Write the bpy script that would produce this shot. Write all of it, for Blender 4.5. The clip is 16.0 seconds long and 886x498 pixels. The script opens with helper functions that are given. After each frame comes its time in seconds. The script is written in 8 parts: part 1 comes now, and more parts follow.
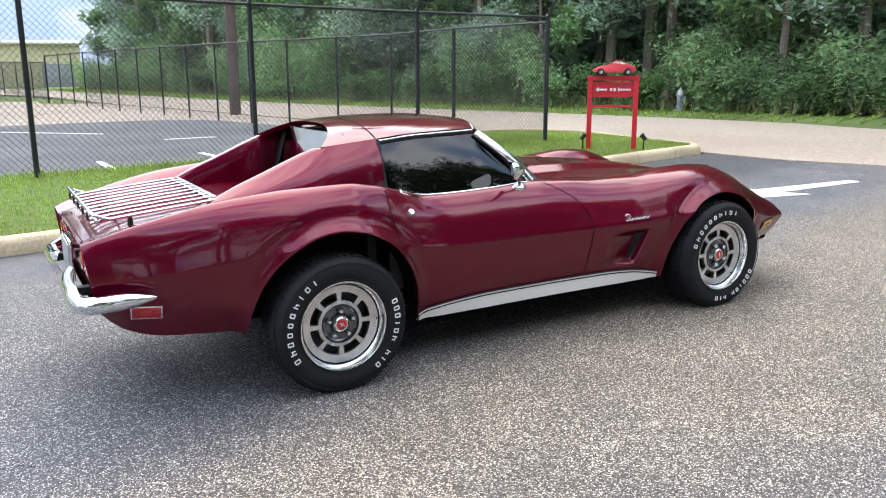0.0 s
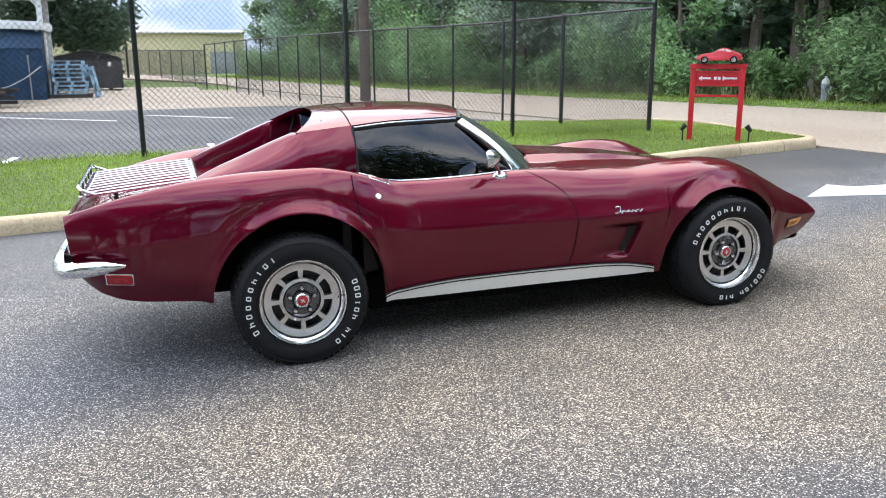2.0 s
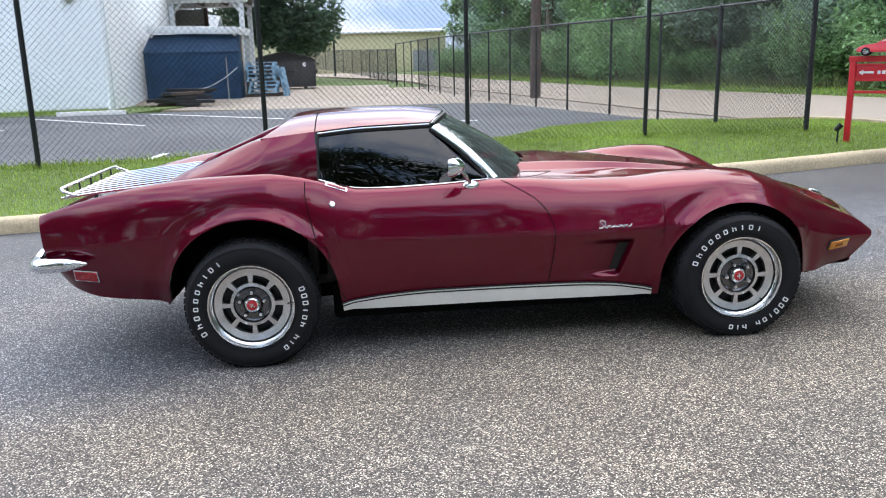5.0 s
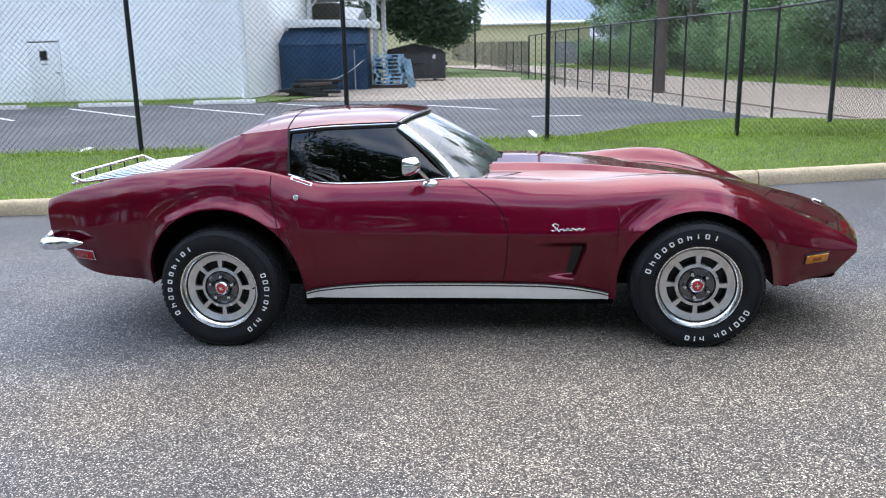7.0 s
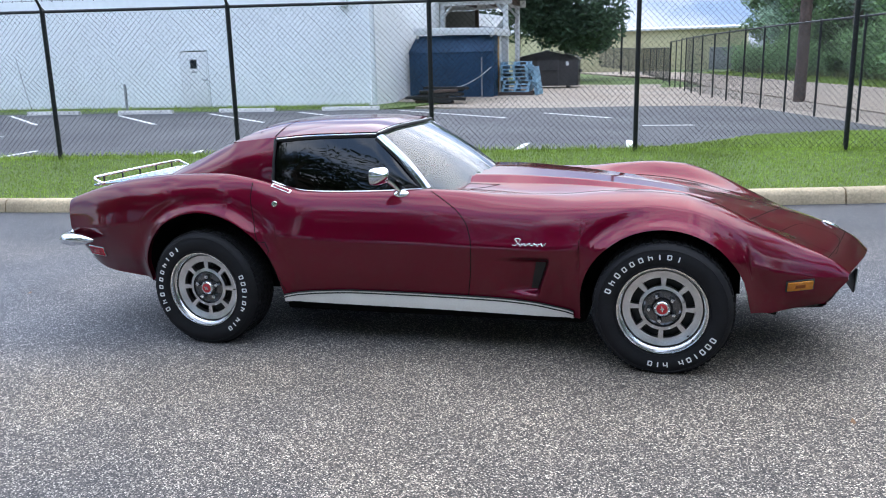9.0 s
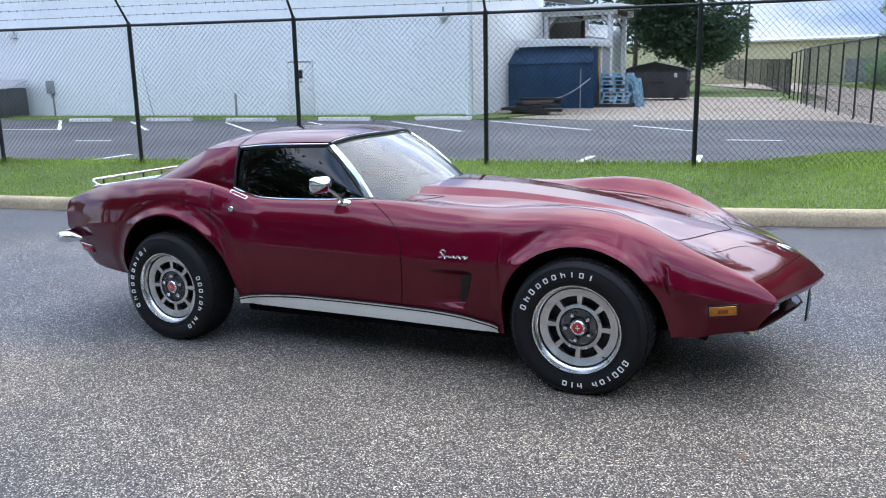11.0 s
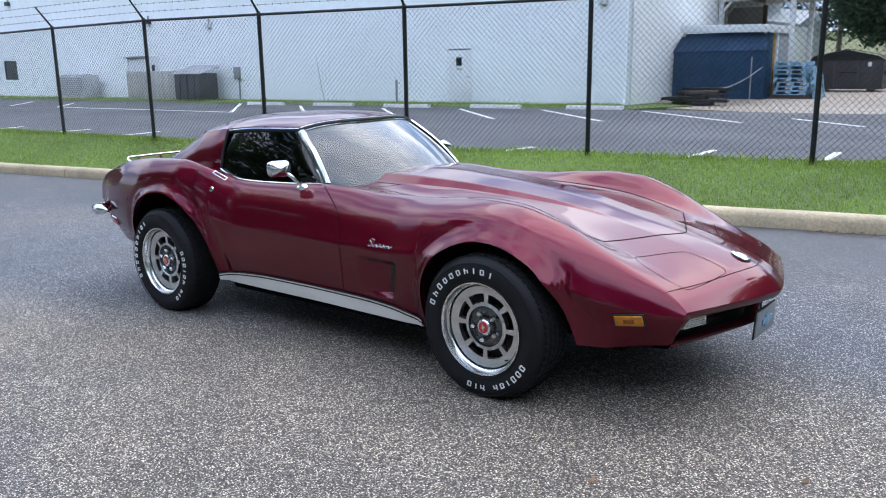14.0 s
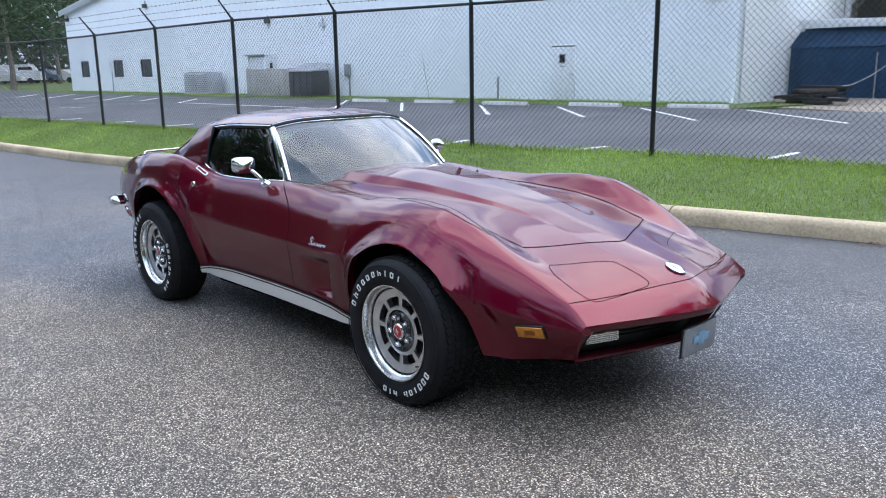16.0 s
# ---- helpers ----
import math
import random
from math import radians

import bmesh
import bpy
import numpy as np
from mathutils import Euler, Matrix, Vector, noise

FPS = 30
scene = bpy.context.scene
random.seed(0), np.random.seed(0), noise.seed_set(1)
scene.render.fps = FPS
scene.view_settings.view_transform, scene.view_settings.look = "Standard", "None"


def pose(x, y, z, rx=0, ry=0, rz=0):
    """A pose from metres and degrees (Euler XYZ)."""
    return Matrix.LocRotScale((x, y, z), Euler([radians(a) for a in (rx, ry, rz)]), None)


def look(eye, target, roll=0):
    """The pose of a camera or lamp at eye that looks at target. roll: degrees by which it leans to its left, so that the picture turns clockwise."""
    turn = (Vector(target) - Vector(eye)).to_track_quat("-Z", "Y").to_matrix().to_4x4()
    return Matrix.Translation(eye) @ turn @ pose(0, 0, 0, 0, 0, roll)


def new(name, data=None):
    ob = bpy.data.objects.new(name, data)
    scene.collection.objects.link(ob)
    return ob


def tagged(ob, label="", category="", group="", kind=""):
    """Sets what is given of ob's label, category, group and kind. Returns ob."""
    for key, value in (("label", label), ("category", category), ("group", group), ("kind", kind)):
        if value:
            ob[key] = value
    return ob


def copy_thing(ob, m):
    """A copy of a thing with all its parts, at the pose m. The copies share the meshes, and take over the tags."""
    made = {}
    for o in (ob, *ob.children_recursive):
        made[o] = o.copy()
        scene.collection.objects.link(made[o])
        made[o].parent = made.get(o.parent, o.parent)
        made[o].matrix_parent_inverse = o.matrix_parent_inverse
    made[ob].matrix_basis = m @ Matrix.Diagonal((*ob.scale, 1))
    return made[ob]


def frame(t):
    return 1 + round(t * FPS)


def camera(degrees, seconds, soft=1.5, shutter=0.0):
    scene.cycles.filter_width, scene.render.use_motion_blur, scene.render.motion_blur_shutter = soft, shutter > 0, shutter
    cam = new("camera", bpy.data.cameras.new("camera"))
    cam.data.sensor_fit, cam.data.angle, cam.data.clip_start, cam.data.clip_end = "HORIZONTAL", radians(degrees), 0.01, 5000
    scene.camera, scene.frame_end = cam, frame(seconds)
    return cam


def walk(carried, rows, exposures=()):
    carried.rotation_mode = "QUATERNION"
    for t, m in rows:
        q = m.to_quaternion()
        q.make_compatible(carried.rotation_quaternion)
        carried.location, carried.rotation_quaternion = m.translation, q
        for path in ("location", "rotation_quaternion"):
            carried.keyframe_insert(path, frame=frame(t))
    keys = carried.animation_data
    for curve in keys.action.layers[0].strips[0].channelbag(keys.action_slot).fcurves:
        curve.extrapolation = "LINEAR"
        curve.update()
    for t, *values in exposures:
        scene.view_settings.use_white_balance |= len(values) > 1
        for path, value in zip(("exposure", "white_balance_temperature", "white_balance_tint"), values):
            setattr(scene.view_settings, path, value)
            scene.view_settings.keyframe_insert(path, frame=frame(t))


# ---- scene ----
cam = camera(57.5, 16.0, 1.05)
# the drive slopes up by about one degree towards the car's nose; LEVEL turns the car's own frame into the world's
LEVEL = pose(0, 0, 0, 0, -0.975, 0)
PATH = [
    (0, (-2.598, -4.246, 1.485), (-1.634, -2.551, 1.039), -1.1),
    (0.5, (-2.427, -4.362, 1.483), (-1.542, -2.627, 1.031), -1.0),
    (1, (-2.223, -4.425, 1.493), (-1.424, -2.65, 1.033), -0.9),
    (1.5, (-2.011, -4.602, 1.477), (-1.301, -2.79, 1.016), -1.1),
    (2, (-1.812, -4.722, 1.478), (-1.185, -2.881, 1.01), -1.2),
    (2.5, (-1.603, -4.72, 1.487), (-1.053, -2.856, 1.015), -1.3),
    (3, (-1.409, -4.756, 1.491), (-0.93, -2.873, 1.018), -1.5),
    (3.5, (-1.152, -4.862, 1.491), (-0.751, -2.961, 1.017), -1.7),
    (4, (-0.93, -4.833, 1.481), (-0.616, -2.915, 1.008), -1.9),
    (4.2, (-0.859, -4.803, 1.483), (-0.579, -2.879, 1.012), -2.0),
    (6.3, (0.046, -4.861, 1.477), (-0.05, -2.917, 1.018), -2.2),
    (6.5, (0.157, -4.896, 1.488), (0.027, -2.956, 1.021), -2.1),
    (7, (0.411, -4.922, 1.503), (0.195, -2.99, 1.032), -2.1),
    (7.5, (0.62, -4.846, 1.493), (0.313, -2.925, 1.03), -2.1),
    (8, (0.87, -4.85, 1.492), (0.472, -2.944, 1.038), -2.2),
    (8.5, (1.128, -4.84, 1.498), (0.641, -2.953, 1.05), -2.2),
    (9, (1.342, -4.733, 1.491), (0.768, -2.869, 1.049), -2.3),
    (9.2, (1.423, -4.713, 1.504), (0.819, -2.858, 1.066), -2.2),
    (11.3, (2.412, -4.383, 1.461), (1.522, -2.639, 1.054), -2.0),
    (11.5, (2.509, -4.365, 1.463), (1.594, -2.634, 1.054), -2.0),
    (12, (2.653, -4.222, 1.443), (1.675, -2.527, 1.029), -2.0),
    (12.5, (2.773, -4.061, 1.437), (1.731, -2.406, 1.022), -2.0),
    (13, (3.006, -3.954, 1.422), (1.894, -2.344, 1.006), -1.9),
    (13.5, (3.186, -3.848, 1.428), (2.011, -2.285, 1.009), -1.7),
    (14, (3.284, -3.674, 1.419), (2.048, -2.158, 0.998), -1.6),
    (14.5, (3.424, -3.521, 1.413), (2.13, -2.054, 0.992), -1.5),
    (15, (3.656, -3.368, 1.405), (2.309, -1.952, 0.983), -1.5),
    (15.5, (3.768, -3.207, 1.393), (2.367, -1.843, 0.973), -1.5),
    (16, (3.872, -2.991, 1.396), (2.418, -1.683, 0.977), -1.6),
]
walk(cam, [(t, LEVEL @ look(eye, target, roll)) for t, eye, target, roll in PATH],
     [(0.0, 1.13, 6740, 10), (3.5, 0.97, 6660, 10), (7.0, 0.83, 6270, 11), (9.0, 0.72, 6050, 11), (12.5, 0.6, 5980, 11), (16.0, 0.57, 5980, 11)])

# ---- light ----
SUN_ELEV, SUN_ROT = radians(58), radians(12)
world = bpy.data.worlds.new("sky")
scene.world = world
world.use_nodes = True
wn, wl = world.node_tree.nodes, world.node_tree.links
wn.clear()
sky = wn.new("ShaderNodeTexSky")
sky.sky_type, sky.sun_disc, sky.sun_elevation, sky.sun_rotation = "NISHITA", False, SUN_ELEV, SUN_ROT
sky.air_density, sky.dust_density, sky.ozone_density = 1.0, 4.0, 1.0
# a broken, bright cloud cover over the blue
wc = wn.new("ShaderNodeTexCoord")
wm = wn.new("ShaderNodeMapping")
wm.inputs["Scale"].default_value = (1.6, 1.6, 3.4)
cloud = wn.new("ShaderNodeTexNoise")
cloud.inputs["Scale"].default_value, cloud.inputs["Detail"].default_value = 2.4, 7.0
ramp = wn.new("ShaderNodeValToRGB")
ramp.color_ramp.elements[0].position, ramp.color_ramp.elements[1].position = 0.40, 0.60
ramp.color_ramp.elements[0].color, ramp.color_ramp.elements[1].color = (3.7, 5.5, 8.9, 1), (13.1, 13.7, 14.8, 1)
mix = wn.new("ShaderNodeMixRGB")
mix.inputs[0].default_value = 0.82
bg = wn.new("ShaderNodeBackground")
bg.inputs["Strength"].default_value = 0.14
wo = wn.new("ShaderNodeOutputWorld")
wl.new(wc.outputs["Generated"], wm.inputs["Vector"])
wl.new(wm.outputs[0], cloud.inputs["Vector"])
wl.new(cloud.outputs["Fac"], ramp.inputs[0])
wl.new(sky.outputs[0], mix.inputs[1])
wl.new(ramp.outputs[0], mix.inputs[2])
# an overcast sky is brighter overhead than low down
split = wn.new("ShaderNodeSeparateXYZ")
rise = wn.new("ShaderNodeMapRange")
rise.interpolation_type = "SMOOTHSTEP"
for k, v in (("From Min", 0.0), ("From Max", 0.65), ("To Min", 0.56), ("To Max", 1.1)):
    rise.inputs[k].default_value = v
dim = wn.new("ShaderNodeVectorMath")
dim.operation = "SCALE"
wl.new(wc.outputs["Generated"], split.inputs[0])
wl.new(split.outputs["Z"], rise.inputs["Value"])
wl.new(mix.outputs[0], dim.inputs[0])
wl.new(rise.outputs[0], dim.inputs["Scale"])
wl.new(dim.outputs[0], bg.inputs["Color"])
wl.new(bg.outputs[0], wo.inputs[0])

sun = new("sun", bpy.data.lights.new("sun", "SUN"))
sun.data.energy, sun.data.angle, sun.data.color = 1.35, radians(80), (1.0, 0.96, 0.9)
sun.matrix_world = look((math.sin(SUN_ROT) * 30, math.cos(SUN_ROT) * 30, 30 * math.tan(SUN_ELEV)), (0, 0, 0))


# ---- materials ----
def material(name, color, rough=0.6, metal=0.0, coat=0.0, spec=0.5, vary=None, bump=None, island=0.0, coat_rough=0.038, coat_ior=1.5):
    """vary: (scale, amount, second scale, second amount) of noise on the colour; bump: (scale, strength, distance)."""
    m = bpy.data.materials.new(name)
    m.use_nodes = True
    n, l = m.node_tree.nodes, m.node_tree.links
    p = n["Principled BSDF"]
    p.inputs["Base Color"].default_value = (*color, 1)
    p.inputs["Roughness"].default_value, p.inputs["Metallic"].default_value = rough, metal
    p.inputs["Coat Weight"].default_value, p.inputs["Coat Roughness"].default_value = coat, coat_rough
    p.inputs["Specular IOR Level"].default_value, p.inputs["Coat IOR"].default_value = spec, coat_ior
    geo = n.new("ShaderNodeNewGeometry")
    out = None
    if vary:
        parts = []
        for sc, am, det in ((vary[0], vary[1], 5.0), (vary[2], vary[3], 8.0)):
            t = n.new("ShaderNodeTexNoise")
            t.inputs["Scale"].default_value, t.inputs["Detail"].default_value = sc, det
            l.new(geo.outputs["Position"], t.inputs["Vector"])
            r = n.new("ShaderNodeMapRange")
            r.inputs["From Min"].default_value, r.inputs["From Max"].default_value = 0.3, 0.7
            r.inputs["To Min"].default_value, r.inputs["To Max"].default_value = 1 - am, 1 + am
            l.new(t.outputs["Fac"], r.inputs["Value"])
            parts.append(r.outputs[0])
        if island:
            for src in (n.new("ShaderNodeObjectInfo").outputs["Random"], geo.outputs["Random Per Island"]):
                r = n.new("ShaderNodeMapRange")
                r.inputs["To Min"].default_value, r.inputs["To Max"].default_value = 1 - island, 1 + island
                l.new(src, r.inputs["Value"])
                parts.append(r.outputs[0])
        out = parts[0]
        for q in parts[1:]:
            mm = n.new("ShaderNodeMath")
            mm.operation = "MULTIPLY"
            l.new(out, mm.inputs[0]), l.new(q, mm.inputs[1])
            out = mm.outputs[0]
        mx = n.new("ShaderNodeVectorMath")
        mx.operation = "SCALE"
        mx.inputs[0].default_value = color
        l.new(out, mx.inputs["Scale"])
        l.new(mx.outputs[0], p.inputs["Base Color"])
    if bump:
        t = n.new("ShaderNodeTexNoise")
        t.inputs["Scale"].default_value, t.inputs["Detail"].default_value = bump[0], 6.0
        l.new(geo.outputs["Position"], t.inputs["Vector"])
        b = n.new("ShaderNodeBump")
        b.inputs["Strength"].default_value, b.inputs["Distance"].default_value = bump[1], bump[2]
        l.new(t.outputs["Fac"], b.inputs["Height"])
        l.new(b.outputs[0], p.inputs["Normal"])
    return m


def stony(name, dark, light, patch, rough, scale, patch_scale=0.35, bump=0.5, dist=0.004):
    """A surface of packed small stones: cells of many greys, and wide stains over them."""
    m = bpy.data.materials.new(name)
    m.use_nodes = True
    n, l = m.node_tree.nodes, m.node_tree.links
    p = n["Principled BSDF"]
    geo = n.new("ShaderNodeNewGeometry")
    v = n.new("ShaderNodeTexVoronoi")
    v.inputs["Scale"].default_value = scale
    l.new(geo.outputs["Position"], v.inputs["Vector"])
    sep = n.new("ShaderNodeSeparateColor")
    l.new(v.outputs["Color"], sep.inputs[0])
    cr = n.new("ShaderNodeValToRGB")
    cr.color_ramp.elements[0].color, cr.color_ramp.elements[1].color = (*dark, 1), (*light, 1)
    cr.color_ramp.elements[0].position, cr.color_ramp.elements[1].position = 0.05, 1.0
    mid = cr.color_ramp.elements.new(0.62)
    mid.color = (*[a * 0.75 + b * 0.2 for a, b in zip(dark, light)], 1)
    l.new(sep.outputs[0], cr.inputs[0])
    t = n.new("ShaderNodeTexNoise")
    t.inputs["Scale"].default_value, t.inputs["Detail"].default_value = patch_scale, 7.0
    l.new(geo.outputs["Position"], t.inputs["Vector"])
    r = n.new("ShaderNodeMapRange")
    r.inputs["From Min"].default_value, r.inputs["From Max"].default_value = 0.38, 0.62
    l.new(t.outputs["Fac"], r.inputs["Value"])
    mx = n.new("ShaderNodeMixRGB")
    mx.blend_type = "MULTIPLY"
    mx.inputs[2].default_value = (*patch, 1)
    l.new(r.outputs[0], mx.inputs[0]), l.new(cr.outputs[0], mx.inputs[1])
    l.new(mx.outputs[0], p.inputs["Base Color"])
    b = n.new("ShaderNodeBump")
    b.inputs["Strength"].default_value, b.inputs["Distance"].default_value = bump, dist
    l.new(v.outputs["Distance"], b.inputs["Height"])
    b.invert = True
    l.new(b.outputs[0], p.inputs["Normal"])
    p.inputs["Roughness"].default_value = rough
    return m


def worn_asphalt():
    """Old drive: pale stones in dark binder, worn tan where wheels pass, darker and bluer beside the kerb."""
    m = bpy.data.materials.new("weathered_asphalt")
    m.use_nodes = True
    n, l = m.node_tree.nodes, m.node_tree.links
    p = n["Principled BSDF"]
    geo = n.new("ShaderNodeNewGeometry")

    def noise(scale, detail, lo, hi, a, b):
        t = n.new("ShaderNodeTexNoise")
        t.inputs["Scale"].default_value, t.inputs["Detail"].default_value = scale, detail
        l.new(geo.outputs["Position"], t.inputs["Vector"])
        r = n.new("ShaderNodeMapRange")
        for k, v in (("From Min", lo), ("From Max", hi), ("To Min", a), ("To Max", b)):
            r.inputs[k].default_value = v
        l.new(t.outputs["Fac"], r.inputs["Value"])
        return r.outputs[0]

    def math_node(op, a, b, clamp=False):
        t = n.new("ShaderNodeMath")
        t.operation, t.use_clamp = op, clamp
        for k, v in ((0, a), (1, b)):
            if isinstance(v, (int, float)):
                t.inputs[k].default_value = v
            else:
                l.new(v, t.inputs[k])
        return t.outputs[0]

    v = n.new("ShaderNodeTexVoronoi")
    v.inputs["Scale"].default_value = 180
    l.new(geo.outputs["Position"], v.inputs["Vector"])
    sep = n.new("ShaderNodeSeparateColor")
    l.new(v.outputs["Color"], sep.inputs[0])
    # how far the binder has worn off the stones: more along the lane, less at the kerb; low under the car, where the
    # dull tone also carries its shade
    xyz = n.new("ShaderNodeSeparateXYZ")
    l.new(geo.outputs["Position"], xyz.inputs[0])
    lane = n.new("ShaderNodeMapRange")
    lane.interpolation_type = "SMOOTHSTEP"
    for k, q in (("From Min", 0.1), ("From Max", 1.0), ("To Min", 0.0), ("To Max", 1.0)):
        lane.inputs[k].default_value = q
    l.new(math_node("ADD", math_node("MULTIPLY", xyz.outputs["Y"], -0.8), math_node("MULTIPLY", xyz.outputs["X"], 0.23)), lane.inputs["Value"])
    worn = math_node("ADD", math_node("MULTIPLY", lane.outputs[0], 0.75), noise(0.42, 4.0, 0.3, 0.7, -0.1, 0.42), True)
    # the middle of the lane, where nothing parks, keeps more of its dark binder
    oil = n.new("ShaderNodeMapRange")
    oil.interpolation_type = "SMOOTHSTEP"
    for k, q in (("From Min", 1.9), ("From Max", 3.5), ("To Min", 0.0), ("To Max", 0.7)):
        oil.inputs[k].default_value = q
    away = math_node("ADD", math_node("MULTIPLY", xyz.outputs["Y"], -1.0), math_node("MULTIPLY", xyz.outputs["X"], -0.2))
    l.new(math_node("ADD", away, noise(0.7, 3.0, 0.3, 0.7, -0.5, 0.5)), oil.inputs["Value"])
    worn = math_node("SUBTRACT", worn, oil.outputs[0], True)
    # each stone's own grey, the pale ones rarer where little has worn
    cr = n.new("ShaderNodeValToRGB")
    e = cr.color_ramp.elements
    e[0].position, e[0].color = 0.0, (0.036, 0.031, 0.027, 1)
    e[1].position, e[1].color = 1.0, (0.9, 0.79, 0.63, 1)
    for pos, c in ((0.35, (0.088, 0.072, 0.058)), (0.66, (0.19, 0.158, 0.123)), (0.86, (0.5, 0.42, 0.325))):
        q = e.new(pos)
        q.color = (*c, 1)
    l.new(sep.outputs[0], cr.inputs[0])
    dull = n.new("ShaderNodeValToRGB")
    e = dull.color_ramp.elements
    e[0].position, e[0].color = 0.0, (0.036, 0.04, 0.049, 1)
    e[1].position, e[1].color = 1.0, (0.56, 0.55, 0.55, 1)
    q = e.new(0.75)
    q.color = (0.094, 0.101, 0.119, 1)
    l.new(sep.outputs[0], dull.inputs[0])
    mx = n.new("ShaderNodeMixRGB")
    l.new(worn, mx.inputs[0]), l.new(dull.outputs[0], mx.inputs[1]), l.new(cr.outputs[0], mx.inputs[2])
    # stains and fine grit
    st = math_node("MULTIPLY", noise(1.7, 6.0, 0.35, 0.65, 0.9, 1.13), noise(420.0, 2.0, 0.3, 0.7, 0.78, 1.22))
    # dark binder in the gaps between the stones
    gap = n.new("ShaderNodeMapRange")
    for k, q in (("From Min", 0.25), ("From Max", 0.75), ("To Min", 1.12), ("To Max", 0.35)):
        gap.inputs[k].default_value = q
    l.new(v.outputs["Distance"], gap.inputs["Value"])
    st = math_node("MULTIPLY", st, gap.outputs[0])
    sc = n.new("ShaderNodeVectorMath")
    sc.operation = "SCALE"
    # a younger, tighter sealed strip along the kerb, with an uneven edge
    edge = math_node("ADD", math_node("SUBTRACT", math_node("MULTIPLY", xyz.outputs["X"], 0.155), xyz.outputs["Y"]), noise(0.9, 5.0, 0.3, 0.7, -0.45, 0.45))
    strip = n.new("ShaderNodeMapRange")
    strip.interpolation_type = "SMOOTHSTEP"
    for k, q in (("From Min", -2.7), ("From Max", -1.1), ("To Min", 1.0), ("To Max", 0.0)):
        strip.inputs[k].default_value = q
    l.new(edge, strip.inputs["Value"])
    st = math_node("MULTIPLY", st, math_node("SUBTRACT", 1.0, math_node("MULTIPLY", strip.outputs[0], 0.45)))
    l.new(math_node("SUBTRACT", 0.75, math_node("MULTIPLY", strip.outputs[0], 0.17)), p.inputs["Roughness"])
    l.new(mx.outputs[0], sc.inputs[0]), l.new(st, sc.inputs["Scale"])
    l.new(sc.outputs[0], p.inputs["Base Color"])
    b = n.new("ShaderNodeBump")
    b.inputs["Strength"].default_value, b.inputs["Distance"].default_value = 0.3, 0.004
    b.invert = True
    l.new(v.outputs["Distance"], b.inputs["Height"])
    l.new(b.outputs[0], p.inputs["Normal"])
    return m


def glassy(name, tint, rough=0.0, mixin=0.5, ior=1.45, film=0.0):
    """Thin tinted pane: clear in part, with the gloss of glass."""
    m = bpy.data.materials.new(name)
    m.use_nodes = True
    n, l = m.node_tree.nodes, m.node_tree.links
    n.remove(n["Principled BSDF"])
    tr = n.new("ShaderNodeBsdfTransparent")
    tr.inputs[0].default_value = (*tint, 1)
    gl = n.new("ShaderNodeBsdfGlossy")
    gl.inputs["Roughness"].default_value = rough
    fr = n.new("ShaderNodeFresnel")
    fr.inputs[0].default_value = ior
    sc = n.new("ShaderNodeMath")
    sc.operation, sc.use_clamp = "MULTIPLY", True
    sc.inputs[1].default_value = mixin * 2
    ms = n.new("ShaderNodeMixShader")
    l.new(fr.outputs[0], sc.inputs[0])
    l.new(sc.outputs[0], ms.inputs[0])
    l.new(tr.outputs[0], ms.inputs[1]), l.new(gl.outputs[0], ms.inputs[2])
    last = ms.outputs[0]
    if film:
        # a dull film of dust on the pane
        df = n.new("ShaderNodeBsdfDiffuse")
        df.inputs[0].default_value = (0.5, 0.57, 0.58, 1)
        m2 = n.new("ShaderNodeMixShader")
        m2.inputs[0].default_value = film
        l.new(last, m2.inputs[1]), l.new(df.outputs[0], m2.inputs[2])
        last = m2.outputs[0]
    l.new(last, n["Material Output"].inputs[0])
    return m


def leafy(name, color, vary, island):
    """Leaf or blade: a matt surface that lets some light through."""
    m = material(name, color, 0.55, spec=0.3, vary=vary, island=island)
    n, l = m.node_tree.nodes, m.node_tree.links
    p = n["Principled BSDF"]
    tl = n.new("ShaderNodeBsdfTranslucent")
    l.new(p.inputs["Base Color"].links[0].from_socket, tl.inputs[0])
    ms = n.new("ShaderNodeMixShader")
    ms.inputs[0].default_value = 0.48
    l.new(p.outputs[0], ms.inputs[1]), l.new(tl.outputs[0], ms.inputs[2])
    l.new(ms.outputs[0], n["Material Output"].inputs[0])
    return m


PAINT = material("maroon_paint", (0.128, 0.0006, 0.0155), 0.36, 0.6, 1.0, spec=0.05, vary=(2.0, 0.05, 900.0, 0.04), coat_rough=0.05, coat_ior=1.47)
PAINT.node_tree.nodes["Principled BSDF"].inputs["Specular Tint"].default_value = (0.28, 0.012, 0.04, 1)
CHROME = material("chrome", (0.78, 0.79, 0.8), 0.09, 1.0, vary=(30, 0.04, 200, 0.03))
ALLOY = material("cast_alloy", (0.66, 0.66, 0.67), 0.3, 1.0, vary=(20, 0.12, 180, 0.1), bump=(60, 0.12, 0.002))
ALLOY_LIP = material("polished_lip", (0.8, 0.8, 0.79), 0.2, 1.0, vary=(20, 0.05, 160, 0.05))
ALLOY_DARK = material("grey_hub", (0.14, 0.14, 0.145), 0.25, 0.9, vary=(25, 0.1, 160, 0.08))
RUBBER = material("tyre_rubber", (0.0095, 0.0095, 0.011), 0.7, spec=0.28, vary=(12, 0.2, 140, 0.15), bump=(180, 0.15, 0.002))
BLACK = material("black_plastic", (0.012, 0.012, 0.013), 0.5, vary=(6, 0.2, 90, 0.1))
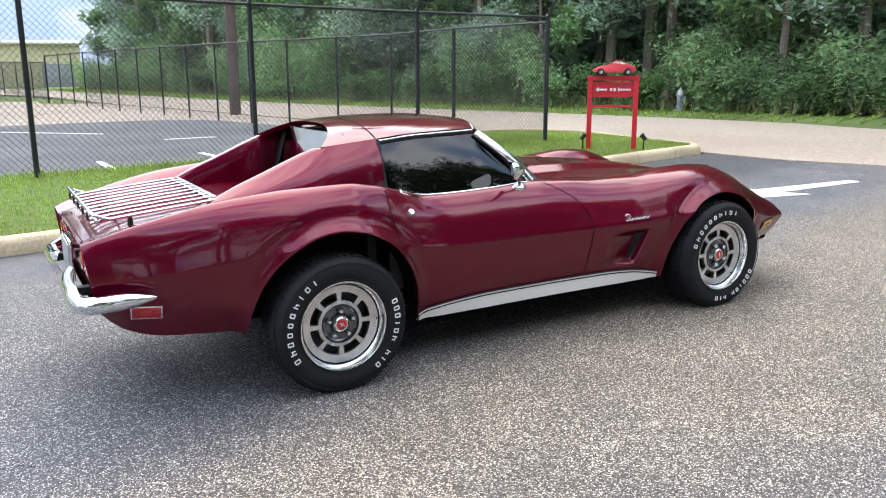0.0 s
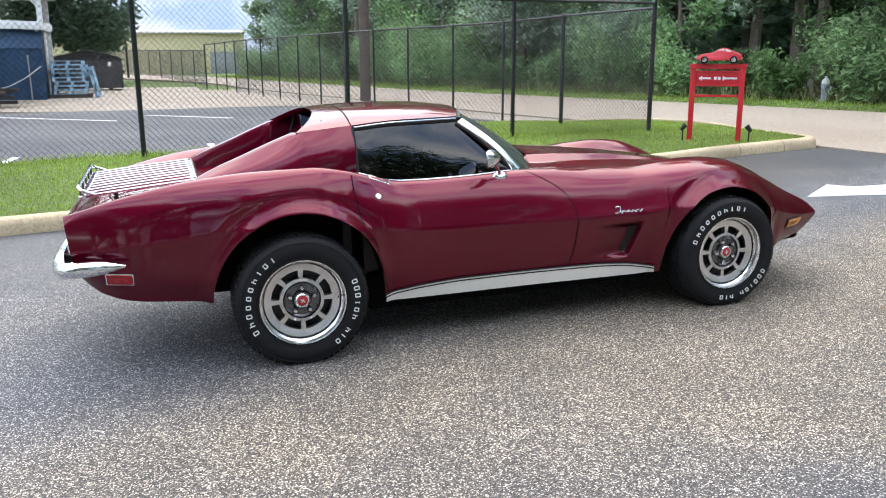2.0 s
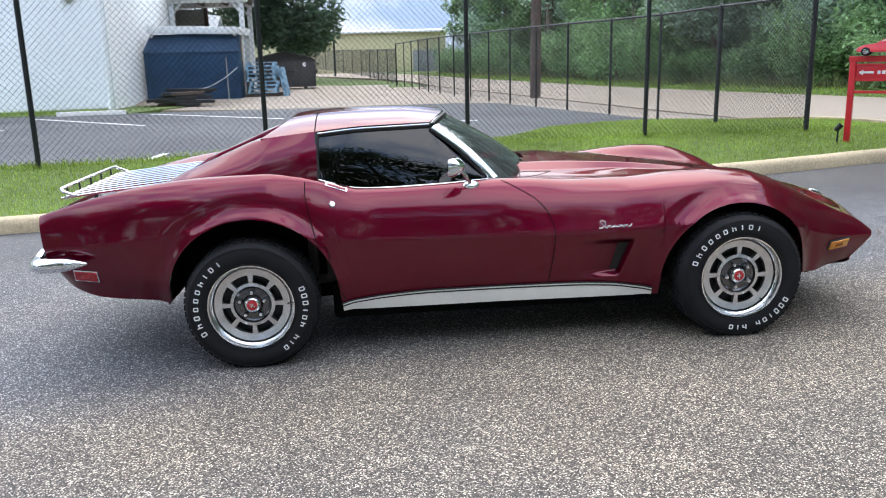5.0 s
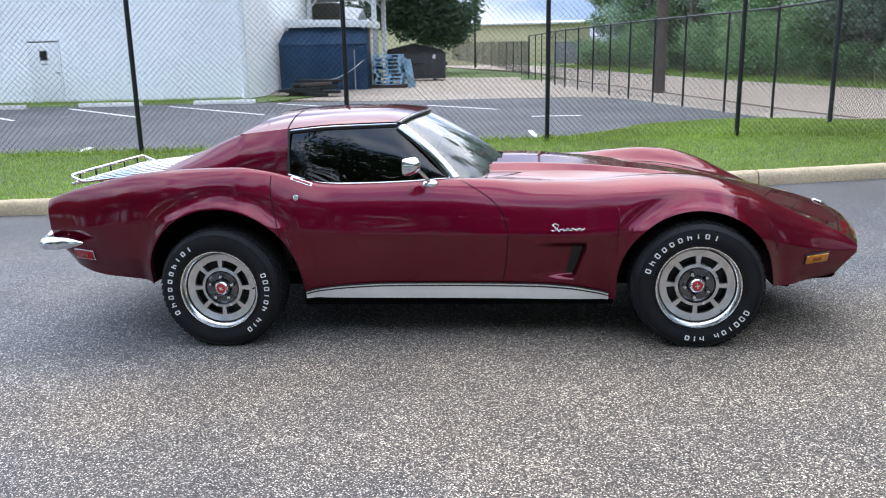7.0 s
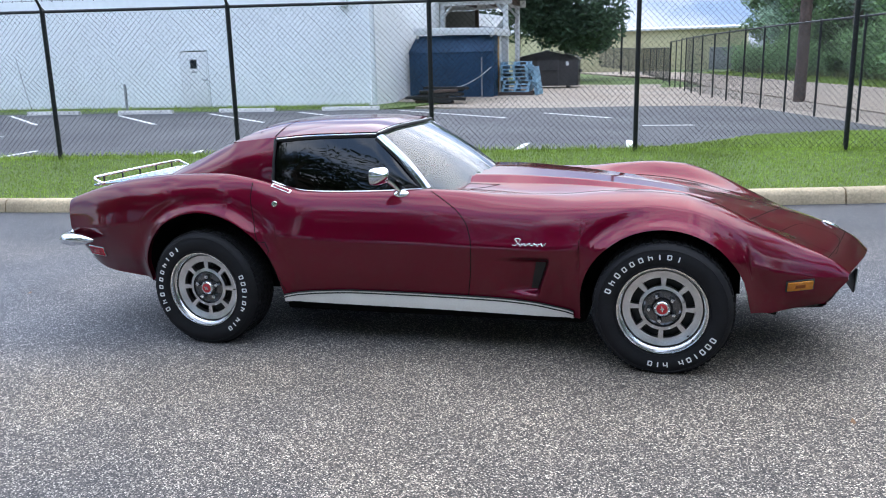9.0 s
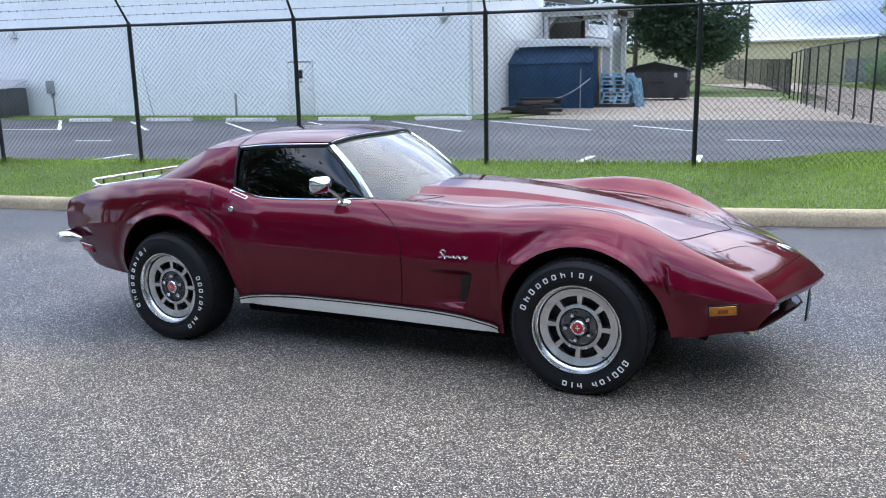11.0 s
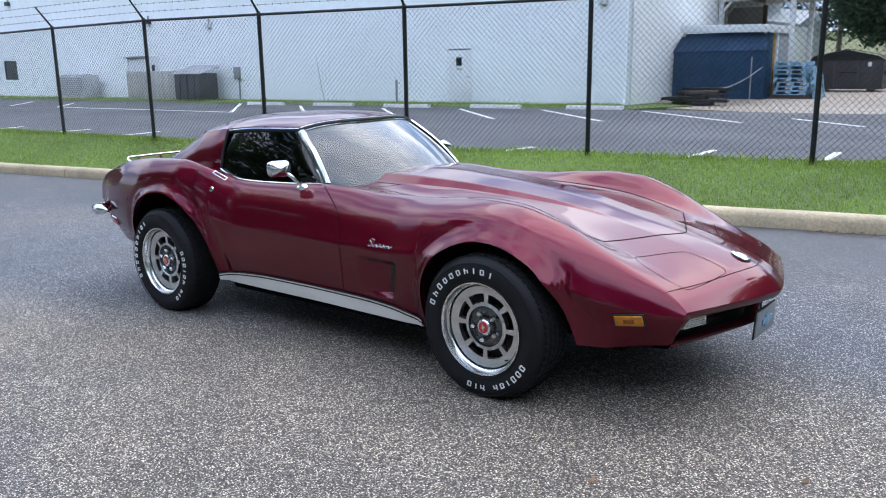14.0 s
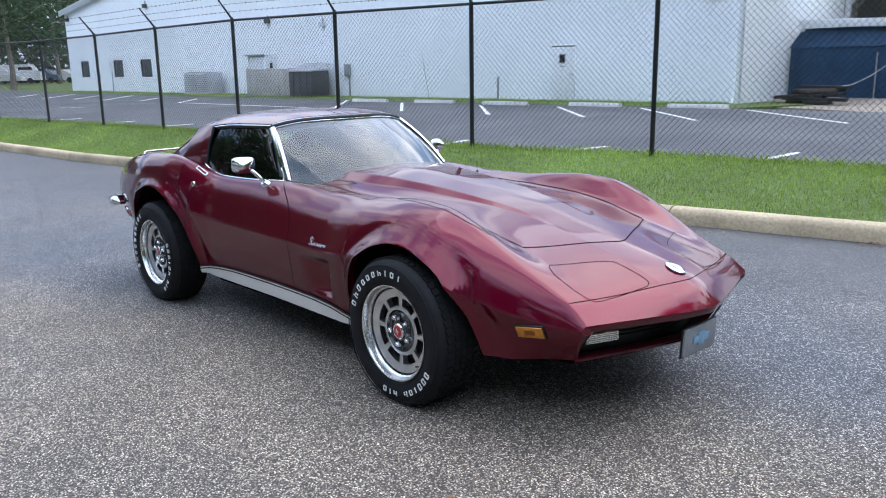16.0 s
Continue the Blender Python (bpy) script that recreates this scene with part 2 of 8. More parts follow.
# near-black: the deep shade below the car is put into this colour
UNDERSIDE = material("shade_black_underside", (0.006, 0.006, 0.006), 0.95, spec=0.05, vary=(6, 0.2, 90, 0.1))
SEAM = material("panel_gap", (0.004, 0.003, 0.003), 0.8, spec=0.1)
WHITE_LETTER = material("white_lettering", (0.78, 0.78, 0.76), 0.6, vary=(40, 0.06, 300, 0.05))
ROCKER = material("brushed_rocker", (0.8, 0.78, 0.73), 0.42, 0.25, vary=(3, 0.05, 120, 0.04))
RED_LENS = material("red_lens", (0.42, 0.006, 0.018), 0.15, 0.0, 0.6, vary=(60, 0.15, 300, 0.15))
AMBER_LENS = material("amber_lens", (0.62, 0.22, 0.008), 0.15, 0.0, 0.6, vary=(60, 0.12, 300, 0.12))
CLEAR_LENS = material("clear_lens", (0.5, 0.5, 0.47), 0.12, 0.3, 0.6, vary=(60, 0.12, 300, 0.12))
RED_CAP = material("red_cap", (0.5, 0.02, 0.03), 0.3, 0.1, 0.4, vary=(40, 0.1, 300, 0.1))
INTERIOR = material("dark_vinyl", (0.03, 0.02, 0.02), 0.6, vary=(10, 0.2, 120, 0.1), bump=(150, 0.2, 0.001))
GREY_VINYL = material("grey_vinyl", (0.16, 0.155, 0.15), 0.6, vary=(10, 0.15, 120, 0.1), bump=(150, 0.2, 0.001))
TINT = glassy("tinted_pane", (0.035, 0.038, 0.04), 0.0, 0.85)
SCREEN = glassy("windscreen_pane", (0.45, 0.55, 0.59), 0.0, 0.86, 1.55, 0.06)
ASPHALT = worn_asphalt()
LOT = stony("sealed_asphalt", (0.05, 0.052, 0.057), (0.155, 0.155, 0.16), (0.55, 0.56, 0.6), 0.78, 110, 0.42, 0.4, 0.003)
GRAVEL = stony("pale_gravel", (0.24, 0.2, 0.16), (0.5, 0.44, 0.37), (0.85, 0.8, 0.75), 0.9, 40, 0.15, 0.6, 0.01)
ROAD = stony("sandy_road", (0.27, 0.22, 0.17), (0.52, 0.44, 0.36), (0.85, 0.82, 0.8), 0.9, 60, 0.12, 0.4, 0.004)
CONCRETE = material("tan_concrete", (0.5, 0.4, 0.26), 0.85, vary=(1.5, 0.22, 40, 0.2), bump=(90, 0.4, 0.004), island=0.08)
PALE_CONCRETE = material("pale_concrete", (0.56, 0.55, 0.52), 0.85, vary=(1.5, 0.2, 40, 0.2), bump=(90, 0.4, 0.004))
SOIL = material("grassy_soil", (0.09, 0.13, 0.03), 0.95, vary=(0.6, 0.25, 25, 0.4), bump=(40, 0.8, 0.02))
BLADE = leafy("grass_blade", (0.25, 0.345, 0.07), (0.5, 0.3, 12, 0.25), 0.3)
WOODS_FLOOR = material("woods_floor", (0.045, 0.06, 0.02), 0.95, vary=(0.3, 0.35, 8, 0.4), bump=(20, 0.8, 0.03))
LINE = material("worn_line_paint", (0.72, 0.72, 0.68), 0.75, vary=(2, 0.12, 60, 0.2))
SIDING = material("white_siding", (0.9, 0.925, 0.94), 0.55, vary=(0.4, 0.05, 6, 0.04))
WHITE_TRIM = material("white_trim", (0.68, 0.7, 0.71), 0.55, vary=(1, 0.08, 20, 0.06))
DOOR_WHITE = material("white_door_paint", (0.84, 0.85, 0.86), 0.45, vary=(1, 0.05, 20, 0.05))
BLUE_TARP = material("blue_tarp", (0.036, 0.095, 0.19), 0.5, vary=(0.8, 0.2, 12, 0.15), bump=(3, 0.4, 0.05))
PALLET = material("blue_pallet_paint", (0.26, 0.42, 0.55), 0.75, vary=(2, 0.25, 30, 0.2), island=0.15)
FENCE = material("black_fence_coating", (0.014, 0.016, 0.018), 0.45, vary=(4, 0.15, 60, 0.1))
DARKMETAL = material("brown_dumpster", (0.044, 0.042, 0.044), 0.5, vary=(1.2, 0.3, 20, 0.2))
CEDAR = material("weathered_boards", (0.46, 0.44, 0.41), 0.85, vary=(0.8, 0.2, 20, 0.2), island=0.12)
SIGN_RED = material("red_sign_paint", (0.56, 0.016, 0.026), 0.4, 0, 0.3, vary=(3, 0.08, 60, 0.06))
HYDRANT = material("hydrant_paint", (0.42, 0.45, 0.52), 0.5, vary=(6, 0.15, 60, 0.1))
POLE = material("creosoted_pole", (0.085, 0.06, 0.05), 0.85, vary=(1.5, 0.2, 30, 0.3), bump=(40, 0.4, 0.01))
BARK = material("pine_bark", (0.2, 0.165, 0.135), 0.9, vary=(1.5, 0.25, 25, 0.35), bump=(18, 0.8, 0.03))
LEAF = leafy("broad_leaf", (0.26, 0.4, 0.19), (0.25, 0.3, 4, 0.3), 0.35)
LEAF_DARK = leafy("oak_leaf", (0.15, 0.255, 0.1), (0.25, 0.3, 4, 0.3), 0.35)
# paler and bluer than LEAF: the woods' distance haze is mixed into the colour
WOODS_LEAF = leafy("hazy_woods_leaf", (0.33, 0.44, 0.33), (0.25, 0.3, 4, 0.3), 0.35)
# dark leaf with the crowns' shading put into its colour
FAR_LEAF = leafy("shaded_far_leaf", (0.075, 0.115, 0.06), (0.25, 0.3, 4, 0.3), 0.35)
# dark leaf lifted towards blue: haze before the distant oak is in the colour
OAK_LEAF = leafy("hazed_dark_oak_leaf", (0.125, 0.2, 0.125), (0.25, 0.3, 4, 0.3), 0.35)
NEEDLE = leafy("pine_needle", (0.15, 0.23, 0.13), (0.25, 0.3, 4, 0.3), 0.3)
YELLOW_WALL = material("cream_metal_wall", (0.6, 0.55, 0.34), 0.6, vary=(0.1, 0.06, 3, 0.05))
DARK_GLASS = material("dark_window_glass", (0.015, 0.018, 0.022), 0.15, 0.0, 0.0, vary=(1, 0.2, 10, 0.1))
CASE_GREY = material("pale_grey_case", (0.5, 0.5, 0.52), 0.5, vary=(1, 0.1, 30, 0.08))
GREYBOX = material("grey_cabinet", (0.3, 0.31, 0.32), 0.55, vary=(1, 0.12, 30, 0.1))
DARKBOX = material("charcoal_bin", (0.06, 0.062, 0.066), 0.5, vary=(1, 0.2, 30, 0.15))


# ---- mesh helpers ----
def part(name, bm, mat, parent=None, label="", smooth=True, sharp=35):
    me = bpy.data.meshes.new(name)
    bm.normal_update()
    bm.to_mesh(me)
    bm.free()
    me.materials.append(mat)
    if smooth:
        me.shade_smooth()
        me.set_sharp_from_angle(angle=radians(sharp))
    ob = new(name, me)
    if parent is not None:
        ob.parent = parent
    if label:
        tagged(ob, label)
    return ob


def thing(name, m=None, label="", category="", group="", kind=""):
    ob = new(name)
    if m is not None:
        ob.matrix_world = m
    return tagged(ob, label, category, group, kind)


def box(bm, sx, sy, sz, m=None, bevel=0.0):
    """A box of that size, centred on m."""
    g = bmesh.ops.create_cube(bm, size=1.0)
    bmesh.ops.scale(bm, vec=(sx, sy, sz), verts=g["verts"])
    if bevel:
        edges = list({e for v in g["verts"] for e in v.link_edges})
        r = bmesh.ops.bevel(bm, geom=edges, offset=bevel, segments=2, affect="EDGES", profile=0.6)
        verts = list({v for f in r["faces"] for v in f.verts} | {v for v in g["verts"] if v.is_valid})
    else:
        verts = g["verts"]
    if m is not None:
        bmesh.ops.transform(bm, matrix=m, verts=verts)
    return bm


def boxed(sx, sy, sz, m=None, bevel=0.0):
    return box(bmesh.new(), sx, sy, sz, m, bevel)


def lathe(bm, profile, seg=48, axis="y", closed=False):
    """Turns (radius, along) round the axis."""
    rings = []
    for i in range(seg):
        a = 2 * math.pi * i / seg
        c, s = math.cos(a), math.sin(a)
        if axis == "y":
            rings.append([bm.verts.new((r * c, h, r * s)) for r, h in profile])
        else:
            rings.append([bm.verts.new((r * c, r * s, h)) for r, h in profile])
    n = len(profile)
    for i in range(seg):
        a, b = rings[i], rings[(i + 1) % seg]
        for j in range(n if closed else n - 1):
            k = (j + 1) % n
            try:
                bm.faces.new((a[j], a[k], b[k], b[j]))
            except ValueError:
                pass
    bmesh.ops.recalc_face_normals(bm, faces=bm.faces)
    return bm


def tube(bm, pts, radius, seg=8, caps=True):
    """A round bar along points; radius is a number or one for each point."""
    pts = [Vector(p) for p in pts]
    rad = radius if isinstance(radius, (list, tuple)) else [radius] * len(pts)
    rings, u = [], None
    for i, p in enumerate(pts):
        d = (pts[min(i + 1, len(pts) - 1)] - pts[max(i - 1, 0)]).normalized()
        if u is None:
            u = d.cross(Vector((0.123, 0.31, 0.94)))
            if u.length < 0.2:
                u = d.cross(Vector((1, 0, 0)))
        u = (u - d * u.dot(d)).normalized()
        w = d.cross(u)
        rings.append([bm.verts.new(p + rad[i] * (math.cos(a) * u + math.sin(a) * w)) for a in [2 * math.pi * k / seg for k in range(seg)]])
    for a, b in zip(rings, rings[1:]):
        for k in range(seg):
            bm.faces.new((a[k], a[(k + 1) % seg], b[(k + 1) % seg], b[k]))
    if caps:
        bm.faces.new(rings[0][::-1]), bm.faces.new(rings[-1])
    return bm


def grid_mesh(bm, rows, keep=None):
    """Quads over rows of points. keep(i, j): whether the quad stays."""
    vs = [[bm.verts.new(p) for p in r] for r in rows]
    for i in range(len(vs) - 1):
        for j in range(len(vs[0]) - 1):
            if keep is None or keep(i, j):
                bm.faces.new((vs[i][j], vs[i + 1][j], vs[i + 1][j + 1], vs[i][j + 1]))
    return bm


def slab(bm, outline, top, depth):
    """A flat plate over an outline of (x, y); top: a height, or a function of x and y."""
    f = top if callable(top) else (lambda x, y: top)
    a = [bm.verts.new((x, y, f(x, y))) for x, y in outline]
    b = [bm.verts.new((x, y, f(x, y) - depth)) for x, y in outline]
    n = len(a)
    bm.faces.new(a)
    bm.faces.new(b[::-1])
    for i in range(n):
        bm.faces.new((b[i], b[(i + 1) % n], a[(i + 1) % n], a[i]))
    bmesh.ops.recalc_face_normals(bm, faces=bm.faces)
    return bm


def pchip(xs, ys):
    """Smooth curve through (x, y) that does not overshoot."""
    xs, ys = np.array(xs, float), np.array(ys, float)
    h, d = np.diff(xs), np.diff(ys) / np.diff(xs)
    m = np.zeros(len(xs))
    m[0], m[-1] = d[0], d[-1]
    for i in range(1, len(xs) - 1):
        if d[i - 1] * d[i] > 0:
            w1, w2 = 2 * h[i] + h[i - 1], h[i] + 2 * h[i - 1]
            m[i] = (w1 + w2) / (w1 / d[i - 1] + w2 / d[i])

    def f(x):
        x = min(max(x, xs[0]), xs[-1])
        i = min(max(int(np.searchsorted(xs, x)) - 1, 0), len(xs) - 2)
        t = (x - xs[i]) / h[i]
        return float(ys[i] * (1 + 2 * t) * (1 - t) ** 2 + m[i] * h[i] * t * (1 - t) ** 2 + ys[i + 1] * t * t * (3 - 2 * t) + m[i + 1] * h[i] * t * t * (t - 1))

    return f


def smooth_path(pts, step=0.3):
    """Points every step along a smooth curve through pts."""
    pts = [Vector(p) for p in pts]
    acc = [0.0]
    for a, b in zip(pts, pts[1:]):
        acc.append(acc[-1] + (b - a).length)
    fs = [pchip(acc, [p[k] for p in pts]) for k in range(len(pts[0]))]
    n = max(2, int(acc[-1] / step))
    return [Vector([f(acc[-1] * i / n) for f in fs]) for i in range(n + 1)]


# ---- the setting ----
def drive_z(x, y=0.0):
    return 0.017 * max(-12.0, min(7.6, x))


def ease(a, b, v):
    t = max(0.0, min(1.0, (v - a) / (b - a)))
    return t * t * (3 - 2 * t)


KERB = [(-60, -3.2), (-40, -0.9), (-28, 0.55), (-16, 1.75), (-10.8, 2.32), (-7.7, 2.7), (-5, 2.92), (-2.6, 3.2), (1.3, 3.72), (3.2, 4.05), (4.5, 4.36), (5.4, 4.6), (6.3, 4.78), (7.0, 4.88)]
kerb_y = pchip([p[0] for p in KERB], [p[1] for p in KERB])
FENCE_LINE = [(-23.6, 2.4), (-20.6, 3.0), (-17.7, 3.4), (-15.0, 3.75), (-12.54, 4.08), (-9.8, 4.34), (-7.3, 4.82), (-4.75, 5.4), (-2.07, 6.02), (0.65, 6.53), (3.3, 6.85), (5.78, 6.9)]
fence_y = pchip([-60] + [p[0] for p in FENCE_LINE], [-4.0] + [p[1] for p in FENCE_LINE])
SIDE_LINE = [(5.78, 6.9), (5.42, 9.35), (5.0, 11.2), (4.5, 12.9), (3.95, 14.6), (3.5, 16.2), (3.1, 17.9), (2.75, 19.7), (2.4, 21.5), (2.05, 23.4), (1.7, 25.3), (1.4, 27.2), (1.15, 29.4), (0.95, 31.6), (0.7, 34.0), (0.4, 36.8)]


def wall_y(x):
    return 19.9 + 0.1007 * (x + 8.3)


def road_z(x, y):
    return 0.143 + 0.06 * ease(6.0, 12.0, y)


# the one sheet of ground, out to the horizon
def ground_z(x, y):
    front = 1.0 - ease(kerb_y(x) + 0.2, kerb_y(x) + 1.2, y)
    if x > 6.0:
        front *= 1 - ease(6.0, 8.0, x)
    low = drive_z(x) - 0.10
    verge = ease(12.0, 16.0, x + 0.26 * (y - 12.0)) * 0.14
    return front * low + (1 - front) * (0.10 + verge)


gx = sorted({-900, -400, -200, -120, -80, -60, 40, 60, 90, 140, 250, 500, 900} | {i * 1.0 for i in range(-50, 35)})
gy = sorted({-900, -400, -200, -100, -60, -40, 70, 90, 120, 180, 300, 600, 1200} | {i * 1.0 for i in range(-30, 60)})
bm = bmesh.new()
grid_mesh(bm, [[(x, y, ground_z(x, y)) for y in gy] for x in gx])
bmesh.ops.recalc_face_normals(bm, faces=bm.faces)
GROUND = tagged(part("ground", bm, SOIL), "green grassy ground around the drive and lot", "ground", kind="structure")

# the drive that the car stands on
bm = bmesh.new()
rows = []
for x in [-60, -50, -40, -32, -26, -20, -16] + [i * 0.5 for i in range(-28, 17)] + [8.6, 9.2]:
    far = kerb_y(min(x, 7.0)) + 0.05 if x <= 7.0 else 4.95
    rows.append([(x, -9.6 + (far + 9.6) * k / 24, drive_z(x)) for k in range(25)])
grid_mesh(bm, rows)
bmesh.ops.recalc_face_normals(bm, faces=bm.faces)
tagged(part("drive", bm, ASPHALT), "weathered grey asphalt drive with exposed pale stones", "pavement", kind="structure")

# cracks in the drive
for i, (a, b) in enumerate((((-3.3, -0.86), (-2.5, -0.98)), ((-9.0, 0.5), (-4.9, -0.6)), ((2.4, -1.9), (3.6, -0.9)), ((3.2, 1.3), (4.8, -0.2)), ((-6.5, 1.6), (-3.2, 1.9)))):
    bm, rnd = bmesh.new(), random.Random(40 + i)
    n, pts = 40, []
    for k in range(n + 1):
        f = k / n
        x, y = a[0] + (b[0] - a[0]) * f, a[1] + (b[1] - a[1]) * f
        pts.append((x + rnd.uniform(-1, 1) * 0.02, y + rnd.uniform(-1, 1) * 0.03 + 0.05 * noise.noise((x * 2, y * 2, i))))
    w = [rnd.uniform(0.0008, 0.003) for _ in pts]
    grid_mesh(bm, [[(x, y - ww, drive_z(x) + 0.002) for (x, y), ww in zip(pts, w)], [(x, y + ww, drive_z(x) + 0.002) for (x, y), ww in zip(pts, w)]])
    tagged(part("crack", bm, SEAM), "thin dark crack across the asphalt", "crack", "cracks in the drive", kind="structure")

# the painted marking on the drive, by the island's end
bm = bmesh.new()
slab(bm, [(4.30, 1.72), (5.02, 2.22), (5.16, 1.99), (6.62, 1.84), (6.6, 1.68), (5.2, 1.72), (5.34, 1.43)], lambda x, y: drive_z(x) + 0.005, 0.006)
tagged(part("painted_arrow", bm, LINE), "worn white painted arrow on the asphalt drive", "road marking", kind="structure")

# kerb stones: straight drive side, then round the island's end
kerb_run = [Vector(p) for p in KERB[2:]] + [Vector(p) for p in ((7.45, 5.0), (7.72, 5.3), (7.78, 5.7), (7.75, 6.2), (7.8, 7.0), (8.05, 8.2), (7.7, 9.3), (6.9, 9.9), (6.0, 10.1))]
dense = smooth_path(kerb_run, 0.1)
kerb = thing("kerb", None, "tan concrete kerb of cast lengths between lawn and drive", "kerb", kind="structure")
acc, start, piece = 0.0, 0, []
for i in range(1, len(dense)):
    acc += (dense[i] - dense[i - 1]).length
    limit = 3.05 if dense[i].x < 6.5 else 0.9
    if acc >= limit or i == len(dense) - 1:
        piece.append((start, i))
        start, acc = i, 0.0
for a, b in piece:
    bm, rows = bmesh.new(), []
    pts = [dense[k] for k in range(a, b + 1)]
    if len(pts) < 2:
        continue
    pts[0] = pts[0] + (pts[1] - pts[0]).normalized() * 0.008
    pts[-1] = pts[-1] + (pts[-2] - pts[-1]).normalized() * 0.008
    for k, p in enumerate(pts):
        d = (pts[min(k + 1, len(pts) - 1)] - pts[max(k - 1, 0)]).normalized()
        nrm = Vector((-d.y, d.x))
        z0 = drive_z(p.x)
        jig = 0.006 * noise.noise((p.x * 1.3, p.y * 1.3, 0.4))
        prof = [(-0.005, -0.1), (0.0, 0.0), (0.012, 0.085), (0.03, 0.125), (0.06, 0.145), (0.12, 0.15), (0.155, 0.148), (0.165, 0.135), (0.165, -0.1)]
        rows.append([(p.x + nrm.x * (o + jig), p.y + nrm.y * (o + jig), z0 + h + jig * 0.5) for o, h in prof])
    grid_mesh(bm, rows)
    for r in (0, -1):
        vs = sorted((v for v in bm.verts), key=lambda v: v.index)
    bm.verts.ensure_lookup_table()
    m = len(rows[0])
    bm.faces.new([bm.verts[k] for k in range(m)])
    bm.faces.new([bm.verts[len(bm.verts) - m + k] for k in range(m)][::-1])
    bmesh.ops.recalc_face_normals(bm, faces=bm.faces)
    part("kerb_stone", bm, CONCRETE, kerb)


# lawn between kerb and lot, with a swell towards the fence
def lawn_z(x, y):
    lo = drive_z(x) + 0.135
    t = ease(kerb_y(min(x, 7)) + 0.1, kerb_y(min(x, 7)) + 2.2, y)
    return lo + (0.27 - lo) * t + 0.012 * noise.noise((x * 0.8, y * 0.8, 3.0)) - 0.05 * ease(7.0, 10.0, y)


def lawn_far(x):
    """The far edge of the lawn, where the lot begins."""
    if x < -0.4:
        return fence_y(x) + 0.28
    return pchip([-0.4, 0.6, 1.4, 2.5, 3.6, 5.0, 6.0, 6.9, 7.6, 8.0], [6.62, 6.95, 7.6, 9.55, 10.25, 10.45, 10.1, 9.85, 9.3, 8.2])(x)


def lawn_near(x):
    if x <= 7.0:
        return kerb_y(x) + 0.15
    return pchip([7.0, 7.35, 7.58, 7.62], [5.03, 5.15, 5.4, 5.75])(x)


lawn_x = [-60, -50, -40, -32] + [-28 + 0.3 * i for i in range(119)] + [7.62]
bm = bmesh.new()
rows = []
for x in lawn_x:
    a, b = lawn_near(x), lawn_far(x)
    rows.append([(x, a + (b - a) * k / 14, lawn_z(x, a + (b - a) * k / 14)) for k in range(15)])
grid_mesh(bm, rows)
bmesh.ops.recalc_face_normals(bm, faces=bm.faces)
tagged(part("lawn", bm, SOIL), "mown green lawn strip behind the kerb", "lawn", kind="structure")

# parking lot
LOT_Z = 0.2
lot_edge = [(x, lawn_far(x) - 0.1) for x in (-60, -40, -28, -22, -16, -12, -9, -7, -5, -3, -1.5, -0.4, 0.6, 1.4, 2.5, 3.6, 5.0)]
bm = bmesh.new()
slab(bm, [(-130, -12)] + lot_edge + [(4.6, 11.6), (4.2, 13.2), (3.7, 14.7), (3.2, 16.6), (2.7, 17.9), (1.6, 18.45), (-0.7, 18.3), (-2, 17.95), (-7.3, 17.75), (-12, 16.95), (-16.4, 16.3), (-24, 15.5), (-36, 14.2), (-52, 13.1), (-75, 14), (-130, 14)], LOT_Z, 0.12)
tagged(part("parking_lot", bm, LOT), "dark sealed asphalt parking lot with white bay lines", "pavement", kind="structure")

# gravel yard beside and behind the lot
bm = bmesh.new()
slab(bm, [(-9.4, 20.3), (-2.0, 17.6), (1.6, 18.2), (3.0, 17.2), (3.9, 14.0), (4.6, 11.3), (5.2, 10.2), (6.1, 9.95), (7.4, 9.6), (8.0, 12), (7.0, 18), (4.6, 30), (3.2, 33.6), (-1.0, 33.2), (-3.4, 34.6), (-9.8, 35.5)], 0.17, 0.1)
tagged(part("gravel_yard", bm, GRAVEL), "pale beige gravel yard beside the building", "gravel", kind="structure")

# road along the woods
far_edge = [(20.5, -14), (17.4, 0), (15.5, 6.9), (13.9, 10.8), (12.4, 15.8), (10.7, 20.6), (8.9, 26.5), (5.6, 42.5), (2.0, 62), (-6, 100)]
near_edge = [(-16, 100), (-5, 62), (1.2, 42.5), (2.2, 33), (4.2, 22), (5.2, 16.5), (6.5, 10.6), (7.9, 8.6), (7.75, 6.0), (7.5, 5.0), (7.05, 4.5), (7.8, 3.5), (8.3, 2.2), (8.9, 0), (11.5, -14)]
bm = bmesh.new()
fe, ne = smooth_path(far_edge, 1.0), smooth_path(near_edge[::-1], 1.0)
n = 90
rows = []
for i in range(n + 1):
    f = i / n
    a, b = fe[round(f * (len(fe) - 1))], ne[round(f * (len(ne) - 1))]
    rows.append([(a.x + (b.x - a.x) * k / 8, a.y + (b.y - a.y) * k / 8, road_z(0, a.y + (b.y - a.y) * k / 8)) for k in range(9)] + [(b.x, b.y, -0.2)])
grid_mesh(bm, rows)
bmesh.ops.recalc_face_normals(bm, faces=bm.faces)
tagged(part("road", bm, ROAD), "sandy pale worn road along the edge of the woods", "road", kind="structure")


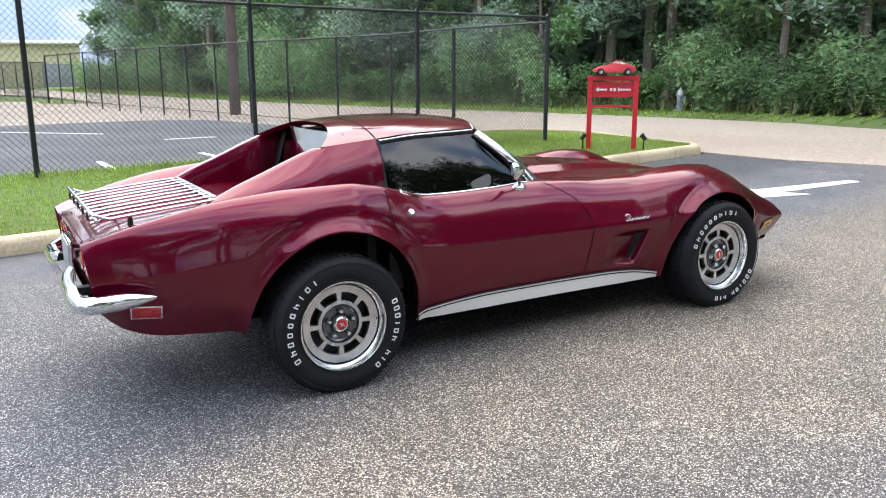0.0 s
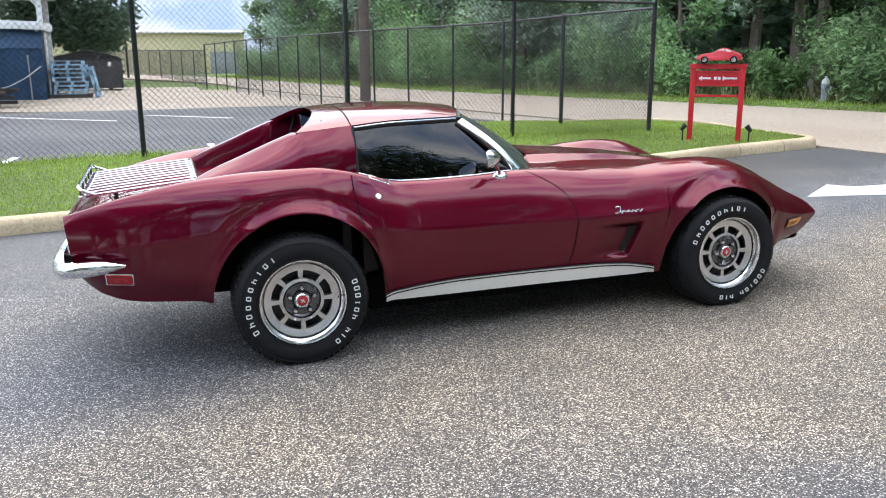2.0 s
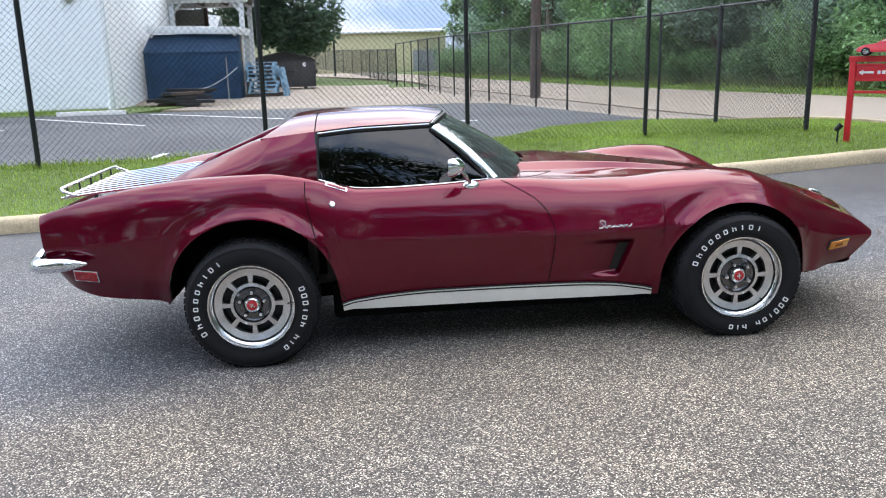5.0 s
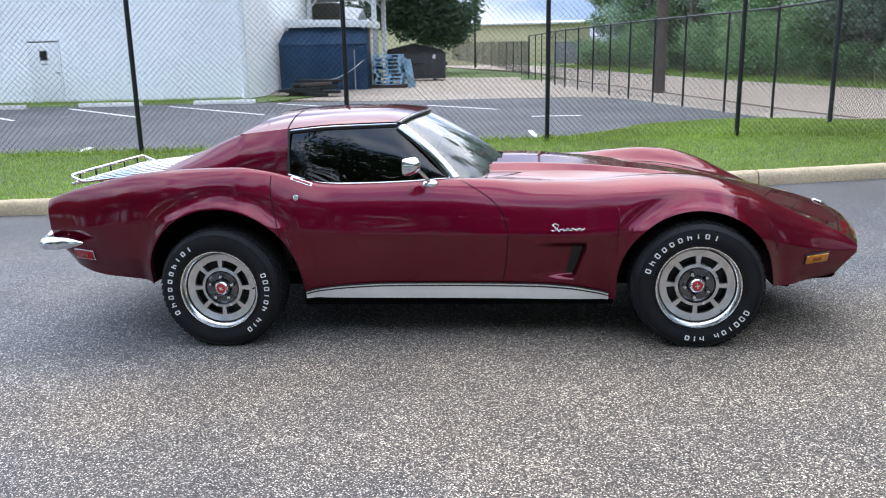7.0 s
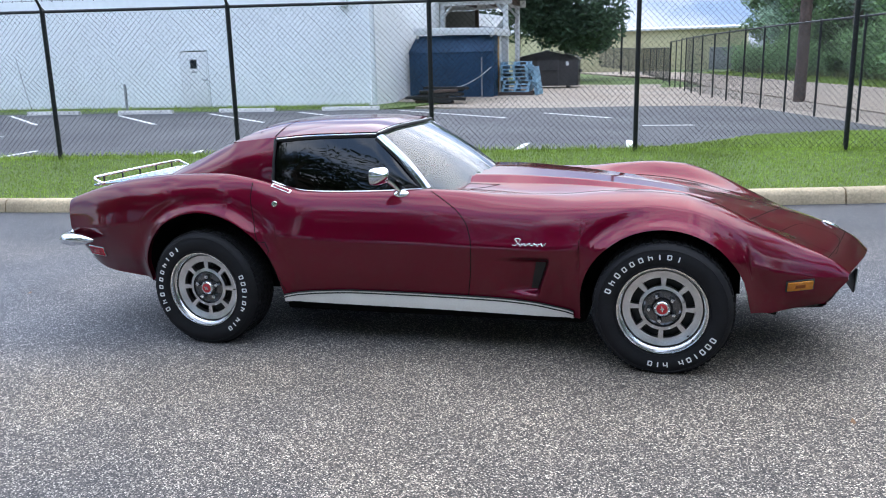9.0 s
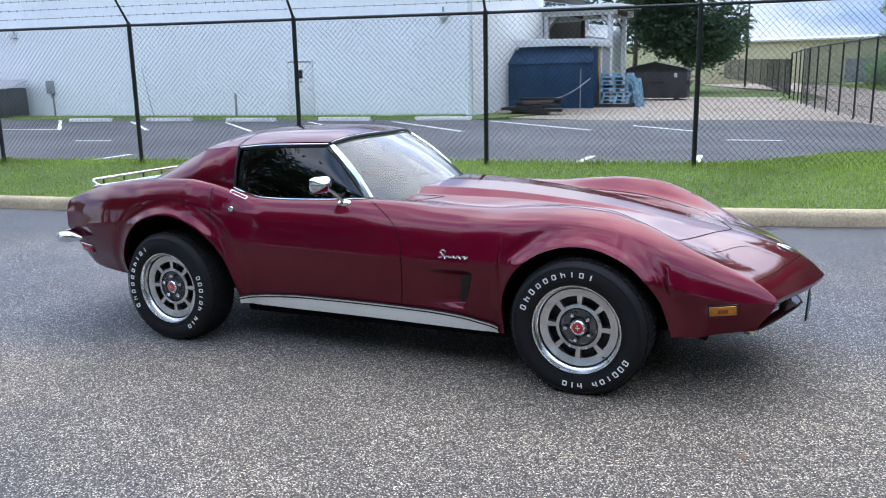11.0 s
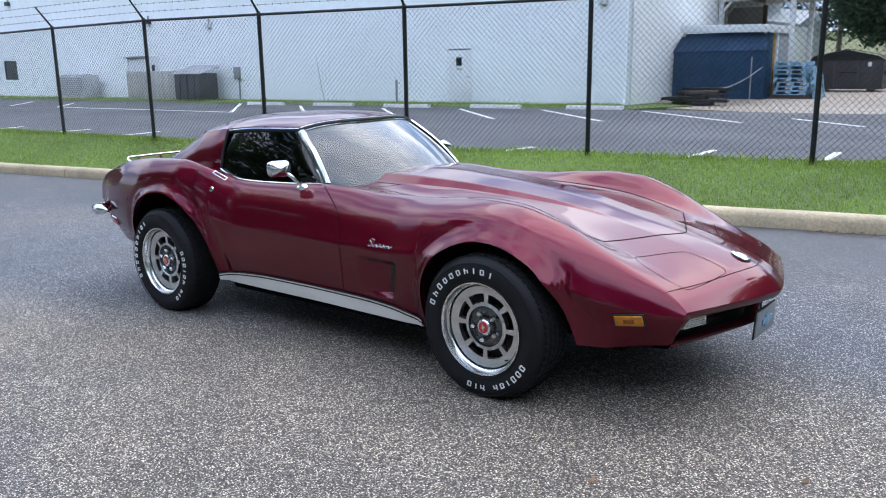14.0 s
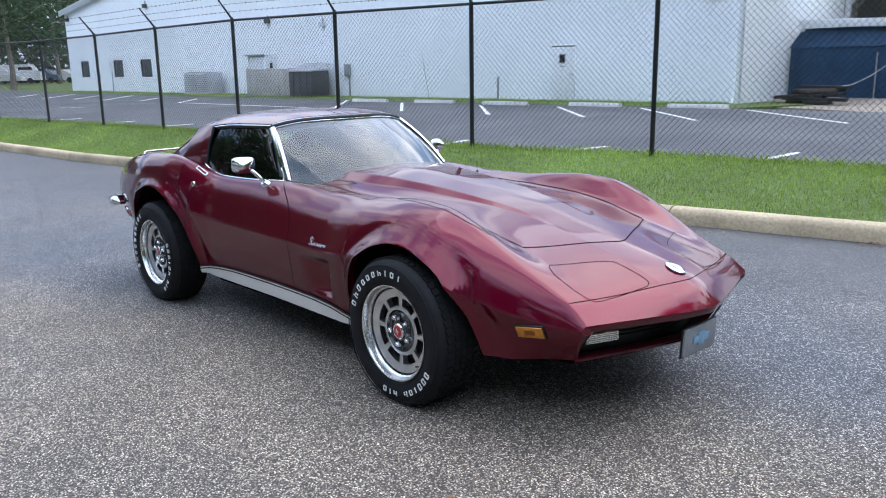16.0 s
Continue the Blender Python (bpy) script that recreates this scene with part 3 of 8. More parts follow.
# bay lines and wheel stops of the lot
def line(name, pts, width, z, label, cat, group):
    bm, vs = bmesh.new(), [Vector(p) for p in pts]
    d = (vs[-1] - vs[0]).normalized()
    nrm = Vector((-d.y, d.x)) * width / 2
    slab(bm, [tuple(vs[0] + nrm), tuple(vs[-1] + nrm), tuple(vs[-1] - nrm), tuple(vs[0] - nrm)], z, 0.004)
    return tagged(part(name, bm, LINE), label, cat, group, "structure")


for a, b in (((-14.5, 15.3), (-11.0, 12.1)), ((-11.9, 15.95), (-8.35, 12.65)), ((-9.3, 16.45), (-5.6, 13.05)), ((-6.5, 17.1), (-2.75, 13.95)), ((-2.15, 15.65), (-0.35, 13.9)), ((-18.4, 15.3), (-14.3, 11.9)),
             ((-22.2, 15.7), (-17.3, 11.6)), ((-26.7, 10.9), (-17.3, 11.6)), ((0.45, 11.75), (1.45, 11.85)), ((0.42, 8.75), (0.52, 7.6)), ((-1.15, 8.2), (-1.1, 6.95)), ((-3.7, 7.25), (-3.8, 6.2)), ((-6.2, 6.7), (-6.0, 6.0)),
             ((-9.2, 6.4), (-9.0, 5.0)), ((-12.3, 6.0), (-12.0, 4.6)), ((-14.27, 4.35), (-14.4, 5.6)), ((-16.3, 4.1), (-16.85, 5.2)), ((-19.2, 3.9), (-19.3, 4.7)), ((-13.2, 8.6), (-12.3, 8.8)), ((-26.8, 6.5), (-26.0, 7.0)),
             ((-26.7, 10.85), (-29.85, 13.15)), ((-29.9, 10.6), (-33.4, 13.1)), ((-32.8, 10.2), (-38.0, 13.6)), ((-35.6, 9.9), (-40.5, 12.9)), ((-38.4, 9.4), (-44.4, 12.9)), ((-42.1, 9.2), (-46.5, 11.5))):
    line("bay_line", (a, b), 0.1, LOT_Z + 0.005, "worn white painted parking bay line", "road marking", "bay lines of the lot")


def wheel_stop():
    t = thing("wheel_stop", None, "low pale concrete wheel stop at the lot's edge", "wheel stop", "wheel stops by the building")
    bm = bmesh.new()
    prof = [(-0.08, 0), (-0.06, 0.09), (-0.04, 0.11), (0.04, 0.11), (0.06, 0.09), (0.08, 0)]
    rows = [[(x, y, z) for y, z in prof] for x in (-0.85, -0.84, 0, 0.84, 0.85)]
    grid_mesh(bm, rows)
    bm.verts.ensure_lookup_table()
    bm.faces.new([bm.verts[k] for k in range(6)])
    bm.faces.new([bm.verts[24 + k] for k in range(6)][::-1])
    bmesh.ops.recalc_face_normals(bm, faces=bm.faces)
    part("block", bm, PALE_CONCRETE, t)
    for x in (-0.6, 0.6):
        b2 = bmesh.new()
        lathe(b2, [(0.0, 0.116), (0.012, 0.116), (0.012, 0.1)], 8, "z")
        bmesh.ops.translate(b2, vec=(x, 0, 0), verts=b2.verts)
        part("anchor_pin", b2, BLACK, t)
    return t


stop = wheel_stop()
spots = [(-8.1, 17.35), (-11.15, 16.75), (-14.1, 16.0), (-17.2, 15.75), (-20.1, 15.2)]
for i, (x, y) in enumerate(spots):
    m = pose(x, y, LOT_Z, 0, 0, 9)
    if i == 0:
        stop.matrix_world = m
    else:
        copy_thing(stop, m)


# ---- fences ----
def fence_run(name, line, base, label, arms, mesh_to, top=2.06, bury=0.08, normal_side=1, wire=0.0024, ends=0.038):
    """Black chain-link fence along posts at line, with bars on top, and a woven wire fabric."""
    t = thing(name, None, label, "fence", kind="")
    pts = [Vector((x, y, base(x, y))) for x, y in line]
    for i, p in enumerate(pts):
        d = (pts[min(i + 1, len(pts) - 1)] - pts[max(i - 1, 0)]).normalized()
        nrm = Vector((d.y, -d.x, 0)).normalized() * normal_side
        bm = bmesh.new()
        r = (0.032 if arms else 0.025) if i not in (0, len(pts) - 1) else ends
        tube(bm, [p - Vector((0, 0, bury)), p + Vector((0, 0, top))], r, 10)
        lathe_cap = [(p + Vector((0, 0, top))), (p + Vector((0, 0, top + 0.03)))]
        tube(bm, lathe_cap, [r * 1.15, r * 0.5], 10)
        post = part("post", bm, FENCE, t)
        if arms:
            b2 = bmesh.new()
            e = p + Vector((0, 0, top + 0.36)) + nrm * 0.3
            tube(b2, [p + Vector((0, 0, top)), e], [0.02, 0.014], 8)
            part("barb_arm", b2, FENCE, post)
    rail = bmesh.new()
    tube(rail, [p + Vector((0, 0, top - 0.02)) for p in pts], 0.022, 8)
    part("top_rail", rail, FENCE, t)
    if arms:
        for k in range(3):
            f = (k + 1) / 3.05
            b3, run = bmesh.new(), []
            for i, p in enumerate(pts):
                d = (pts[min(i + 1, len(pts) - 1)] - pts[max(i - 1, 0)]).normalized()
                run.append(p + Vector((0, 0, top + 0.36 * f)) + Vector((d.y, -d.x, 0)).normalized() * normal_side * 0.3 * f)
            tube(b3, run, 0.0028, 4)
            for a, b in zip(run, run[1:]):
                m = int((b - a).length / 0.14)
                for q in range(m):
                    c = a + (b - a) * (q + 0.5) / m
                    tube(b3, [c + Vector((0.006, 0.0, -0.018)), c + Vector((-0.006, 0, 0.018))], 0.0022, 3)
                    tube(b3, [c + Vector((0.0, 0.012, 0.012)), c + Vector((0, -0.012, -0.012))], 0.0022, 3)
            part("barbed_wire", b3, FENCE, t)
    # the woven wires, both diagonals, as one fabric
    verts, faces = [], []
    for a, b in zip(pts[:mesh_to], pts[1:mesh_to + 1]):
        d = b - a
        length = Vector((d.x, d.y, 0)).length
        u = d / length
        nrm = Vector((d.y, -d.x, 0)).normalized()
        h, pitch = top - 0.05, 0.074
        for sign in (1, -1):
            k = -h / 1.05
            while k < length:
                x0, x1 = (k, k + h / 1.05)
                s0, s1 = max(x0, 0.0), min(x1, length)
                if s1 > s0 + 0.01:
                    z0, z1 = (s0 - x0) * 1.05, (s1 - x0) * 1.05
                    if sign < 0:
                        z0, z1 = h - z0, h - z1
                    p0 = a + u * s0 + Vector((0, 0, 0.04 + z0)) + nrm * 0.035
                    p1 = a + u * s1 + Vector((0, 0, 0.04 + z1)) + nrm * (0.035 + 0.004 * sign)
                    w = (p1 - p0).normalized().cross(nrm) * wire
                    o = nrm * wire
                    n0 = len(verts)
                    verts += [p0 + w, p0 - w * 0.5 + o, p0 - w * 0.5 - o, p1 + w, p1 - w * 0.5 + o, p1 - w * 0.5 - o]
                    faces += [(n0, n0 + 1, n0 + 4, n0 + 3), (n0 + 1, n0 + 2, n0 + 5, n0 + 4), (n0 + 2, n0, n0 + 3, n0 + 5)]
                k += pitch
    me = bpy.data.meshes.new("wire_fabric")
    me.from_pydata([tuple(v) for v in verts], [], faces)
    me.materials.append(FENCE)
    fab = new("wire_fabric", me)
    fab.parent = t
    tagged(fab, kind="stuff")
    return t


def left_base(x, y):
    return 0.27 - 0.12 * ease(10.0, 18.0, -x)


fence_run("front_fence", FENCE_LINE, left_base, "tall black chain-link fence with barbed wire on the lawn", True, 11)
fence_run("side_fence", SIDE_LINE[1:], lambda x, y: 0.2 + 0.05 * (1 - ease(9, 12, y)), "black chain-link fence along the gravel road", False, 11, top=2.0, wire=0.0017)
fence_run("corner_fence", [(5.78, 6.9), (5.42, 9.35)], lambda x, y: 0.26, "short black chain-link return at the lawn's corner", False, 1, top=1.99, wire=0.0022, ends=0.028)
FAR_LINE = [(0.4, 36.8), (0.0, 40), (-0.5, 43.5), (-1.0, 47), (-1.6, 51), (-2.3, 55), (-3.1, 59), (-4, 63.5), (-5, 68), (-6.2, 73), (-7.5, 78), (-9, 84), (-10.5, 90), (-12, 97)]
fence_run("far_fence", FAR_LINE, lambda x, y: 0.2 + 0.012 * (y - 36), "black chain-link fence running on into the distance", False, 13, top=1.72, wire=0.002)


# ---- buildings ----
def white_building():
    t = thing("warehouse", None, "large white metal-sided warehouse with small windows and a door", "building")
    xe, xw, h = -8.3, -52.6, 5.0
    ye, yw = wall_y(xe), wall_y(xw)
    d = Vector((xw - xe, yw - ye, 0))
    length = d.length
    u = d / length
    back = Vector((u.y, -u.x, 0)) if u.y * 0 - u.x > 0 else Vector((-u.y, u.x, 0))
    if back.y < 0:
        back = -back
    base = Vector((xe, ye, 0.12))
    # openings along the front: (from, to, low, high), measured from the east corner
    holes = [(5.72, 6.68, 0.05, 1.92), (23.4, 24.65, 0.06, 1.93), (34.05, 35.3, 0.95, 1.95), (37.4, 38.6, 0.95, 1.95), (41.8, 42.95, 0.95, 1.95)]
    cuts = sorted({0.0, length} | {c for a, b, _, _ in holes for c in (a, b)})
    lv = sorted({0.0, h} | {c for _, _, a, b in holes for c in (a, b)})
    bm = bmesh.new()
    th = 0.2

    def put(s, z, o):
        return bm.verts.new(base + u * s + Vector((0, 0, z)) + back * o)

    for a, b in zip(cuts, cuts[1:]):
        for c, e in zip(lv, lv[1:]):
            if any(p - 1e-6 <= a and b <= q + 1e-6 and lo - 1e-6 <= c and e <= hi + 1e-6 for p, q, lo, hi in holes):
                continue
            bm.faces.new([put(s, z, 0) for s, z in ((a, c), (a, e), (b, e), (b, c))])
            bm.faces.new([put(s, z, th) for s, z in ((a, c), (b, c), (b, e), (a, e))])
    for p, q, lo, hi in holes:
        for (s0, z0), (s1, z1) in (((p, lo), (p, hi)), ((p, hi), (q, hi)), ((q, hi), (q, lo)), ((q, lo), (p, lo))):
            bm.faces.new([put(s0, z0, 0), put(s1, z1, 0), put(s1, z1, th), put(s0, z0, th)])
    bmesh.ops.remove_doubles(bm, verts=bm.verts, dist=1e-4)
    bmesh.ops.recalc_face_normals(bm, faces=bm.faces)
    part("front_wall", bm, SIDING, t, smooth=False)
    # side and back walls
    east = Vector((-7.98, 26.15, 0.12)) - (base + back * 0.2)
    for nm, p0, v, ln in (("east_wall", base + back * 0.2 + u * 0.1, east.normalized(), east.length), ("west_wall", base + u * length + back * 0.2, back, 22.0), ("back_wall", base + back * 22.0, u, length)):
        bm = bmesh.new()
        w = Vector((v.y, -v.x, 0)) * 0.1
        m = Matrix.Translation(p0 + v * ln / 2 + Vector((0, 0, h / 2))) @ Matrix.Rotation(math.atan2(v.y, v.x), 4, "Z")
        box(bm, ln, 0.2, h, m)
        part(nm, bm, SIDING, t, smooth=False)
    # the gable over the front wall, and the two roof slopes behind it
    pitch = 0.15

    def spot(q, o, z):
        return base + u * q + back * o + Vector((0, 0, z))

    peak = h + pitch * length / 2
    bm = bmesh.new()
    for o in (0.0, 0.2):
        bm.faces.new([bm.verts.new(spot(q, o, z)) for q, z in ((0, h), (length / 2, peak), (length, h))])
    part("gable", bm, SIDING, t, smooth=False)
    for q0, q1 in ((-0.25, length / 2), (length + 0.25, length / 2)):
        z0, z1 = h - 0.25 * pitch, peak
        bm = bmesh.new()
        grid_mesh(bm, [[spot(q0, o, z0 + d) for o in (-0.25, 22.3)] + [spot(q0, o, z0 + d + 0.14) for o in (22.3, -0.25)] + [spot(q0, -0.25, z0 + d)] for d in (0.0,)] +
                  [[spot(q1, o, z1) for o in (-0.25, 22.3)] + [spot(q1, o, z1 + 0.14) for o in (22.3, -0.25)] + [spot(q1, -0.25, z1)]])
        bmesh.ops.recalc_face_normals(bm, faces=bm.faces)
        part("roof_slope", bm, WHITE_TRIM, t, smooth=False)
        bm = bmesh.new()
        grid_mesh(bm, [[spot(q0, -0.26, z0 + d) for d in (-0.2, 0.16)], [spot(q1, -0.26, z1 + d) for d in (-0.2, 0.16)]])
        bmesh.ops.solidify(bm, geom=bm.faces[:], thickness=0.03)
        part("fascia", bm, WHITE_TRIM, t, smooth=False)
    # siding ribs, one raised seam every few metres
    for k in range(1, 15):
        s = k * 3.0 + 0.2
        if any(p - 0.1 < s < q + 0.1 for p, q, _, _ in holes):
            continue
        m = Matrix.Translation(base + u * s - back * 0.006 + Vector((0, 0, h / 2))) @ Matrix.Rotation(math.atan2(u.y, u.x), 4, "Z")
        part("seam_strip", boxed(0.05, 0.012, h, m), SIDING, t, smooth=False)

    def facing(s, z, o=0.0):
        return Matrix.Translation(base + u * s + Vector((0, 0, z)) - back * o) @ Matrix.Rotation(math.atan2(-u.y, -u.x), 4, "Z")

    # the corner downpipe
    bm = bmesh.new()
    p = base - back * 0.06 + u * 0.12
    tube(bm, [p + Vector((0, 0, h - 0.2)), p + Vector((0, 0, 0.25)), p - back * 0.12 + Vector((0, 0, 0.1))], 0.045, 8)
    part("downpipe", bm, SIDING, t)
    # door
    leaf = part("door", boxed(0.9, 0.05, 1.84, facing(6.2, 0.97, 0.02), 0.006), DOOR_WHITE, t, "white metal door with a small dark pane")
    part("door_window", boxed(0.2, 0.02, 0.26, facing(6.2, 1.5, 0.05), 0.004), DARK_GLASS, leaf)
    part("door_window_frame", boxed(0.26, 0.014, 0.32, facing(6.2, 1.5, 0.044), 0.004), GREYBOX, leaf)
    part("push_plate", boxed(0.2, 0.012, 0.05, facing(6.2, 1.24, 0.046), 0.004), GREYBOX, leaf)
    part("door_handle", boxed(0.12, 0.06, 0.05, facing(5.82, 0.98, 0.06), 0.012), GREYBOX, leaf)
    part("rain_hood", boxed(1.0, 0.05, 0.03, facing(6.2, 1.945, 0.02), 0.008), WHITE_TRIM, t)
    for s in (5.72, 6.68):
        part("door_jamb", boxed(0.05, 0.05, 1.9, facing(s, 0.97, 0.016), 0.006), DOOR_WHITE, t)
    # service opening with a roller door and a second door
    part("roller_door", boxed(1.25, 0.05, 1.87, facing(24.02, 0.98, -0.06), 0.006), WHITE_TRIM, t, "pale grey roller door")
    part("rain_hood", boxed(1.45, 0.1, 0.06, facing(24.05, 1.97, 0.05), 0.008), GREYBOX, t)
    part("rain_hood", boxed(0.95, 0.06, 0.03, facing(22.75, 1.96, 0.03), 0.008), WHITE_TRIM, t)
    leaf2 = part("door", boxed(0.86, 0.04, 1.85, facing(22.75, 0.98, 0.012), 0.006), WHITE_TRIM, t, "white metal door with a small dark pane")
    part("door_window", boxed(0.2, 0.02, 0.26, facing(22.75, 1.46, 0.036), 0.004), DARK_GLASS, leaf2)
    for a, b in ((34.05, 35.3), (37.4, 38.6), (41.8, 42.95)):
        c, w = (a + b) / 2, b - a
        win = part("window", boxed(w - 0.1, 0.02, 0.94, facing(c, 1.46, -0.09), 0.003), DARK_GLASS, t, "dark glazed window with a thin frame")
        part("pane", boxed(w / 2 - 0.06, 0.012, 0.88, facing(c + w / 4, 1.46, -0.07)), DARK_GLASS, win)
        part("pane", boxed(w / 2 - 0.06, 0.012, 0.88, facing(c - w / 4, 1.46, -0.07)), DARK_GLASS, win)
        for z in (0.965, 1.935):
            part("frame_bar", boxed(w, 0.06, 0.05, facing(c, z, -0.06), 0.005), DARKBOX, win)
        for o in (-w / 2 + 0.02, w / 2 - 0.02):
            part("frame_bar", boxed(0.045, 0.06, 0.98, facing(c + o, 1.46, -0.06), 0.005), DARKBOX, win)
    # wall lamps and boxes
    for s, z in ((0.9, 3.25), (18.8, 3.2), (34.06, 4.85), (44.0, 4.55), (22.8, 3.5)):
        lamp = part("wall_lamp", boxed(0.26, 0.2, 0.2, facing(s, z, 0.1), 0.03), DARKBOX if s > 20 else WHITE_TRIM, t)
        part("lamp_arm", boxed(0.06, 0.06, 0.2, facing(s, z + 0.16, 0.05), 0.01), GREYBOX, lamp)
    part("meter_box", boxed(0.28, 0.16, 0.5, facing(17.25, 1.2, 0.08), 0.02), GREYBOX, t)
    part("conduit", boxed(0.05, 0.05, 0.95, facing(17.2, 0.48, 0.03), 0.01), GREYBOX, t)
    bm = bmesh.new()
    tube(bm, [base + u * q - back * 0.02 + Vector((0, 0, z)) for q, z in ((12.85, 1.85), (12.7, 1.0), (12.5, 0.1))], 0.012, 5)
    part("wall_cable", bm, GREYBOX, t)
    return t


white_building()

# the strip of grass at the foot of the wall
bm = bmesh.new()
slab(bm, [(-7.2, 17.8), (-12, 17.0), (-16.4, 16.35), (-24, 15.55), (-36, 14.25), (-52, 13.15)] + [(-52, wall_y(-52) + 0.1), (-8.35, wall_y(-8.35) + 0.1), (-8.6, 22.0), (-6.3, 21.3)], 0.205, 0.1)
tagged(part("wall_verge", bm, SOIL), "narrow grass strip along the white wall", "lawn", kind="structure")


# the gravel climbs a little towards the shed and the bins
bm, rows = bmesh.new(), []
for i in range(29):
    x = -9.4 + 9.4 * i / 28
    rows.append([])
    for k in range(37):
        y = 21.0 + 18.0 * k / 36
        f = ease(21.2, 22.5, y) * (1 - ease(33.0, 38.5, y)) * (1 - ease(-2.9, -0.4, x)) * ease(-9.4, -8.6, x)
        rows[-1].append((x, y, 0.135 + 0.2 * f + 0.012 * f * noise.noise((x * 0.8, y * 0.8, 2))))
grid_mesh(bm, rows)
bmesh.ops.recalc_face_normals(bm, faces=bm.faces)
tagged(part("gravel_rise", bm, GRAVEL), "low rise of pale gravel round the shed", "gravel", kind="structure")


def blue_shed():
    t = thing("tarp_shed", pose(-6.45, 23.9, 0.325, 0, 0, -3), "lean-to shed hung with blue tarpaulin beside the warehouse", "shed")
    bm = bmesh.new()
    rows = []
    for i in range(33):
        q = i / 32
        rows.append([(-1.51 + 3.04 * q, -1.44 + 0.03 * noise.noise((q * 6.5, k * 0.3, 1)) + 0.012 * noise.noise((q * 19, k * 0.2, 4)), 1.52 * k / 10) for k in range(11)])
    grid_mesh(bm, rows)
    bmesh.ops.solidify(bm, geom=bm.faces[:], thickness=0.02)
    part("front_tarp", bm, BLUE_TARP, t)
    bm, rows = bmesh.new(), []
    for i in range(33):
        q = i / 32
        rows.append([(-1.53 + 0.24 * k / 5 + (3.08 - 0.26 * k / 5) * q, -1.5 + 0.27 * k / 5 + 0.02 * noise.noise((q * 7, k * 0.5, 3)), 1.49 + 0.57 * k / 5) for k in range(6)])
    grid_mesh(bm, rows)
    bmesh.ops.solidify(bm, geom=bm.faces[:], thickness=0.02)
    part("tarp_flap", bm, BLUE_TARP, t, "paler sloping fold of blue tarpaulin")
    bm = bmesh.new()
    grid_mesh(bm, [[(1.5 + 0.02 * noise.noise((y, k, 5)), y, 2.05 * k / 12) for k in range(13)] for y in (-1.42, -1.2, -1.0, -0.82)])
    bmesh.ops.solidify(bm, geom=bm.faces[:], thickness=0.02)
    part("side_tarp", bm, BLUE_TARP, t)
    part("roof_sheet", boxed(2.82, 2.0, 0.05, pose(0.1, -0.4, 2.27, 0, 1.5), 0.01), WHITE_TRIM, t)
    part("fascia", boxed(2.84, 0.04, 0.22, pose(0.1, -1.42, 2.17, 0, 1.5), 0.008), WHITE_TRIM, t)
    part("fascia", boxed(0.04, 2.0, 0.22, pose(1.53, -0.4, 2.13), 0.008), WHITE_TRIM, t)
    for x in (-1.25, 1.42):
        part("corner_post", boxed(0.1, 0.1, 2.1, pose(x, -1.22, 1.05), 0.01), WHITE_TRIM, t)
    part("door_board", boxed(0.04, 0.3, 2.0, pose(1.44, -0.66, 1.0), 0.01), material("ochre_board", (0.36, 0.2, 0.045), 0.7, vary=(2, 0.15, 30, 0.15)), t, "ochre painted board")
    part("jamb", boxed(0.07, 0.09, 2.05, pose(1.48, -0.44, 1.02), 0.01), WHITE_TRIM, t)
    part("side_panel", boxed(0.05, 0.95, 2.02, pose(1.46, 0.1, 1.01), 0.01), GREYBOX, t, "weathered grey board side")
    bm = bmesh.new()
    tube(bm, smooth_path([(-0.36, -1.62, 0.3), (0.38, -1.6, 0.36), (0.94, -1.55, 0.6), (1.47, -1.5, 0.98)], 0.08), 0.012, 6)
    part("rope", bm, WHITE_TRIM, t)
    part("tarp_pole", boxed(0.035, 0.035, 1.3, pose(1.13, -1.5, 0.65), 0.006), GREYBOX, t)
    return t


blue_shed()


def dock_canopy():
    t = thing("dock_canopy", pose(-6.6, 26.6, 0.325, 0, 0, 0), "white timber canopy on posts over a loading door", "canopy")
    for x, y in ((-1.27, -0.4), (1.2, -0.4), (1.11, 2.2), (-2.1, 2.2)):
        post = part("post", boxed(0.17, 0.17, 3.26, pose(x, y, 1.63), 0.015), WHITE_TRIM, t)
        s = -1 if x > 0 else 1
        part("brace", boxed(0.08, 0.08, 0.5, pose(x + s * 0.17, y, 3.06, 0, s * 42), 0.01), WHITE_TRIM, post)
    for y in (-0.45, 2.2):
        part("beam", boxed(3.9, 0.16, 0.26, pose(-0.5, y, 3.38), 0.015), WHITE_TRIM, t)
    for x in (-2.0, -0.6, 0.3, 1.2):
        part("rafter", boxed(0.1, 2.5, 0.18, pose(x, 0.87, 3.4), 0.01), POLE, t, "weathered dark rafter")
    part("roof", boxed(4.3, 3.6, 0.12, pose(-0.5, 0.9, 3.6, 2), 0.02), WHITE_TRIM, t)
    part("loading_door", boxed(1.35, 0.1, 3.2, pose(-1.35, 2.35, 1.6), 0.02), GREYBOX, t, "weathered grey loading door under the canopy")
    part("door_post", boxed(0.14, 0.14, 3.25, pose(-0.6, 2.32, 1.62), 0.015), POLE, t)
    return t


dock_canopy()


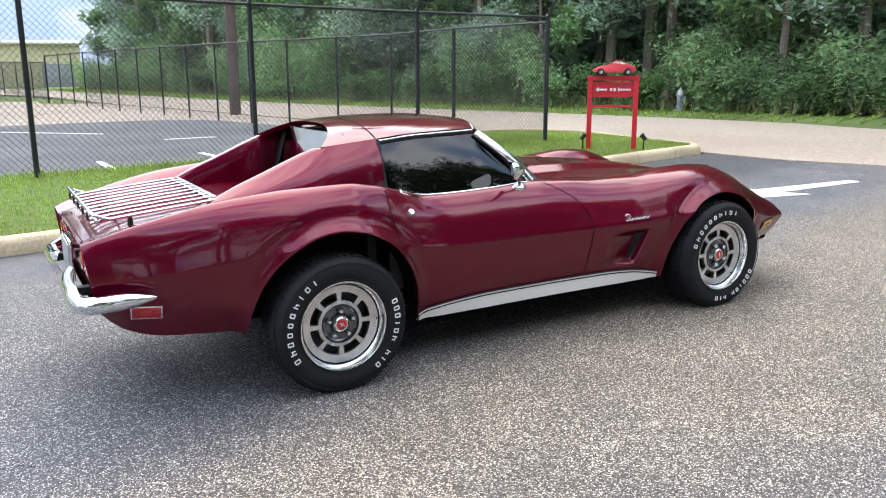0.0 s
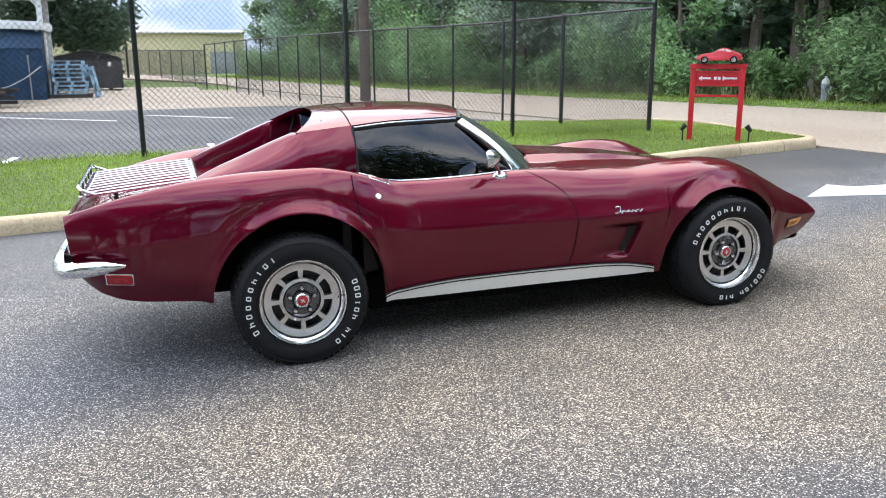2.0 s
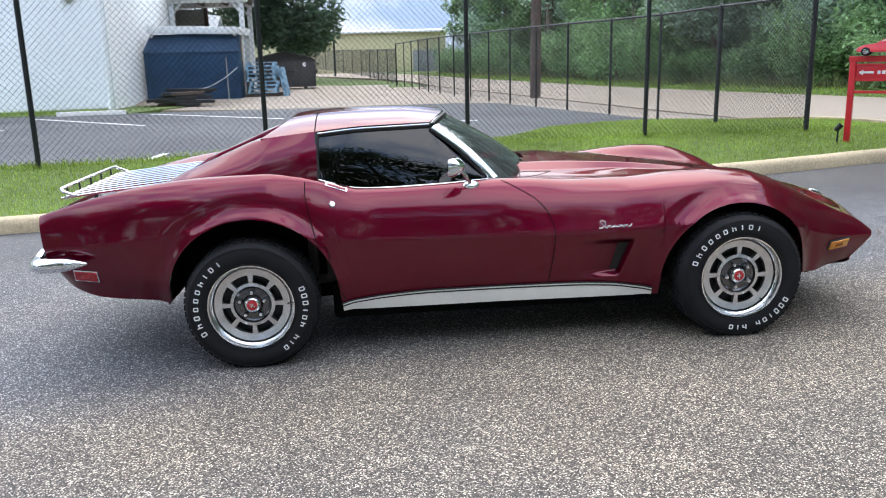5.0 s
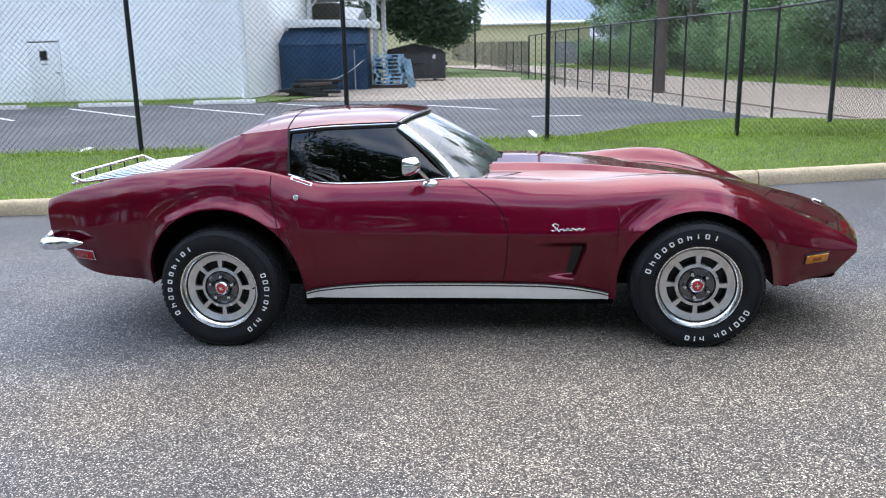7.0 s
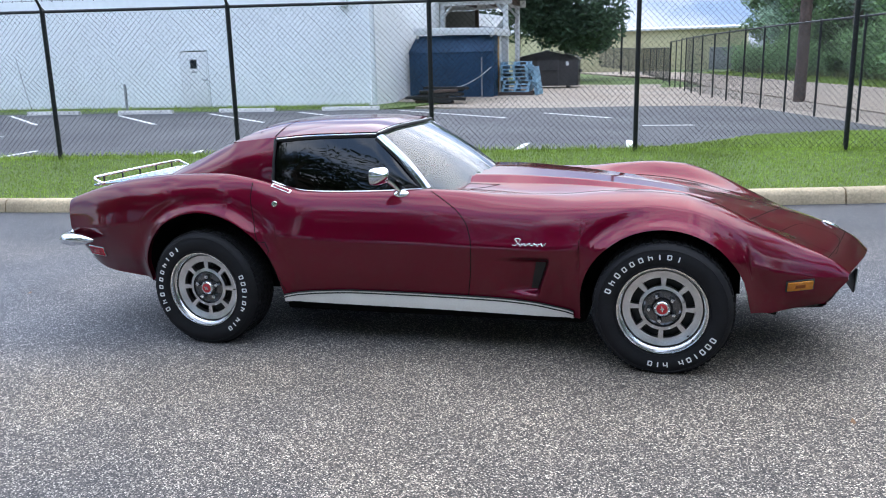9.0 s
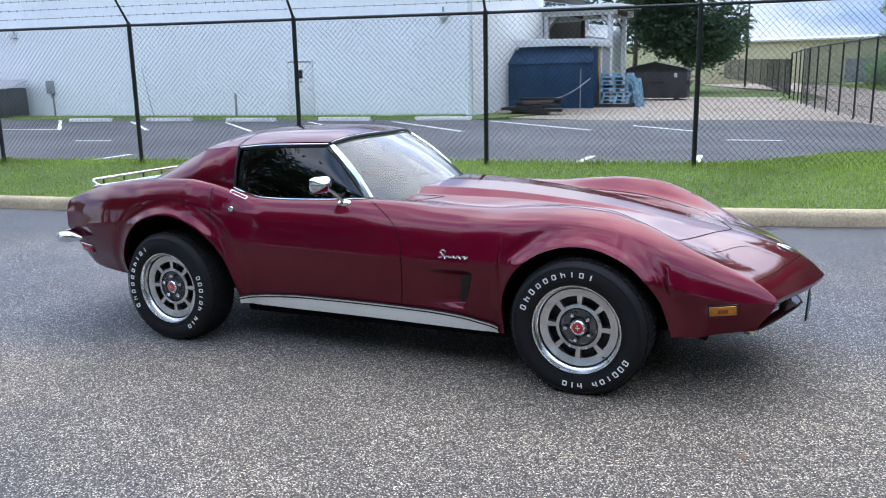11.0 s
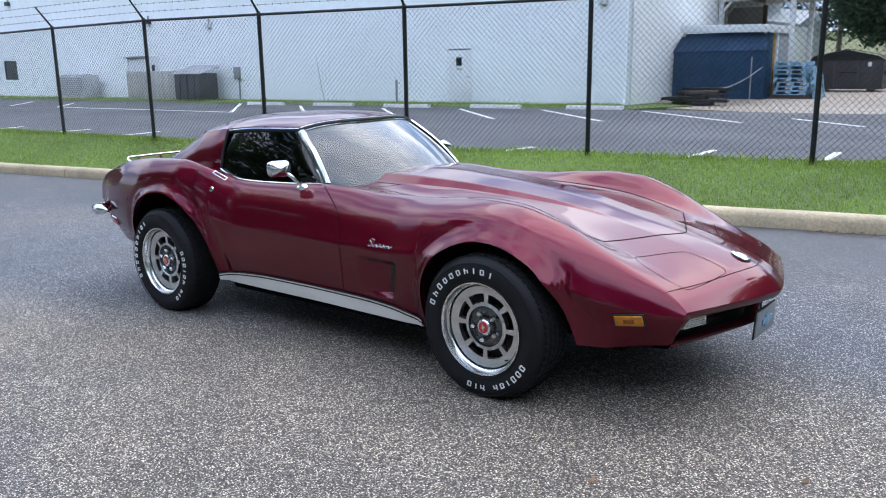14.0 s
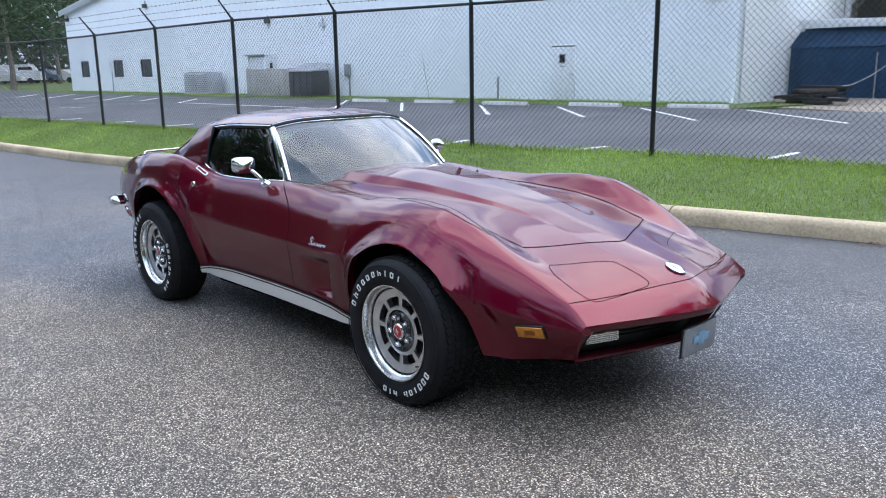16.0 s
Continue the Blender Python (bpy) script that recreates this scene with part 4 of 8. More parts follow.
def rear_annex():
    t = thing("white_annex", pose(-8.8, 38.0, 0.2, 0, 0, 8), "low white building behind the dock canopy", "building")
    part("wall", boxed(9.0, 12.0, 3.0, pose(-4.5, 6.0, 1.5), 0.03), WHITE_TRIM, t)
    bm = bmesh.new()
    grid_mesh(bm, [[(x, y, z) for y, z in ((-0.3, 3.0 - 0.13 * x), (6.0, 3.9 - 0.13 * x), (12.3, 3.0 - 0.13 * x))] for x in (0.3, -9.3)])
    bmesh.ops.solidify(bm, geom=bm.faces[:], thickness=0.12)
    part("roof", bm, WHITE_TRIM, t)
    part("gutter", boxed(9.6, 0.12, 0.14, pose(-4.5, -0.32, 3.55, 0, 7.4), 0.02), GREYBOX, t)
    return t


rear_annex()


def distant_shed():
    t = thing("cream_warehouse", pose(6.2, 76, 0.05, 0, 0, -4), "long low cream metal warehouse far beyond the yard", "building")
    part("wall", boxed(60, 20, 3.9, pose(-30, 10, 1.95), 0.05), YELLOW_WALL, t)
    bm = bmesh.new()
    rows = [[(x, y, z) for y, z in ((-0.4, 3.86), (-0.4, 4.02), (10, 4.5), (20.4, 4.02), (20.4, 3.86))] for x in (-60.4, 0.4)]
    grid_mesh(bm, rows)
    part("roof", bm, WHITE_TRIM, t, smooth=False)
    for k in range(9):
        part("wall_rib", boxed(0.14, 0.06, 3.8, pose(-3 - 6 * k, -0.03, 1.9)), YELLOW_WALL, t)
    part("dock_door", boxed(2.6, 0.1, 2.2, pose(-1.9, -0.06, 1.1), 0.02), GREYBOX, t, "pale grey dock door")
    return t


distant_shed()
# ---- the car ----
CAR = thing("sports_car", LEVEL @ pose(0, -0.08, 0), "maroon 1970s fibreglass sports coupe parked on the asphalt drive", "car")

# lines of the body along its length: s, then half-width and height
LINES = {
    "crest": [(-2.28, 0.585, 0.782), (-2.24, 0.605, 0.797), (-2.0, 0.645, 0.866), (-1.7, 0.675, 0.925), (-1.4, 0.695, 0.95), (-1.15, 0.70, 0.953), (-0.98, 0.695, 0.928), (-0.82, 0.665, 0.882), (-0.68, 0.64, 0.848), (-0.5, 0.63, 0.842), (-0.25, 0.62, 0.846), (0.0, 0.595, 0.856),
              (0.2, 0.59, 0.848), (0.45, 0.585, 0.832), (0.7, 0.58, 0.832), (0.95, 0.575, 0.85), (1.12, 0.578, 0.858), (1.3, 0.588, 0.845), (1.5, 0.593, 0.79), (1.7, 0.593, 0.71), (1.9, 0.586, 0.633), (2.05, 0.577, 0.577), (2.15, 0.58, 0.54), (2.22, 0.586, 0.503), (2.27, 0.592, 0.468)],
    "shoulder": [(-2.28, 0.635, 0.715), (-2.0, 0.712, 0.775), (-1.7, 0.77, 0.825), (-1.4, 0.802, 0.845), (-1.15, 0.80, 0.84), (-0.98, 0.775, 0.815), (-0.82, 0.738, 0.79), (-0.6, 0.705, 0.775), (-0.3, 0.695, 0.775), (0.0, 0.69, 0.78),
                 (0.3, 0.69, 0.768), (0.6, 0.698, 0.772), (0.9, 0.722, 0.796), (1.15, 0.735, 0.807), (1.35, 0.732, 0.786), (1.55, 0.708, 0.72), (1.75, 0.678, 0.643), (1.95, 0.648, 0.571), (2.15, 0.622, 0.503), (2.27, 0.606, 0.462)],
    "crease": [(-2.28, 0.65, 0.62), (-2.0, 0.742, 0.64), (-1.7, 0.80, 0.675), (-1.4, 0.836, 0.70), (-1.1, 0.836, 0.69), (-0.9, 0.806, 0.64), (-0.6, 0.77, 0.605), (-0.3, 0.765, 0.595), (0.0, 0.768, 0.59),
               (0.3, 0.778, 0.585), (0.6, 0.80, 0.585), (0.9, 0.832, 0.605), (1.2, 0.848, 0.63), (1.4, 0.842, 0.615), (1.6, 0.796, 0.56), (1.8, 0.742, 0.51), (2.0, 0.688, 0.472), (2.15, 0.648, 0.454), (2.27, 0.614, 0.45)],
    "lower": [(-2.28, 0.625, 0.545), (-2.15, 0.67, 0.495), (-2.0, 0.70, 0.485), (-1.7, 0.772, 0.48), (-1.4, 0.805, 0.5), (-1.1, 0.805, 0.48), (-0.9, 0.778, 0.44), (-0.6, 0.75, 0.42), (0.0, 0.742, 0.41),
              (0.3, 0.748, 0.41), (0.6, 0.762, 0.42), (0.9, 0.79, 0.43), (1.2, 0.805, 0.46), (1.4, 0.795, 0.45), (1.6, 0.748, 0.42), (1.8, 0.698, 0.40), (2.0, 0.65, 0.378), (2.15, 0.618, 0.374), (2.27, 0.592, 0.38)],
    "bottom": [(-2.28, 0.56, 0.485), (-2.2, 0.60, 0.405), (-2.05, 0.64, 0.36), (-1.75, 0.70, 0.34), (-1.6, 0.72, 0.32), (-1.2, 0.72, 0.28), (-0.85, 0.712, 0.236), (0.0, 0.70, 0.232),
               (0.85, 0.72, 0.222), (1.2, 0.73, 0.27), (1.62, 0.715, 0.285), (1.85, 0.655, 0.272), (2.0, 0.61, 0.278), (2.15, 0.575, 0.288), (2.27, 0.55, 0.3)],
    "valley": [(-2.28, 0.42, 0.765), (-2.2, 0.43, 0.787), (-2.0, 0.45, 0.826), (-1.7, 0.46, 0.85), (-1.4, 0.47, 0.862), (-1.0, 0.48, 0.862), (-0.5, 0.48, 0.84), (0.0, 0.47, 0.838), (0.3, 0.45, 0.83),
               (0.6, 0.44, 0.805), (0.9, 0.43, 0.79), (1.2, 0.43, 0.768), (1.4, 0.43, 0.738), (1.6, 0.435, 0.694), (1.8, 0.44, 0.648), (2.0, 0.44, 0.592), (2.15, 0.445, 0.54), (2.22, 0.45, 0.502), (2.27, 0.455, 0.466)],
    "foot": [(-2.28, 0.3, 0.765), (-2.2, 0.3, 0.788), (-2.0, 0.3, 0.828), (-1.4, 0.3, 0.865), (-1.0, 0.3, 0.865), (0.0, 0.352, 0.858), (0.33, 0.345, 0.85), (0.7, 0.27, 0.832), (1.0, 0.23, 0.808), (1.3, 0.185, 0.774), (1.5, 0.16, 0.736), (1.8, 0.16, 0.668), (2.0, 0.16, 0.612), (2.15, 0.16, 0.552), (2.22, 0.16, 0.508), (2.27, 0.16, 0.458)],
    "bulge": [(-2.28, 0.2, 0.765), (-2.2, 0.2, 0.788), (-2.0, 0.2, 0.828), (-1.4, 0.2, 0.865), (-1.0, 0.2, 0.865), (0.0, 0.285, 0.892), (0.33, 0.278, 0.89), (0.7, 0.232, 0.866), (1.0, 0.196, 0.832), (1.3, 0.157, 0.785), (1.5, 0.135, 0.739), (1.8, 0.13, 0.669), (2.0, 0.13, 0.613), (2.15, 0.13, 0.552), (2.22, 0.13, 0.508), (2.27, 0.13, 0.457)],
    "middle": [(-2.28, 0, 0.765), (-2.2, 0, 0.788), (-2.0, 0, 0.828), (-1.4, 0, 0.865), (-1.0, 0, 0.865), (0.0, 0, 0.91), (0.33, 0, 0.906), (0.7, 0, 0.878), (1.0, 0, 0.84), (1.3, 0, 0.792), (1.5, 0, 0.744), (1.8, 0, 0.673), (2.0, 0, 0.616), (2.15, 0, 0.554), (2.22, 0, 0.509), (2.27, 0, 0.456)],
}
CURVES = {k: (pchip([p[0] for p in v], [p[1] for p in v]), pchip([p[0] for p in v], [p[2] for p in v])) for k, v in LINES.items()}
NOSE_BOW = 0.205
nose_bow = pchip([-2.28, -2.15, -1.9, 1.3, 1.6, 1.82, 2.0, 2.15, 2.27], [0.012, -0.004, 0, 0, 0.038, 0.097, 0.15, 0.185, NOSE_BOW])
ARCHES = ((-1.235, 0.318, 0.425, 0.435), (1.238, 0.315, 0.392, 0.388))   # x, z, half-length, height


def at(kind, s):
    f = CURVES[kind]
    return (f[0](s), f[1](s))


def chord_curve(pts, counts):
    """A smooth open curve through pts, with so many steps in each span; the first point is left out."""
    acc = [0.0]
    for a, b in zip(pts, pts[1:]):
        acc.append(acc[-1] + max(1e-5, math.dist(a, b)))
    fy, fz = pchip(acc, [p[0] for p in pts]), pchip(acc, [p[1] for p in pts])
    out = []
    for i, n in enumerate(counts):
        for k in range(1, n + 1):
            t = acc[i] + (acc[i + 1] - acc[i]) * k / n
            out.append((fy(t), fz(t)))
    return out


def arch_height(x):
    for xc, zc, rx, rz in ARCHES:
        if abs(x - xc) < rx:
            return zc - 0.02 + (rz + 0.02) * math.sqrt(max(0.0, 1 - ((x - xc) / rx) ** 2)) ** 0.92
    return -1.0


def undercut(s, z):
    """How far the nose draws back below its lip."""
    return ease(1.8, 2.27, s) * 0.8 * max(0.0, 0.435 - z)


def section(s):
    """Half a cross-section, from the middle of the top to the lower edge: (half-width, height)."""
    mid, bul, foot, val, cre, sho, fold, low, bot = (at(k, s) for k in ("middle", "bulge", "foot", "valley", "crest", "shoulder", "crease", "lower", "bottom"))
    pts = [mid] + [(mid[0] + (bul[0] - mid[0]) * t, mid[1] + (bul[1] - mid[1]) * t) for t in (0.25, 0.5, 0.72, 0.88, 0.96, 1.0)]
    pts += [(bul[0] + (foot[0] - bul[0]) * t, bul[1] + (foot[1] - bul[1]) * t) for t in (0.15, 0.85, 1.0)]
    pts += chord_curve([foot, val, cre, sho, fold], [4, 10, 10, 9])
    top = len(pts)
    side = chord_curve([fold, low, bot], [14, 14])
    bow = nose_bow(s)
    x_at = s - bow * (fold[0] / 0.65) ** 1.2
    lim = arch_height(x_at)
    full = pts + side
    if lim > 0:
        # cut the side off where the wheel opening begins, and spread its points anew
        i0 = top - 10
        poly = full[i0:]
        cut = [poly[0]]
        for a, b in zip(poly, poly[1:]):
            if b[1] >= lim:
                cut.append(b)
            else:
                t = (a[1] - lim) / max(1e-6, a[1] - b[1])
                cut.append((a[0] + (b[0] - a[0]) * t, lim))
                break
        acc = [0.0]
        for a, b in zip(cut, cut[1:]):
            acc.append(acc[-1] + max(1e-6, math.dist(a, b)))
        n = len(full) - i0 - 1
        re = []
        for k in range(n + 1):
            t = acc[-1] * k / n
            j = min(int(np.searchsorted(acc, t)), len(acc) - 1)
            j = max(j, 1)
            f = (t - acc[j - 1]) / (acc[j] - acc[j - 1])
            re.append((cut[j - 1][0] + (cut[j][0] - cut[j - 1][0]) * f, cut[j - 1][1] + (cut[j][1] - cut[j - 1][1]) * f))
        full = full[:i0] + re
    out = []
    for k, (h, z) in enumerate(full):
        x = s - bow * (h / 0.65) ** 1.2 + max(0.0, -1.95 - s) / 0.33 * 0.12 * (0.79 - z) - undercut(s, z)
        if h > 0.5:
            for xc, zc, rx, rz in ARCHES:
                d = (math.hypot((x - xc) / rx, max(0.0, z - zc) / rz) - 1) * (rx + rz) / 2
                if z > zc - 0.1 and d < 0.2:
                    h += 0.020 * math.exp(-(d / 0.03) ** 2) - 0.006 * math.exp(-((d - 0.075) / 0.03) ** 2)
        # the air outlet behind the front wheel: a pocket that deepens forward to a slanting edge
        edge = 0.626 + (z - 0.35) * 0.345
        if 0.36 < x < edge + 0.012 and 0.33 < z < 0.55 and h > 0.5:
            deep = ease(0.38, edge, x) if x < edge else 1 - (x - edge) / 0.012
            h -= 0.046 * deep * ease(0.338, 0.356, z) * ease(0.536, 0.518, z)
        out.append((x, h, z))
    return out


stations = {-2.28, -2.265, -2.24, 2.27, 2.25, 2.22}
stations |= {-2.2 + 0.025 * i for i in range(177)} | {0.58 + 0.006 * i for i in range(22)}
for xc, zc, rx, rz in ARCHES:
    stations |= {xc + rx * math.cos(math.pi * k / 40) for k in range(41)} | {xc - rx * 1.002, xc + rx * 1.002}
stations = sorted(stations)
stations = [s for i, s in enumerate(stations) if i == 0 or s - stations[i - 1] > 0.0015]
SECTIONS = [section(s) for s in stations]
NSEC = len(SECTIONS[0])


def screen_x(h):
    return 0.018 + 0.24 * max(0.0, 1 - (h / 0.569) ** 2)


def door_front(z):
    return pchip([0.2, 0.3, 0.45, 0.58, 0.68, 0.75, 0.80, 0.83, 0.86], [0.255, 0.262, 0.285, 0.295, 0.27, 0.215, 0.14, 0.085, 0.02])(z)


def door_rear(z):
    return pchip([0.2, 0.3, 0.45, 0.6, 0.75, 0.85, 0.92], [-0.77, -0.79, -0.85, -0.90, -0.935, -0.95, -0.95])(z)


def hood_front(h):
    return pchip([0.0, 0.02, 0.05, 0.38, 0.44, 0.5], [1.822, 1.818, 1.805, 1.655, 1.625, 1.57])(h)


def region(x, h, z, j):
    """Which panel a piece of the body's skin belongs to."""
    if j >= 23 and door_rear(z) < x < door_front(z) and z > 0.235:
        return "door"
    if x > 0.0 and h < 0.47 and screen_x(h) - 0.02 < x < hood_front(h):
        return "hood"
    if x > 1.5 and x + 0.185 * (h / 0.65) ** 1.2 > 2.155:
        return "bumper_cover"
    return "body"


def skin_side(sign):
    """All faces of one side with the panel they belong to."""
    verts = [[Vector((x, sign * h, z)) for x, h, z in sec] for sec in SECTIONS]
    return verts


def gone(x, h, z, j):
    if j < 23 and h < 0.60:
        if -0.98 < x < screen_x(h) and j < 23:
            return True
    return False


def build_skin():
    normals, faces, index, verts = {}, {}, {}, []
    ns = len(SECTIONS)
    for side, sign in ((0, 1), (1, -1)):
        for i in range(ns):
            for j in range(NSEC):
                if side == 1 and SECTIONS[i][j][1] < 1e-6:
                    index[(side, i, j)] = index[(0, i, j)]
                    continue
                x, h, z = SECTIONS[i][j]
                index[(side, i, j)] = len(verts)
                verts.append(Vector((x, sign * h, z)))
    allf = []
    for side in (0, 1):
        for i in range(ns - 1):
            for j in range(NSEC - 1):
                q = [index[(side, i, j)], index[(side, i + 1, j)], index[(side, i + 1, j + 1)], index[(side, i, j + 1)]]
                if side == 1:
                    q = q[::-1]
                c = [sum(SECTIONS[a][b][k] for a, b in ((i, j), (i + 1, j), (i, j + 1), (i + 1, j + 1))) / 4 for k in range(3)]
                if gone(c[0], c[1], c[2], j):
                    continue
                name = region(c[0], c[1], c[2], j)
                if name == "door":
                    name = "door_left" if side == 0 else "door_right"
                allf.append((name, q))
    # normals of the whole skin, so that no panel edge shows in the shading
    acc = [Vector() for _ in verts]
    for _, q in allf:
        a, b, c, d = (verts[k] for k in q)
        n = (c - a).cross(d - b)
        for k in q:
            acc[k] += n
    acc = [n.normalized() if n.length > 0 else Vector((0, 0, 1)) for n in acc]
    flip = acc[index[(0, ns // 2, NSEC - 10)]].y < 0
    panels = {}
    for name, q in allf:
        panels.setdefault(name, []).append(q[::-1] if flip else q)
    acc = [-n for n in acc] if flip else acc
    made = {}
    for name, qs in panels.items():
        used = {}
        for q in qs:
            for k in q:
                used.setdefault(k, len(used))
        me = bpy.data.meshes.new(name)
        order = sorted(used, key=used.get)
        me.from_pydata([verts[k] for k in order], [], [[used[k] for k in q] for q in qs])
        me.materials.append(PAINT)
        me.shade_smooth()
        me.normals_split_custom_set_from_vertices([acc[k] for k in order])
        ob = new("door" if name.startswith("door") else name, me)
        ob.parent = CAR
        made[name] = ob
    return made


PANELS = build_skin()

# bvh of the skin, to lay lines and fittings on it
from mathutils.bvhtree import BVHTree
bv, bf = [], []
for ob in PANELS.values():
    o = len(bv)
    bv += [v.co.copy() for v in ob.data.vertices]
    bf += [[o + k for k in p.vertices] for p in ob.data.polygons]
SKIN = BVHTree.FromPolygons(bv, bf)


def on_side(x, z, sign=-1, out=0.0):
    """The point and normal of the body's side at x and z."""
    p, n, _, _ = SKIN.ray_cast(Vector((x, sign * 1.5, z)), Vector((0, -sign, 0)))
    if p is None:
        p, n, _, _ = SKIN.find_nearest(Vector((x, sign * 0.75, z)))
    if n.y * sign < 0:
        n = -n
    return p + n * out, n


def on_top(x, y, out=0.0):
    p, n, _, _ = SKIN.ray_cast(Vector((x, y, 1.5)), Vector((0, 0, -1)))
    if p is None:
        p, n, _, _ = SKIN.find_nearest(Vector((x, y, 0.8)))
    if n.z < 0:
        n = -n
    return p + n * out, n


def seam(name, pts, parent, width=0.0045, mat=SEAM, lift=0.0012):
    """A narrow gap laid on the skin along (point, normal) pairs."""
    bm = bmesh.new()
    a, b = [], []
    for i, (p, n) in enumerate(pts):
        d = (pts[min(i + 1, len(pts) - 1)][0] - pts[max(i - 1, 0)][0]).normalized()
        w = d.cross(n).normalized() * width / 2
        a.append(p + w + n * lift), b.append(p - w + n * lift)
    grid_mesh(bm, [a, b])
    return part(name, bm, mat, parent)


def spread(pairs, n):
    """n points along a line of number pairs."""
    acc = [0.0]
    for a, b in zip(pairs, pairs[1:]):
        acc.append(acc[-1] + math.dist(a, b))
    fa, fb = pchip(acc, [p[0] for p in pairs]), pchip(acc, [p[1] for p in pairs])
    return [(fa(acc[-1] * k / n), fb(acc[-1] * k / n)) for k in range(n + 1)]


for sign, nm in ((-1, "door_right"), (1, "door_left")):
    d = PANELS[nm]
    zs = [0.30 + 0.56 * k / 50 for k in range(51)]
    seam("door_gap", [on_side(door_front(z), z, sign) for z in zs if z < 0.852], d)
    seam("door_gap", [on_side(door_rear(z), z, sign) for z in [0.30 + 0.605 * k / 50 for k in range(51)]], d)
hood = PANELS["hood"]
for sign in (1, -1):
    seam("hood_gap", [on_top(hood_front(h), sign * h) for h in [0.44 * k / 60 for k in range(61)]], hood, 0.006)
    seam("hood_gap", [on_top(x, sign * y) for x, y in spread([(1.62, 0.44), (1.3, 0.455), (0.9, 0.46), (0.5, 0.465), (0.22, 0.455)], 60)], hood, 0.006)
    cov = PANELS["bumper_cover"]
    row = []
    for k in range(41):
        h = 0.655 * k / 40
        x = 2.155 - 0.185 * (h / 0.65) ** 1.2
        if h < 0.59:
            row.append(on_top(x, sign * h))
    seam("cover_gap", row, cov, 0.003)
    # headlamp lid and the small washer lid beside the hood
    lid = spread([(1.80, 0.475), (1.79, 0.455), (1.80, 0.43), (1.905, 0.22), (1.92, 0.205), (1.94, 0.20), (2.065, 0.19), (2.085, 0.195), (2.095, 0.22)], 60)
    seam("headlamp_lid_gap", [on_top(x, sign * y) for x, y in lid], PANELS["body"], 0.0028)
    lid2 = spread([(1.80, 0.475), (1.86, 0.50), (1.96, 0.505), (2.03, 0.49), (2.06, 0.40), (2.095, 0.22)], 50)
    seam("headlamp_lid_gap", [on_top(x, sign * y) for x, y in lid2], PANELS["body"], 0.0024)
    # thin dark lens outline on the fender above the front wheel, and the cowl vent
    f = [on_top(x, sign * y) for x, y in spread([(1.0, 0.60), (1.2, 0.587), (1.4, 0.572), (1.57, 0.575), (1.45, 0.608), (1.25, 0.622), (1.05, 0.614), (1.0, 0.60)], 60)]
    seam("fender_gap", f, PANELS["body"], 0.003)
    v = [on_top(x, sign * y) for x, y in spread([(0.17, 0.47), (0.19, 0.37), (0.36, 0.36), (0.30, 0.40), (0.17, 0.47)], 40)]
    seam("cowl_vent_gap", v, PANELS["body"], 0.005)

# closing pieces: tail panel, underside, inner wheel housings
tail_sec = SECTIONS[0]
bm = bmesh.new()
grid_mesh(bm, [[(x + (0.022 if abs(f) < 0.97 else 0.0), f * h, z) for x, h, z in tail_sec[20:]] for f in (-1, -0.985, -0.96, -0.75, -0.5, -0.25, 0, 0.25, 0.5, 0.75, 0.96, 0.985, 1)])
bmesh.ops.recalc_face_normals(bm, faces=bm.faces)
tail = part("tail_panel", bm, PAINT, CAR)
bm = bmesh.new()
rows = []
for s, sec in zip(stations, SECTIONS):
    if s < -1.66:
        x, h, z = sec[-1]
        rows.append([(x, f * h, z) for f in [k / 4 for k in range(-4, 5)]])
grid_mesh(bm, rows)
part("rear_valance", bm, PAINT, CAR)
bm = bmesh.new()
rows = []
for s, sec in zip(stations, SECTIONS):
    if s > 1.63:
        x, h, z = sec[-1]
        rows.append([(x, f * h, z) for f in [k / 4 for k in range(-4, 5)]])
grid_mesh(bm, rows)
part("front_valance", bm, PAINT, CAR)
part("floor_pan", boxed(1.72, 1.22, 0.2, pose(0, 0, 0.25), 0.03), UNDERSIDE, CAR)
part("floor_pan", boxed(0.8, 0.9, 0.16, pose(1.2, 0, 0.3), 0.03), UNDERSIDE, CAR)
part("floor_pan", boxed(0.6, 1.0, 0.2, pose(-1.1, 0, 0.34), 0.03), UNDERSIDE, CAR)
